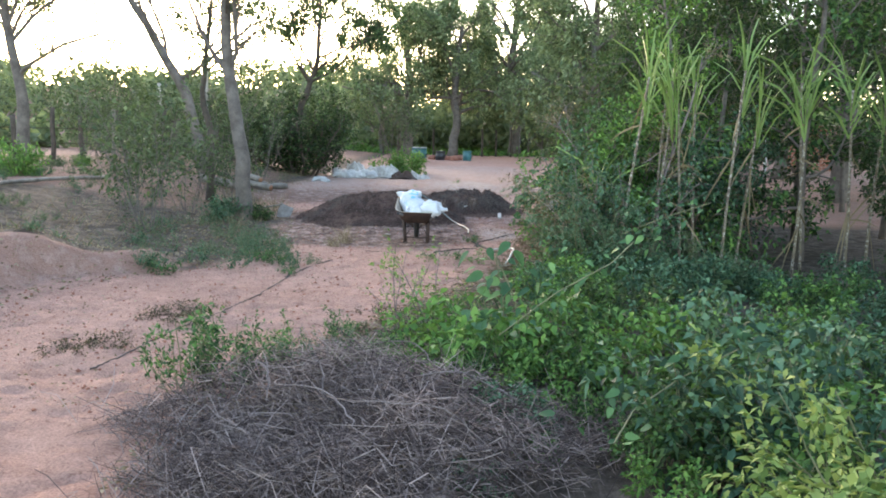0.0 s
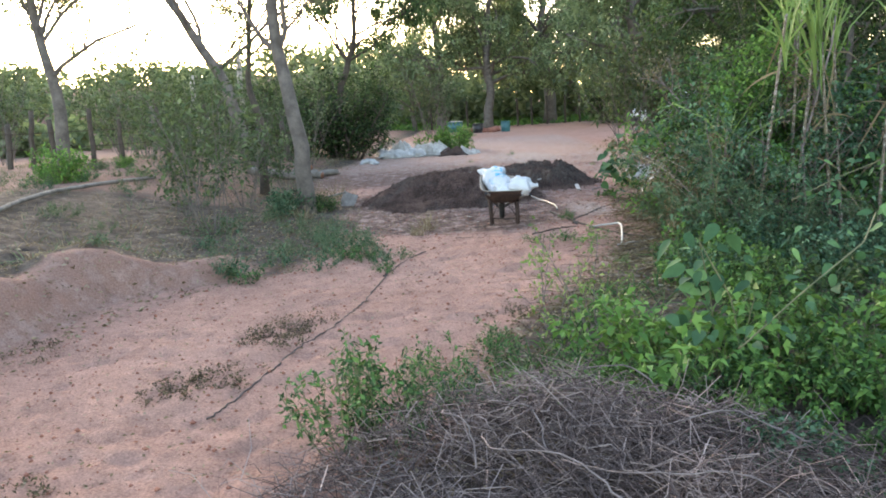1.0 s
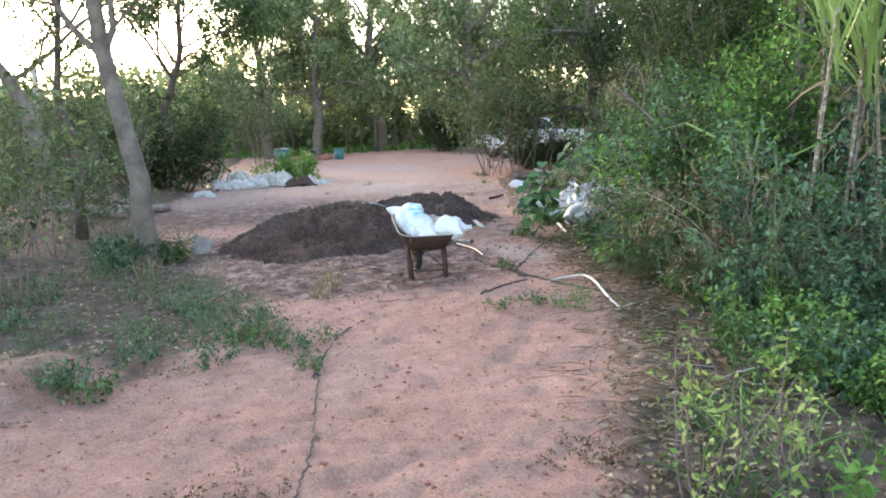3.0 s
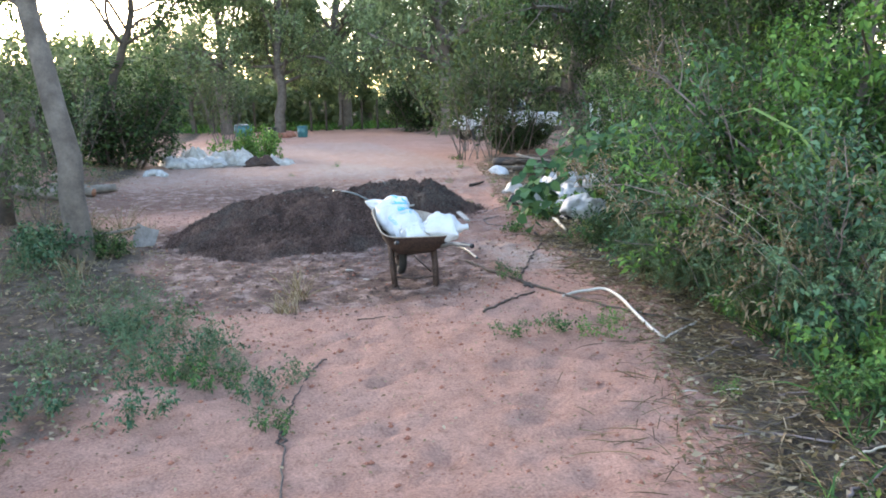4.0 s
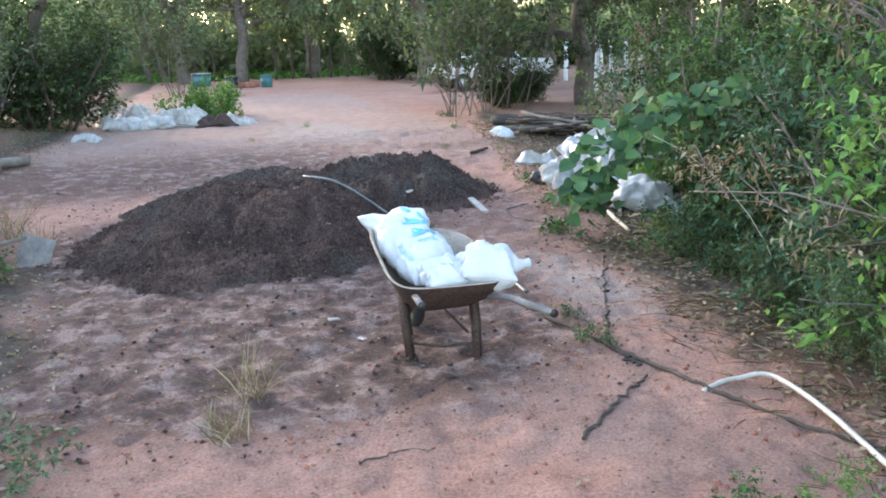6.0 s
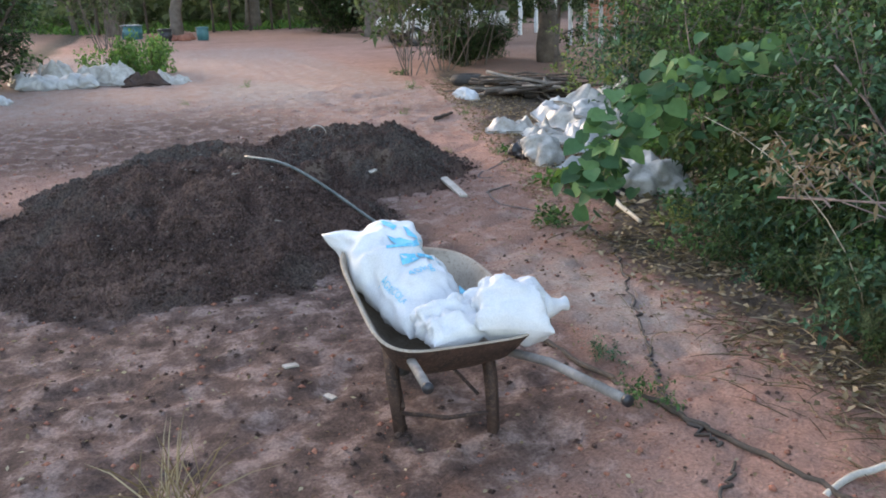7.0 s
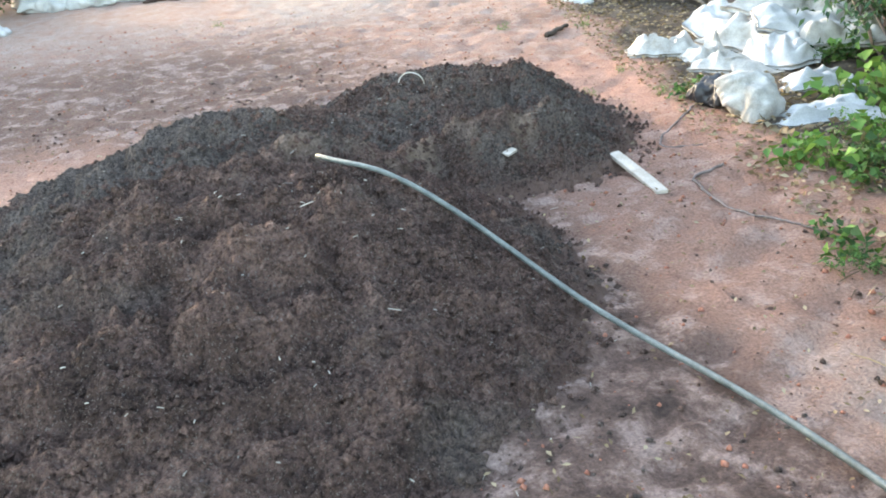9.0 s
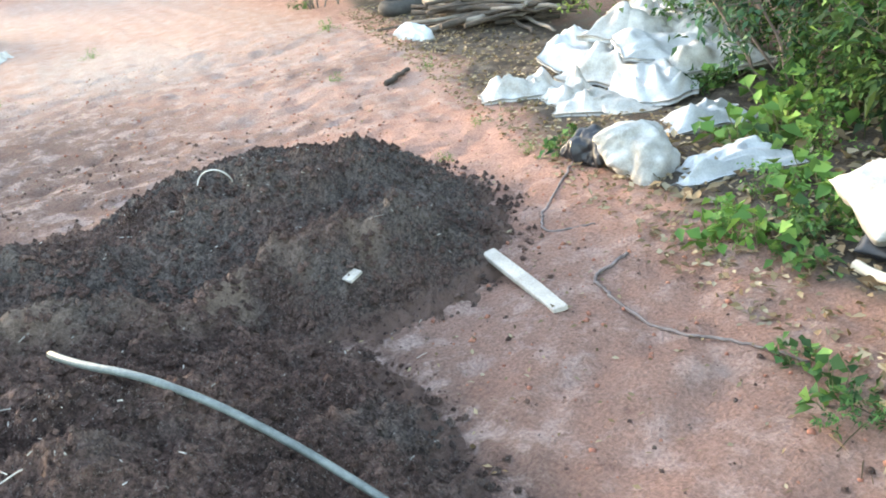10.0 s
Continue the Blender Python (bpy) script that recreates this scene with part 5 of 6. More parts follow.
# looped wire on the heap
s = Soup()
hz = heap_top(0.19, 17.86)
s.tube([(0.10 + 0.09 * (1 - math.cos(a)), 17.84 + 0.03 * math.sin(2 * a), hz - 0.01 + 0.11 * math.sin(a)) for a in np.linspace(0, np.pi, 16)], 0.004, 6)
tagged(new("wire_loop", s.mesh("wire_loop", PVC)), "pale bent wire loop sticking out of the heap", "wire")
rng = np.random.default_rng(8)
s = Soup()
for _ in range(360):
    a, r = rng.uniform(0, 2 * np.pi), rng.uniform(0, 1.15)
    cx, cy, rx, ry = ((-1.05, 15.9, 1.75, 1.62), (0.45, 17.75, 1.32, 1.28))[rng.random() < 0.45]
    x, y = cx + rx * r * np.cos(a) * (0.85 if np.cos(a) > 0 else 1), cy + ry * r * np.sin(a)
    b, ln = rng.uniform(0, np.pi), rng.uniform(0.008, 0.028) if rng.random() < 0.95 else rng.uniform(0.05, 0.14)
    d = np.array([math.cos(b), math.sin(b), rng.uniform(-0.1, 0.2)]) * ln
    p = np.array([x, y, heap_top(x, y) + 0.006])
    s.tube([p - d / 2, p + [0, 0, ln * 0.05], p + d / 2], rng.uniform(0.0012, 0.0032), 4)
tagged(new("straw_bits", s.mesh("straw_bits", WOOD_PALE)), "pale bits of straw and wood in the compost", "straw", kind="stuff")

# ---- sacks and rubbish ----
def dropped_sack(x, y, turn, w, l, h, seed, mat, label, name="empty_sack", tip=(0, 0), wrinkle=0.05, tie=None, group="", z=0.0, category="sack"):
    ob = new(name, sack_mesh(name, mat, seed, w, l, h, wrinkle, tie, sag=h * 0.25, nu=44, nv=36))
    ob.matrix_basis = pose(x, y, at_ground(x, y) + h * 0.75 + z, tip[0], tip[1], turn)
    return tagged(ob, label, category, group)


def slack_sack(x, y, turn, w, l, h, seed, mat, label, z=0.0, tip=(0, 0), group="", name="empty_sack"):
    ob = new(name, crumpled_mesh(name, mat, seed, w, l, h))
    ob.matrix_basis = pose(x, y, at_ground(x, y) + z, tip[0], tip[1], turn)
    return tagged(ob, label, "sack", group)


G_R = "sacks by the thicket"
for k, (x, y, turn, w, l, h, z, tip) in enumerate(((2.90, 19.15, 62, 0.13, 0.34, 0.16, 0, (0, 0)), (3.16, 18.85, 100, 0.17, 0.24, 0.16, 0, (0, 0)), (3.18, 18.42, 40, 0.26, 0.36, 0.12, 0, (0, 0)), (3.55, 18.35, 150, 0.26, 0.36, 0.20, 0.02, (0, 6)),
                                                   (3.72, 18.85, 20, 0.32, 0.42, 0.26, 0.03, (6, -8)), (4.1, 18.4, 75, 0.28, 0.42, 0.22, 0.04, (0, 6)), (4.15, 19.25, 130, 0.36, 0.46, 0.30, 0.10, (14, -8)), (3.78, 19.35, 10, 0.28, 0.42, 0.30, 0.06, (16, -14)),
                                                   (4.5, 18.9, 40, 0.32, 0.42, 0.28, 0.10, (6, -10)), (4.7, 19.5, 80, 0.34, 0.44, 0.34, 0.14, (12, -12)), (4.35, 18.9, 10, 0.26, 0.38, 0.22, 0.22, (14, -16)), (3.95, 18.62, 60, 0.24, 0.36, 0.2, 0.18, (10, -12)))):
    slack_sack(x, y, turn, w, l, h, 40 + k, PLASTIC_SOILED if k % 4 != 3 else PLASTIC_GREY, "crumpled empty white sack in a heap of others", z, tip, G_R)
dropped_sack(2.36, 17.10, 20, 0.17, 0.22, 0.15, 60, PLASTIC_SOILED, "bulging white sack standing on the sand", tip=(35, 10), wrinkle=0.05, group=G_R)
slack_sack(2.72, 16.78, 75, 0.16, 0.34, 0.13, 61, PLASTIC_GREY, "flattened pale grey sack lying on leaf litter", group=G_R)
slack_sack(3.28, 17.55, 80, 0.20, 0.30, 0.14, 62, PLASTIC_GREY, "half-flat pale grey sack on the sand", group=G_R)
dropped_sack(2.64, 15.6, 60, 0.25, 0.35, 0.13, 63, PLASTIC_SOILED, "crumpled white sack under the vine", tip=(14, -10), wrinkle=0.09, group=G_R, z=0.02)
dropped_sack(2.32, 17.48, 10, 0.13, 0.17, 0.10, 64, BLACK_PLASTIC, "small crumpled black plastic bag", name="black_bag", wrinkle=0.05, category="bag")
dropped_sack(2.42, 15.62, 100, 0.09, 0.16, 0.06, 65, BLACK_PLASTIC, "small crumpled black plastic bag", name="black_bag", wrinkle=0.04, category="bag")
dropped_sack(3.46, 22.1, 30, 0.10, 0.22, 0.10, 66, PLASTIC_WHITE, "small white bag at the end of the firewood", wrinkle=0.05, tip=(12, 0))
G_L = "filled sacks at the clearing"
for k, (x, y, turn, w, l, h, mat, lab) in enumerate(((-3.25, 27.3, 85, 0.24, 0.42, 0.15, PLASTIC_GREY, "filled pale grey sack lying at the clearing's edge"), (-2.95, 28.1, 20, 0.3, 0.42, 0.24, PLASTIC_SOILED, "filled white sack heaped on others"), (-2.35, 27.9, 100, 0.28, 0.42, 0.22, PLASTIC_SOILED, "filled white sack heaped on others"),
                                                      (-1.85, 27.6, 60, 0.26, 0.4, 0.2, PLASTIC_SOILED, "filled white sack heaped on others"), (-2.6, 27.3, 95, 0.24, 0.4, 0.14, PLASTIC_GREY, "filled pale grey sack lying at the clearing's edge"), (-0.85, 27.2, 80, 0.2, 0.34, 0.14, PLASTIC_SOILED, "filled white sack lying alone"),
                                                      (-3.6, 28.3, 10, 0.26, 0.4, 0.2, PLASTIC_GREY, "filled pale grey sack lying at the clearing's edge"), (-3.15, 28.6, 60, 0.16, 0.3, 0.26, PLASTIC_SOILED, "upright tied white sack"), (-3.75, 25.1, 80, 0.16, 0.26, 0.10, PLASTIC_GREY, "small pale grey sack by the bush"))):
    if k in (0, 4, 8):
        dropped_sack(x, y, turn, w, l, h, 80 + k, mat, lab, name="filled_sack", wrinkle=0.085, group=G_L)
    else:
        slack_sack(x, y, turn, w * 1.25, l * 1.15, h * 1.5, 80 + k, mat, lab.replace("filled", "half-filled"), group=G_L)
slack_sack(-1.35, 27.05, 85, 0.24, 0.42, 0.30, 95, RUST, "dark red-brown sack of soil", group=G_L)


# ---- firewood, logs, tyre ----
def stick_pile():
    rng = np.random.default_rng(12)
    for k in range(60):
        lay = k // 18
        x, y = 4.55 + rng.normal() * 0.18, 22.0 + rng.normal() * 0.22
        a = math.radians(-47) + rng.normal() * 0.45
        ln, r = rng.uniform(0.8, 2.0), rng.uniform(0.014, 0.042)
        d = np.array([math.cos(a), math.sin(a), rng.normal() * 0.03]) * ln / 2
        c = np.array([x, y, at_ground(x, y) + 0.04 + lay * 0.075 + rng.uniform(0, 0.03)])
        s = Soup()
        pts = np.array([c + d * f for f in (-1, -0.65, -0.3, 0.05, 0.4, 0.7, 1)]) + rng.normal(size=(7, 3)) * [0.05, 0.05, 0.022]
        s.tube(pts, np.linspace(r, r * 0.55, 7) * rng.uniform(0.9, 1.15, 7), 7)
        # two sticks in three take the dark bark colour for the shade over the stack
        tagged(new("firewood_stick", s.mesh("firewood_stick", BARK_DARK if k % 3 else WOOD)), "grey dry branch in a low stack of firewood", "firewood", "firewood stack")


stick_pile()
for k, (x0, y0, x1, y1, z, r) in enumerate(((-5.2, 21.5, -4.45, 21.2, 0.0, 0.09), (-5.1, 21.9, -4.6, 21.55, 0.0, 0.085), (-5.2, 21.7, -4.75, 21.35, 0.15, 0.08), (-4.6, 21.75, -4.2, 22.0, 0.0, 0.08))):
    s = Soup()
    p, q = np.array([x0, y0, at_ground(x0, y0) + r * 0.9 + z]), np.array([x1, y1, at_ground(x1, y1) + r * 0.9 + z])
    s.tube([p, p * 0.5 + q * 0.5 + [0, 0, 0.01], q], [r, r * 0.95, r * 0.97], 14)
    ob = tagged(new("cut_log", s.mesh("cut_log", WOOD)), "short grey cut log with a red sawn end", "log", "cut logs")
    s = Soup()
    d = (q - p) / np.linalg.norm(q - p)
    s.tube([q, q + d * 0.006], r * 0.86, 14)
    part("cut_end", s, WOOD_CUT, ob, "red-brown sawn end")
tyre = Soup()
c = np.array([4.2, 23.95, at_ground(4.2, 23.95) + 0.10])
tyre.tube([c + [0.21 * math.cos(a), 0.21 * math.sin(a), 0] for a in np.linspace(0, 2 * np.pi, 29)], 0.10, 12, cap=False)
tagged(new("old_tyre", tyre.mesh("old_tyre", RUBBER)), "old black tyre lying flat on the sand", "tyre")


def spade():
    z = at_ground(-3.05, 15.55)
    ob = thing("spade", "old spade stuck in the soil at the heap's edge", "spade", (-3.05, 15.50, z))
    s = Soup()
    g = [(x, 0.04 * (1 - (x / 0.13) ** 2), zz) for zz in (0.0, 0.1, 0.2, 0.3) for x in np.linspace(-0.13, 0.13, 7) * (0.75 if zz == 0 else 1)]
    v = np.array(g)
    i, j = np.meshgrid(np.arange(3), np.arange(6), indexing="ij")
    q = np.stack([i * 7 + j, i * 7 + j + 1, i * 7 + j + 8, i * 7 + j + 7], -1).reshape(-1, 4)
    s.add(v, q)
    s.add(v + [0, 0.006, 0], q[:, ::-1])
    part("blade", s, PIPE_STEEL, ob, "worn grey steel spade blade").rotation_euler = (radians(-30), radians(24), radians(10))
    s = Soup()
    s.tube([(0, 0.02, 0.26), (-0.5, 0.1, 0.16), (-1.0, 0.15, 0.10)], 0.017, 8)
    part("shaft", s, WOOD, ob, "grey wooden shaft")


spade()
laid("pale_stick", "pale thick stick lying by the tree", "stick", TWIG_PALE, [(-4.4, 15.6, 0.05), (-3.95, 15.3, 0.03), (-3.6, 15.1, 0.0)], 0.035, n=14, seed=33)


# ---- far corner of the clearing ----
def bin_thing(name, label, x, y, r, h, mat, lid=None):
    ob = thing(name, label, "bin", (x, y, at_ground(x, y)))
    s = Soup()
    z = np.array([0, 0.02, h * 0.33, h * 0.35, h * 0.66, h * 0.68, h * 0.97, h])
    s.tube([(0, 0, k) for k in z], r * np.array([0.9, 0.94, 0.97, 1.0, 1.0, 0.97, 1.0, 1.03]), 20)
    part("drum", s, mat, ob)
    s = Soup()
    s.tube([(0, 0, h), (0, 0, h + 0.03), (0, 0, h + 0.05)], [r * 1.06, r * 1.05, r * 0.7], 20)
    part("lid", s, lid or mat, ob)
    return ob


bin_thing("waste_bin", "teal plastic bin standing on the clearing", 1.30, 48.0, 0.26, 0.52, TEAL)
bin_thing("bucket", "black plastic bucket by the tree", -0.25, 48.5, 0.3, 0.5, BLACK_PLASTIC)
bin_thing("water_drum", "blue-green drum beyond the slender shrub", -1.6, 52, 0.48, 0.62, TEAL, PLASTIC_GREY)
for x, y, r in ((0.15, 48.6, 0.2), (0.5, 48.3, 0.24), (0.75, 48.9, 0.22), (-0.7, 49.0, 0.2)):
    dropped_sack(x, y, 40 * x, r, r * 1.2, r * 0.7, int(100 + 10 * x), RED_BRICK, "reddish clay lump beside the bin", name="clay_lump", category="clay", wrinkle=0.06)


def car():
    ob = thing("car", "silver-white pickup car parked behind the shrubs", "car", pose(8.3, 36.6, at_ground(8.3, 36.6), 0, 0, 4))
    prof = [(-2.1, 0.45), (-2.12, 0.75), (-1.95, 0.95), (-1.1, 1.03), (-0.6, 1.5), (0.55, 1.55), (0.85, 1.06), (2.05, 1.02), (2.12, 0.5)]
    bm = bmesh.new()
    ring = [[bm.verts.new((x, s * (0.82 if z < 1.1 else 0.66), z)) for x, z in prof] for s in (-1, 1)]
    for k in range(len(prof)):
        j = (k + 1) % len(prof)
        bm.faces.new((ring[0][k], ring[0][j], ring[1][j], ring[1][k]))
    bm.faces.new(ring[0][::-1])
    bm.faces.new(ring[1])
    bmesh.ops.recalc_face_normals(bm, faces=bm.faces[:])
    bmesh.ops.bevel(bm, geom=bm.edges[:], offset=0.05, segments=2, affect="EDGES")
    body = part("body", bm, CAR_PAINT, ob)
    for pts in ([(-0.93, 1.10), (-0.55, 1.44), (-0.1, 1.46), (-0.1, 1.10)], [(0.0, 1.10), (0.0, 1.46), (0.48, 1.47), (0.7, 1.12)]):
        s = Soup()
        v = [(x, -0.835 + (z - 1.05) * 0.36, z) for x, z in pts] + [(x, -0.80 + (z - 1.05) * 0.36, z) for x, z in pts]
        s.add(v, [[0, 3, 2, 1], [4, 5, 6, 7], [0, 1, 5, 4], [1, 2, 6, 5], [2, 3, 7, 6], [3, 0, 4, 7]])
        part("side_window", s, GLASS, body, "dark side window")
    for x in (-1.35, 1.35):
        for y in (-0.78, 0.78):
            s = Soup()
            s.tube([(x + 0.24 * math.cos(a), y, 0.32 + 0.24 * math.sin(a)) for a in np.linspace(0, 2 * np.pi, 25)], 0.085, 8, cap=False)
            w = part("wheel", s, RUBBER, ob)
            s = Soup()
            s.tube([(x, y - 0.06, 0.32), (x, y - 0.03, 0.32), (x, y + 0.06, 0.32)], [0.06, 0.18, 0.19], 16)
            part("rim", s, CHROME, w, "pale metal wheel rim")
    s = Soup()
    s.tube([(-2.16, -0.75, 0.55), (-2.18, 0, 0.53), (-2.16, 0.75, 0.55)], 0.09, 8)
    part("bumper", s, BLACK_PLASTIC, ob)


car()


def post(name, label, x, y, h, r, mat, lean=(0, 0), group="fence posts", category="post"):
    s = Soup()
    rng = np.random.default_rng(int(abs(x * 31 + y * 17)))
    k = np.linspace(0, 1, 6)
    pts = np.stack([lean[0] * k + rng.normal(size=6) * 0.012, lean[1] * k, -0.2 + (h + 0.2) * k], 1)
    s.tube(pts, r * np.array([1.05, 1.0, 1.02, 0.97, 0.98, 0.9]), 8)
    ob = new(name, s.mesh(name, mat))
    ob.matrix_basis = pose(x, y, at_ground(x, y))
    return tagged(ob, label, category, group)


rng = np.random.default_rng(44)
row = [(-13.2 + k * 0.62 + rng.uniform(-0.2, 0.2), 21.5 + 0.25 * k + rng.uniform(-0.3, 0.3)) for k in range(13)]
for x, y in row:
    post("fence_post", "weathered dark wooden fence post", x, y, rng.uniform(1.1, 1.5), rng.uniform(0.05, 0.08), WOOD if rng.random() < 0.4 else BARK_DARK, (rng.normal() * 0.12, rng.normal() * 0.05))
for z in (0.5, 0.9):
    s = Soup()
    s.tube([(x, y - 0.07, at_ground(x, y) + z) for x, y in row], 0.008, 4)
    tagged(new("fence_wire", s.mesh("fence_wire", RUST)), "rusty wire strung along the fence posts", "wire", "fence wires")
for x, y, h in ((-8.6, 30, 3.4), (-10.6, 31, 2.9)):
    post("tall_post", "tall pale bare post beyond the thicket", x, y, h, 0.09, WOOD_PALE, group="tall posts")
for k in range(6):
    post("white_post", "white-painted post by the parked car", 10.9 + 0.45 * k, 33.5 - 0.15 * k, 1.5, 0.07, PLASTIC_WHITE, group="white posts")
for x, y in ((2.6, 58), (3.6, 58.5), (4.6, 58), (5.9, 58.6), (6.8, 58), (8.1, 58.4), (-0.8, 59), (-3.3, 59), (9.2, 58)):
    post("fence_post", "thin dark post of the far fence", x, y, 1.9, 0.07, BARK_DARK)


for x, y in ((13.0, 40.6), (14.3, 41.8), (15.9, 43.2)):
    post("white_post", "white-painted post by the parked car", x, y, 1.6, 0.09, PLASTIC_WHITE, group="white posts")


def house_wall():
    ob = thing("house_wall", "bare red brick wall of a small house beyond the trees", "wall", pose(18.7, 42.5, at_ground(18.7, 42.5), 0, 0, -18))
    bm = bmesh.new()
    bmesh.ops.create_cube(bm, size=1)
    bmesh.ops.scale(bm, vec=(3.0, 0.16, 2.4), verts=bm.verts)
    bmesh.ops.translate(bm, vec=(0, 0.02, 1.1), verts=bm.verts)
    part("mortar_core", bm, WOOD_PALE, ob)
    bm = bmesh.new()
    bmesh.ops.create_cube(bm, size=1)
    bmesh.ops.scale(bm, vec=(0.28, 0.06, 0.17), verts=bm.verts)
    bmesh.ops.bevel(bm, geom=bm.edges[:], offset=0.008, segments=1, affect="EDGES")
    first = part("brick", bm, RED_BRICK, ob)
    for row in range(12):
        for k in range(10):
            x = -1.36 + 0.3 * k + (0.15 if row % 2 else 0.0)
            if x > 1.36:
                continue
            b = first if row == 0 and k == 0 else part("brick", first.data, RED_BRICK, ob)
            b.location = (x, -0.05, 0.09 + 0.19 * row)


house_wall()

# ---- sugar cane ----
def cane(x, y, h, seed, nleaf=12, lean=(0, 0)):
    rng = np.random.default_rng(seed)
    ob = thing("sugar_cane", "tall sugar cane with ringed stalk and long arching leaves", "sugar cane", (x, y, at_ground(x, y)), "sugar cane clump")
    n = int(h / 0.055)
    k = np.linspace(0, 1, n)
    bend = np.stack([lean[0] * k ** 1.5 + 0.03 * np.sin(3 * k + seed), lean[1] * k ** 1.5, -0.1 + (h + 0.1) * k], 1)
    rad = 0.019 * (1 - 0.35 * k) * (1 + 0.16 * (np.arange(n) % 3 == 0))
    s = Soup()
    s.tube(bend, rad, 8)
    part("stalk", s, CANE, ob)
    top = bend[-1]
    m = nleaf
    base = top - np.array([[0, 0, 1.0]]) * rng.uniform(0, 0.55, (m, 1)) * min(1, h / 1.5)
    a = rng.uniform(0, 2 * np.pi, m)
    ln = rng.uniform(0.8, 1.6, m) * min(1.0, h / 1.6)
    sp = rng.uniform(0.05, 0.6, m)
    tip = base + np.stack([np.cos(a) * np.sin(sp), np.sin(a) * np.sin(sp), np.cos(sp)], 1) * ln[:, None]
    for j in range(m):
        s = Soup()
        s.blades(rng, base[j:j + 1], tip[j:j + 1], rng.uniform(0.016, 0.032), 0.5)
        part("leaf", s, CANE_LEAF, ob)
    m = 6
    base = bend[rng.integers(n // 4, n - 2, m)]
    a = rng.uniform(0, 2 * np.pi, m)
    tip = base + np.stack([np.cos(a) * 0.25, np.sin(a) * 0.25, rng.uniform(-0.55, 0.1, m)], 1)
    for j in range(m):
        s = Soup()
        s.blades(rng, base[j:j + 1], tip[j:j + 1], 0.022, 0.5)
        part("dry_leaf", s, LEAF_DRY, ob, "withered straw-coloured lower leaf")


for k, (x, y, h, ln) in enumerate(((1.79, 10.0, 1.2, 6), (2.05, 9.6, 2.3, 12), (2.42, 9.7, 2.1, 11), (2.75, 9.6, 2.0, 11), (2.62, 10.2, 2.3, 11), (3.05, 9.9, 2.2, 10), (3.3, 9.6, 2.4, 12), (3.6, 10.0, 2.0, 9), (4.1, 9.6, 2.1, 11), (4.65, 9.5, 2.2, 11), (4.4, 10.1, 2.3, 10), (2.3, 10.4, 1.2, 6), (5.1, 9.8, 2.0, 10))):
    rr = np.random.default_rng(200 + k)
    cane(x, y, h, 300 + k, ln + 3, tuple(rr.normal(size=2) * 0.12))


# ---- undergrowth ----
def brush_pile():
    rng = np.random.default_rng(9)
    s = Soup()
    def top(x, y):
        return (0.10 + 0.30 * float(vnoise(x, y, 2.4, 71)) + 0.12 * float(sm(4.0, 5.0, y))) * max(0.0, 1 - ((x + 0.47) / 1.25) ** 2 - ((y - 4.05) / 1.25) ** 2) ** 0.6
    for k in range(7200):
        a = rng.uniform(0, 2 * np.pi)
        r = math.sqrt(rng.random()) * (0.86 + 0.16 * math.sin(2 * a + 2.2) + 0.12 * math.sin(3 * a + 1) + 0.12 * math.sin(5 * a + 0.6) + 0.08 * math.sin(9 * a)) * (1.25 if k % 8 == 0 else 1)
        x, y = -0.47 + 1.25 * r * math.cos(a), 4.05 + 1.2 * r * math.sin(a)
        ln = rng.uniform(0.08, 0.42)
        b = rng.normal() * (0.7 if k % 3 else 1.6) + 2.5
        z = at_ground(x, y) + top(x, y) * rng.uniform(0.35, 1.05) + 0.02
        d = np.array([math.cos(b), math.sin(b), rng.normal() * 0.3 + (0.9 if k % 6 == 0 else 0.1)]) * ln
        p = np.array([x, y, z])
        kink = rng.normal(size=(2, 3)) * ln * 0.12
        s.tube([p - d / 2, p - d * 0.15 + kink[0], p + d * 0.2 + kink[1], p + d / 2 + [0, 0, -0.03]], np.linspace(1, 0.5, 4) * (0.0010 + 0.0028 * rng.random() ** 2), 3, cap=False)
    ob = new("brush_pile", s.mesh("brush_pile", BRUSH))
    tagged(ob, "tangled heap of dry grey-brown brushwood beside the track", "brushwood", kind="stuff")


brush_pile()
for k, (x, y, b, ln) in enumerate(((-0.4, 3.7, 2.2, 0.8), (0.2, 3.6, 2.6, 0.9), (-0.6, 4.2, 1.9, 0.6), (0.4, 4.2, 2.9, 0.9), (-0.9, 4.1, 1.7, 0.5), (0.0, 4.7, 2.4, 0.7))):
    laid("dry_branch", "pale crooked dry branch on the brushwood", "branch", TWIG, [(x, y, 0.22), (x + 0.3 * ln * math.cos(b), y + 0.3 * ln * math.sin(b), 0.33), (x + 0.65 * ln * math.cos(b + 0.3), y + 0.65 * ln * math.sin(b + 0.3), 0.33), (x + ln * math.cos(b), y + ln * math.sin(b), 0.25)], 0.004, n=18, wob=0.008, seed=400 + k, group="branches on the brushwood")

SAGE = Stand(shrub("upright_herb", "upright green herb with narrow leaves and pale shoots", "plant", 120, 16, 0.62, 26, 0.005, Habit(depth=1, kids=5, ratio=0.4, wobble=0.1, step=0.06, spread=40),
                   dict(per_metre=75, length=0.045, width=0.018, jitter=0.012, droop=0.1), leafmat=LEAF_MID, base_r=0.16, group="herbs"))
SAGE.put(-1.42, 4.75, 0, 1.0)
SAGE.put(-1.22, 4.95, 120, 0.8)
SAGE.put(-0.75, 5.75, 200, 0.6)
SAGE.put(-1.05, 5.35, 300, 0.55)
SAGE.put(-0.35, 5.55, 20, 0.5)
SAGE.put(0.1, 5.35, 80, 0.55)
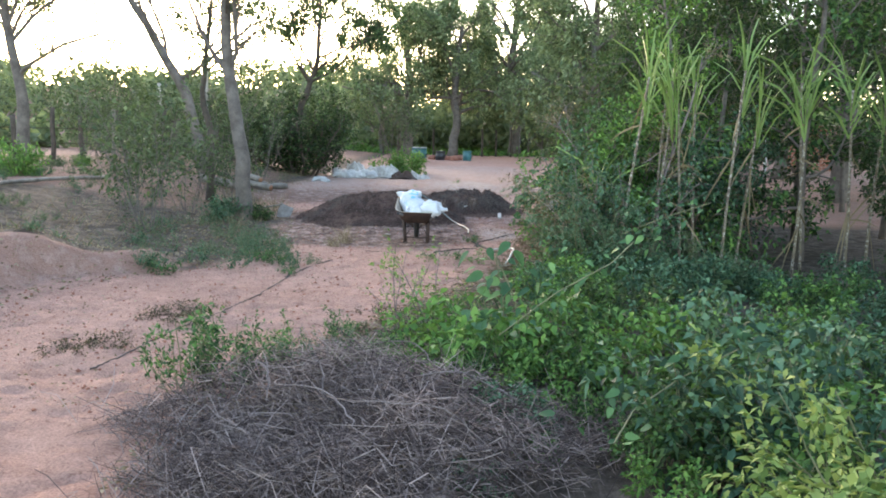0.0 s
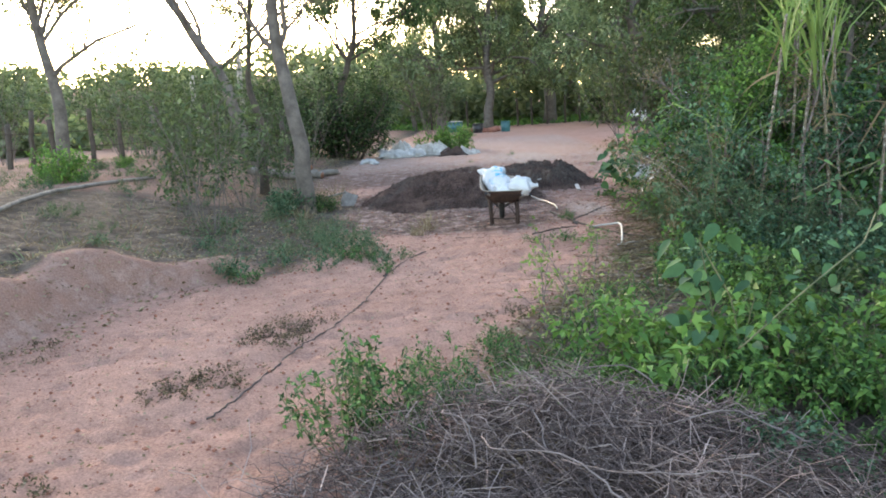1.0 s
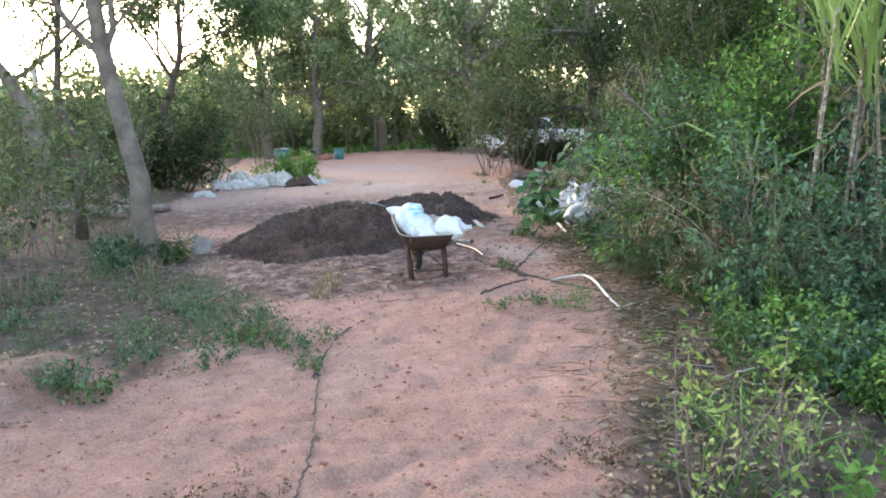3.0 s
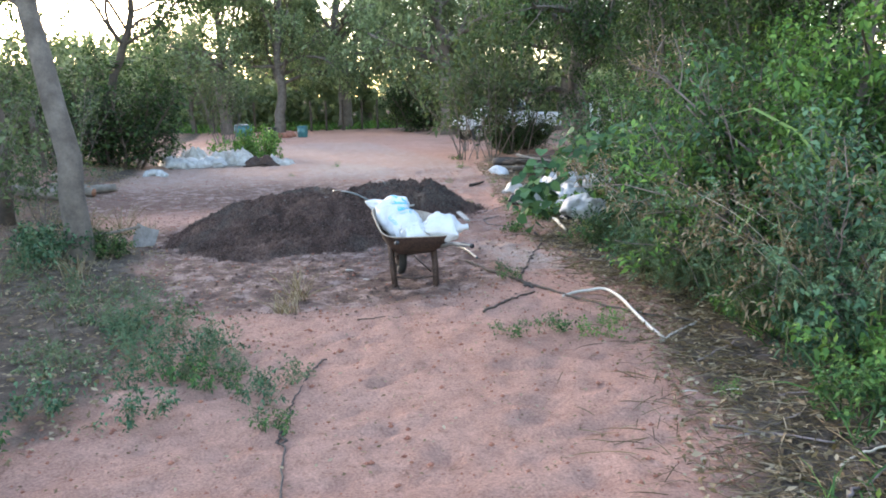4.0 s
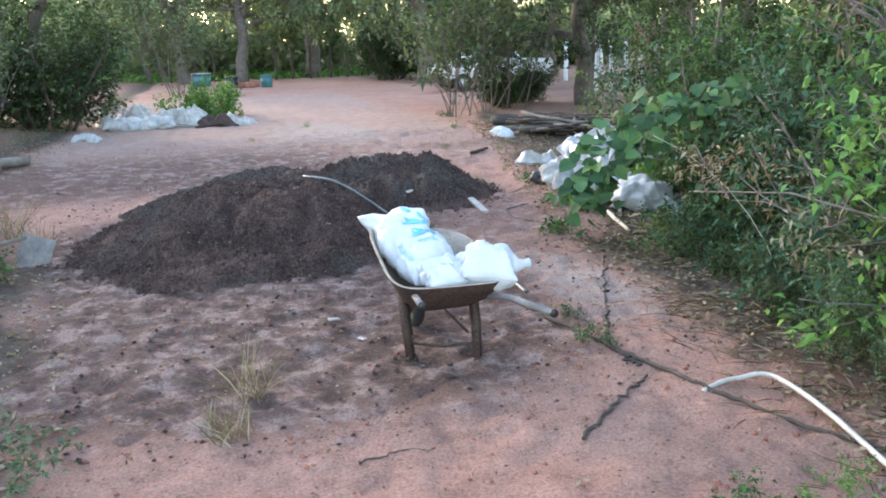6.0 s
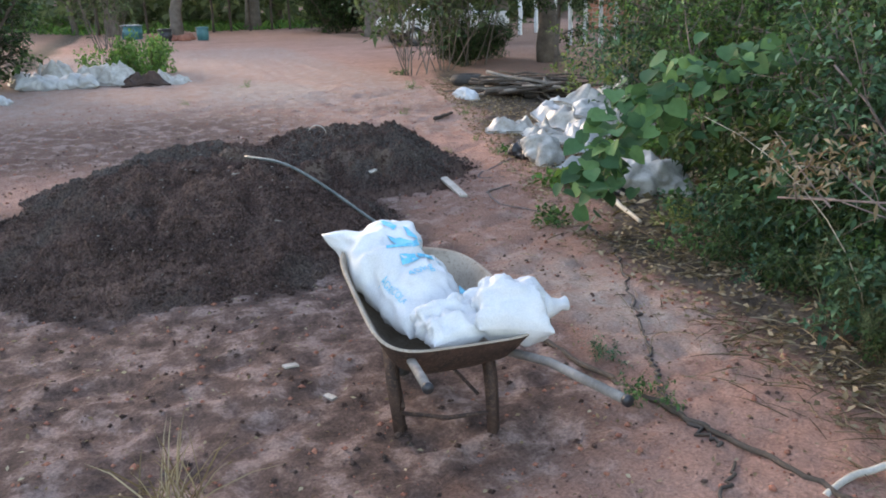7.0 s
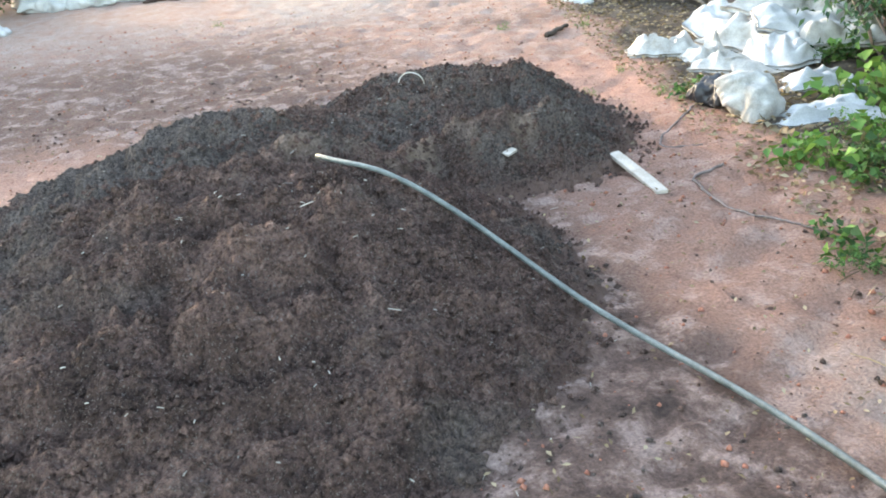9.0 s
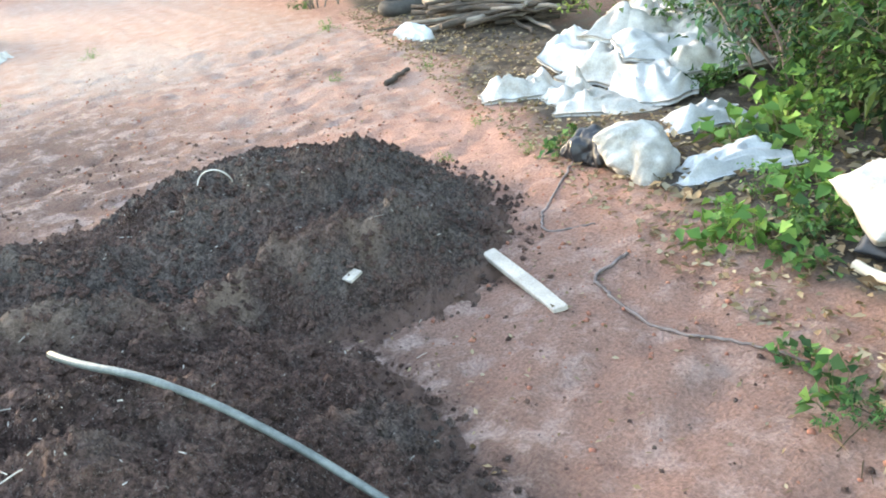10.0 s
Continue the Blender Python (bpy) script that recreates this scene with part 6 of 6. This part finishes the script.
WAND = Stand(shrub("wispy_plant", "tall wispy plant with pale stems and sparse yellow-green leaves", "plant", 121, 5, 0.85, 22, 0.005, Habit(depth=1, kids=5, ratio=0.35, wobble=0.08, step=0.08, spread=38, first=0.4),
                   dict(per_metre=30, length=0.05, width=0.02, jitter=0.012, droop=0.1), bark=TWIG, leafmat=LEAF_YELLOW, base_r=0.10, group="wispy plants"))
WAND.put(-0.10, 6.55, 0, 1.0, tip=(0, -28))
WAND.put(0.15, 6.75, 140, 0.6)
WAND.put(-0.35, 6.75, 60, 0.9, tip=(0, -12))
YELLOW = Stand(shrub("yellow_bush", "yellow-green leafy bush close to the path", "bush", 122, 14, 0.95, 40, 0.006, Habit(depth=1, kids=7, ratio=0.4, wobble=0.12, step=0.08, spread=45, first=0.3),
                     dict(per_metre=105, length=0.046, width=0.023, jitter=0.025, droop=0.2), leafmat=LEAF_YELLOW, base_r=0.3, group="yellow bushes"))
YELLOW.put(1.68, 2.2, 0, 1.08)
YELLOW.put(1.65, 1.65, 40, 1.0)
YELLOW.put(2.1, 2.5, 100, 1.1)
YELLOW.put(2.95, 14.95, 30, 0.28)
YELLOW.put(2.2, 14.6, 120, 0.22)
YELLOW.put(1.95, 1.75, 70, 1.2)
YELLOW.put(5.4, 20.4, 30, 1.3)
ROUND = Stand(shrub("round_bush", "compact rounded bright green bush on the bank", "bush", 123, 26, 0.62, 70, 0.006, Habit(depth=1, kids=8, ratio=0.45, wobble=0.12, step=0.08, spread=55, first=0.15),
                    dict(per_metre=48, length=0.075, width=0.04, jitter=0.03), leafmat=LEAF_BRIGHT, base_r=0.25, group="round bushes"))
ROUND.put(-8.9, 17.1, 0, 1.05, 1.3)
ROUND.put(-9.2, 21.0, 0, 0.4)
ROUND.put(-1.35, 29.8, 0, 1.3)
ROUND.put(-1.9, 29.9, 90, 1.1)
# weeds on the track and its edges
for x, y, size, k in ((-3.0, 9.9, 0.9, 0), (-2.95, 10.6, 0.9, 3), (-2.5, 9.7, 0.9, 0), (-3.3, 9.4, 1.15, 0), (-3.15, 9.25, 0.9, 1), (-2.55, 10.9, 1.0, 0), (-2.3, 10.5, 0.9, 0), (-2.05, 10.1, 0.8, 1), (-1.85, 9.75, 0.75, 0), (-2.75, 11.3, 0.9, 0), (-2.95, 11.9, 0.8, 3), (-2.26, 10.24, 0.95, 1), (-2.09, 10.75, 0.9, 0), (-1.78, 9.4, 0.6, 1), (-2.6, 10.3, 0.8, 0),
                      (-3.3, 12.6, 0.9, 3), (-3.5, 13.4, 1.0, 3), (-3.9, 14.4, 1.7, 0), (-3.3, 15.0, 1.2, 1), (-4.1, 15.2, 1.6, 0), (-3.2, 11.0, 0.8, 3), (-0.17, 10.45, 0.55, 1), (0.15, 10.5, 0.65, 1), (0.4, 10.35, 0.7, 2), (0.6, 9.1, 0.5, 2), (0.62, 10.6, 0.6, 2), (1.9, 10.3, 1.2, 1), (1.95, 11.2, 1.2, 2), (2.0, 12.0, 1.0, 1), (-2.5, 11.7, 1.1, 3), (-1.7, 10.1, 0.7, 3),
                      (-1.22, 6.15, 0.75, 2), (-0.75, 6.6, 0.5, 1), (0.42, 12.3, 0.6, 1), (0.5, 12.75, 0.45, 0), (1.36, 15.0, 0.5, 1), (1.31, 17.5, 0.45, 2), (2.2, 17.97, 0.4, 2), (2.09, 21.1, 0.45, 2), (2.92, 20.8, 0.5, 2), (2.3, 18.8, 0.35, 2), (1.75, 18.3, 0.35, 2), (3.1, 23.8, 0.8, 2), (2.01, 16.1, 0.7, 2), (2.3, 15.9, 0.8, 1), (2.5, 16.3, 0.9, 2), (3.5, 16.95, 1.0, 2), (3.2, 16.6, 1.0, 2), (2.45, 17.6, 0.6, 1), (3.8, 18.1, 0.9, 1), (1.9, 14.0, 1.0, 1), (2.0, 13.4, 1.2, 0), (-1.6, 31, 0.8, 2), (0.4, 25.5, 0.6, 2), (-0.8, 23.5, 0.4, 2), (3.6, 26.2, 1.0, 1)):
    WEED[k].put(x, y, (x * 97 + y * 53) % 360, size)
for x, y, size in ((-2.67, 5.95, 1.1), (-2.5, 6.1, 0.9), (-2.8, 5.8, 0.7), (-2.41, 6.9, 1.0), (-2.25, 7.35, 0.9), (-2.35, 7.1, 0.8), (-2.95, 4.5, 0.9), (-4.15, 7.0, 0.9), (-0.5, 7.4, 0.8), (-0.25, 7.0, 0.9), (0.1, 7.9, 0.8), (-0.7, 6.5, 0.7)):
    DRYWEED.put(x, y, (x * 61 + y * 37) % 360, size)
rng = np.random.default_rng(55)
for k in range(70):
    y = rng.uniform(7, 26)
    x = edge_left(y) - 0.9 - rng.uniform(0, 1) ** 1.3 * 6.5
    if math.hypot(x + 3.65, y - 14.95) < 0.3:
        continue
    WEED[(3, 3, 0)[k % 3]].put(x, y, rng.uniform(0, 360), rng.uniform(0.6, 1.25))
for k in range(28):
    y = rng.uniform(8.5, 14.5)
    x = edge_right(y) + 0.7 + rng.uniform(0, 0.9)
    WEED[(0, 1, 1, 2)[k % 4]].put(x, y, rng.uniform(0, 360), rng.uniform(0.8, 1.7))


def scatter(name, label, category, seed, n, spots, build, mat):
    rng = np.random.default_rng(seed)
    s = Soup()
    x, y = spots(rng, n)
    build(rng, s, x, y, gz(x, y))
    tagged(new(name, s.mesh(name, mat)), label, category, kind="stuff")


def left_spots(rng, n):
    y = rng.uniform(6.5, 30, n)
    x = edge_left(y) - 0.35 - 0.6 * (y < 10) - rng.random(n) ** 1.4 * 9
    keep = vnoise(x, y, 0.9, 41) > 0.36
    return x[keep], y[keep]


def right_spots(rng, n):
    y = rng.uniform(5.5, 13.8, n)
    x = edge_right(y) + rng.random(n) ** 1.5 * 2.6 + np.where(y > 8, 0.6, 0.25)
    keep = vnoise(x, y, 1.3, 42) > 0.3
    return x[keep], y[keep]


def all_spots(rng, n):
    y = rng.uniform(3.5, 25, n)
    e = rng.random(n) < 0.6
    x = np.where(e, edge_right(y) + np.abs(rng.normal(size=n)) * 0.9 - 0.25, edge_left(y) - np.abs(rng.normal(size=n)) * 1.6 + 0.3)
    return x, y


def grass_build(h, w):
    def build(rng, s, x, y, z):
        n = len(x)
        b = np.stack([x, y, z - 0.02], 1)
        t = b + np.stack([rng.normal(size=n) * 0.5, rng.normal(size=n) * 0.5, rng.uniform(0.5, 1.2, n)], 1) * h * rng.uniform(0.4, 1.3, (n, 1))
        s.blades(rng, b, t, w, 0.25)
    return build


def litter_build(size):
    def build(rng, s, x, y, z):
        n = len(x)
        d = np.stack([rng.normal(size=n), rng.normal(size=n), rng.normal(size=n) * 0.25], 1)
        s.leaves(rng, np.stack([x, y, z + 0.012], 1), d, size, size * 0.5, 0.0, 0.2)
    return build


scatter("dry_grass", "dry straw-coloured grass in the undergrowth", "grass", 61, 11000, left_spots, grass_build(0.16, 0.006), LEAF_DRY)
scatter("green_grass", "low grey-green grass and herbs in the undergrowth", "grass", 62, 5000, left_spots, grass_build(0.15, 0.010), LEAF_GREY)
scatter("green_grass", "low green grass along the thicket", "grass", 63, 3500, right_spots, grass_build(0.22, 0.010), LEAF_MID)
def verge_spots(rng, n):
    y = rng.uniform(7.5, 15.5, n)
    x = edge_right(y) + rng.normal(size=n) * 0.35 + 0.35
    keep = vnoise(x, y, 1.6, 43) > 0.34
    return x[keep], y[keep]


def flat_straw(rng, s, x, y, z):
    n = len(x)
    b = np.stack([x, y, z + 0.006], 1)
    a = rng.uniform(0, 2 * np.pi, n)
    ln = rng.uniform(0.05, 0.24, n)
    s.blades(rng, b, b + np.stack([np.cos(a) * ln, np.sin(a) * ln, rng.uniform(0.0, 0.05, n)], 1), 0.005, 0.15)


scatter("dry_grass", "flattened straw and dry grass along the thicket's foot", "grass", 68, 3200, verge_spots, flat_straw, LEAF_DRY)
scatter("dead_stems", "dark rotting stems and leaves under the thicket", "leaf litter", 71, 4200, verge_spots, flat_straw, LEAF_BROWN)
scatter("leaf_litter", "fallen dry leaves along the track's edges", "leaf litter", 64, 19000, all_spots, litter_build(0.05), LEAF_DRY)


def sack_spots(rng, n):
    x, y = rng.uniform(1.7, 4.2, n), rng.uniform(14.4, 17.6, n)
    keep = x > 1.75 + 0.35 * vnoise(x, y, 2.0, 45) + 0.12 * (y - 15)
    return x[keep], y[keep]


scatter("fallen_leaves", "large curled brown leaves fallen round the sacks", "leaf litter", 70, 900, sack_spots, litter_build(0.11), LEAF_DRY)


def sand_specks(rng, n):
    y = rng.uniform(4.5, 24, n)
    return rng.uniform(0, 1, n) * (edge_right(y) - edge_left(y)) + edge_left(y), y


scatter("sand_debris", "small dark twigs and bits trodden into the sand", "debris", 65, 5200, sand_specks, litter_build(0.028), LEAF_DRY)


def meadow_spots(rng, n):
    return rng.uniform(-22, 14, n), rng.uniform(59, 74, n)


scatter("meadow_grass", "fresh green meadow grass beyond the far fence", "grass", 69, 7000, meadow_spots, grass_build(0.55, 0.12), LEAF_BRIGHT)


# dry tussocks
for k, (x, y, ln) in enumerate(((-1.45, 12.3, 0.42), (-1.6, 11.85, 0.3), (-3.05, 15.9, 0.5), (-3.4, 16.6, 0.6), (-3.5, 13.9, 0.4), (-3.9, 17.2, 0.5))):
    rng = np.random.default_rng(500 + k)
    s = Soup()
    n = 60
    b = rng.normal(size=(n, 3)) * 0.05 * np.array([1, 1, 0]) + [0, 0, -0.02]
    t = b + np.stack([rng.normal(size=n) * 0.3, rng.normal(size=n) * 0.3, rng.uniform(0.4, 1.0, n)], 1) * ln
    s.blades(rng, b, t, 0.006, 0.2)
    ob = new("dry_tussock", s.mesh("dry_tussock", LEAF_DRY))
    ob.matrix_basis = pose(x, y, at_ground(x, y))
    tagged(ob, "straw-coloured dry grass tussock on bare soil", "grass tussock", "dry tussocks")


# ---- broad-leaved vine over the sacks ----
def big_leaf_material():
    m, t, b = blank("big_leaf")
    rnd = t.nodes.new("ShaderNodeObjectInfo").outputs["Random"]
    col = ramp(t, rnd, [(0.0, (0.03, 0.085, 0.037)), (0.6, (0.062, 0.15, 0.06)), (1.0, (0.14, 0.27, 0.095))])
    co = t.nodes.new("ShaderNodeTexCoord").outputs["Object"]
    col = mixed(t, 0.35, col, ramp(t, noisy(t, 22, 4, 0.6, co), [(0.3, (0.3, 0.3, 0.3)), (0.7, (0.7, 0.7, 0.7))]), "OVERLAY")
    t.links.new(col, b.inputs["Base Color"])
    b.inputs["Roughness"].default_value = 0.7
    b.inputs["Specular IOR Level"].default_value = 0.25
    tr = t.nodes.new("ShaderNodeBsdfTranslucent")
    t.links.new(col, tr.inputs[0])
    mx = node(t, "ShaderNodeMixShader", Fac=0.25)
    t.links.new(b.outputs[0], mx.inputs[1])
    t.links.new(tr.outputs[0], mx.inputs[2])
    t.links.new(mx.outputs[0], t.nodes["Material Output"].inputs[0])
    return m


BIG_LEAF = big_leaf_material()


def vine(name, path, n, seed, size=0.13):
    rng = np.random.default_rng(seed)
    p = np.array(path, float)
    f = np.linspace(0, len(p) - 1, 30)
    i = np.minimum(f.astype(int), len(p) - 2)
    w = (f - i)[:, None]
    pts = p[i] * (1 - w) + p[i + 1] * w
    base = pts[0].copy()
    ob = thing(name, "vine with large round green leaves hanging from the thicket", "vine", tuple(base), "vines")
    wood = Soup()
    wood.tube(pts - base, 0.004, 5)
    part("stem", wood, STEM, ob)
    for k in range(n):
        c = pts[rng.integers(0, 30)] - base + rng.normal(size=3) * 0.10
        d = rng.normal(size=3) * [1, 1, 0.4] + [-0.3, -0.3, -0.5]
        d /= np.linalg.norm(d)
        up = np.array([-0.3, -0.5, 1.0]) + rng.normal(size=3) * 0.4
        sd = np.cross(d, up)
        sd /= np.linalg.norm(sd)
        nn = np.cross(sd, d)
        r = size * rng.uniform(0.6, 1.15)
        out = [(0, 0), (0.16, 0.05), (0.3, 0.26), (0.3, 0.5), (0.17, 0.85), (0, 1.15), (-0.17, 0.85), (-0.3, 0.5), (-0.3, 0.26), (-0.16, 0.05)] if seed > 2 else [(0, 0), (0.3, -0.08), (0.52, 0.2), (0.5, 0.5), (0.3, 0.8), (0, 1.05), (-0.3, 0.8), (-0.5, 0.5), (-0.52, 0.2), (-0.3, -0.08)]
        ring = [c + sd * a * r + d * b * r + nn * (abs(a) * 0.25 - b * b * 0.12) * r for a, b in out]
        fol = Soup()
        fol.add(np.array([c + d * 0.4 * r] + ring), [[0, j, j % 10 + 1] for j in range(1, 11)])
        part("leaf", fol, BIG_LEAF, ob)


vine("vine", [(3.2, 14.6, 1.3), (2.4, 14.6, 1.15), (1.85, 14.6, 0.95), (1.48, 14.5, 0.68), (1.36, 14.45, 0.33)], 90, 1, 0.14)
vine("vine", [(3.3, 15.0, 1.15), (2.8, 15.1, 1.1), (2.3, 15.1, 1.0), (1.9, 15.0, 0.9)], 60, 2)
vine("vine", [(3.7, 14.7, 0.95), (3.2, 14.9, 0.9), (2.7, 14.85, 0.8), (2.3, 14.8, 0.65)], 60, 7, 0.11)
vine("vine", [(2.2, 14.9, 0.95), (1.9, 14.85, 0.75), (1.7, 14.8, 0.5), (1.6, 14.75, 0.25)], 40, 2, 0.15)
vine("vine", [(3.4, 14.0, 0.9), (3.0, 14.0, 0.75), (2.6, 13.95, 0.6), (2.25, 13.9, 0.4)], 60, 8, 0.11)
vine("broad_leaf_plant", [(0.45, 5.55, 0.02), (0.42, 5.6, 0.5), (0.36, 5.6, 0.8), (0.5, 5.5, 0.5), (0.55, 5.4, 0.1)], 60, 6, 0.11)
vine("vine", [(1.3, 5.6, 0.9), (1.1, 5.3, 0.8), (0.7, 5.0, 0.65), (0.35, 4.9, 0.4)], 36, 3, 0.075)
vine("vine", [(1.6, 4.3, 0.5), (1.2, 4.0, 0.42), (0.9, 3.7, 0.35), (0.75, 3.4, 0.3)], 26, 4, 0.065)
vine("vine", [(2.6, 8.0, 1.0), (2.1, 7.9, 0.85), (1.7, 7.8, 0.7)], 26, 5, 0.08)

# dead snags in the thicket
for k, (pts, r) in enumerate((([(2.0, 10.2, 0.0), (2.1, 10.6, 0.9), (1.85, 11.3, 1.35), (1.55, 12.0, 1.9)], 0.02), ([(1.9, 10.5, 0.3), (1.6, 11.2, 0.75), (1.35, 11.9, 0.85), (1.1, 12.4, 0.8)], 0.012), ([(2.4, 9.2, 0.0), (2.5, 9.6, 1.0), (2.9, 9.9, 2.0), (3.1, 10.2, 2.6)], 0.022),
                              ([(1.75, 9.3, 0.0), (1.5, 9.8, 0.5), (1.3, 10.5, 0.8)], 0.008), ([(1.9, 9.0, 0.0), (1.65, 9.5, 0.7), (1.5, 10.2, 1.0)], 0.007))):
    rng = np.random.default_rng(600 + k)
    wood, fol, tips = Soup(), Soup(), []
    p = np.array(pts)
    wood.tube(p, np.linspace(r * 0.7, r * 0.35, len(p)), 6)
    for j in range(7):
        grow(rng, p[1] + (p[-1] - p[1]) * rng.random(), rng.normal(size=3) + (p[-1] - p[0]) * 0.4, 0.45, r * 0.4, 1, Habit(depth=1, kids=4, step=0.08, wobble=0.25), wood, tips)
    foliage(rng, fol, tips, per_metre=70, length=0.06, width=0.016, jitter=0.03)
    ob = thing("dead_branch", "dead brown branch with withered leaves in the thicket", "branch", group="dead branches")
    part("wood", wood, TWIG, ob)
    part("dry_foliage", fol, LEAF_DRY, ob)


for k in range(22):
    rng = np.random.default_rng(700 + k)
    x, y = rng.uniform(1.5, 2.4), rng.uniform(9.6, 12.6)
    ln, a = rng.uniform(0.7, 1.5), rng.uniform(2.2, 4.6)
    f = np.linspace(0, 1, 8)
    pts = np.stack([math.cos(a) * ln * 0.6 * f ** 1.5, math.sin(a) * ln * 0.6 * f ** 1.5, ln * (f - 0.25 * f ** 2.5)], 1)
    s = Soup()
    s.tube(pts, np.linspace(0.004, 0.0015, 8), 4)
    ob = thing("dry_stalk", "thin arching straw-coloured dry stalk in the thicket", "stalk", (x, y, at_ground(x, y) - 0.02), "dry stalks")
    part("stem", s, TWIG_PALE if k % 3 else TWIG, ob)
    if k % 2 == 0:
        s = Soup()
        n = 60
        i = rng.integers(4, 8, n)
        s.leaves(rng, pts[i] + rng.normal(size=(n, 3)) * 0.025, rng.normal(size=(n, 3)), 0.04, 0.014)
        part("seed_head", s, LEAF_DRY, ob, "fluffy brown seed head")


# clods and crumbs on the trampled ground
def clods(rng, s, x, y, z):
    n = len(x)
    size = 0.005 + 0.014 * rng.random(n) ** 4
    o = np.array([[1, 0, 0], [0, 1, 0], [-1, 0, 0], [0, -1, 0], [0, 0, 0.8], [0, 0, -0.6]])[None] * size[:, None, None] * rng.uniform(0.6, 1.3, (n, 6, 3))
    f = np.array([[0, 1, 4], [1, 2, 4], [2, 3, 4], [3, 0, 4], [1, 0, 5], [2, 1, 5], [3, 2, 5], [0, 3, 5]])
    s.add((o + np.stack([x, y, z + size * 0.2], 1)[:, None]).reshape(-1, 3), (f[None] + 6 * np.arange(n)[:, None, None]).reshape(-1, 3))


def soil_spots(rng, n):
    return rng.normal(size=n) * 1.5 - 0.9, rng.uniform(11.6, 20.5, n)


scatter("soil_clods", "small dark clods scattered over the trampled soil", "soil", 66, 5000, soil_spots, clods, COMPOST)
scatter("sand_clods", "small reddish clods on the sandy track", "soil", 67, 7000, sand_specks, clods, RED_BRICK)
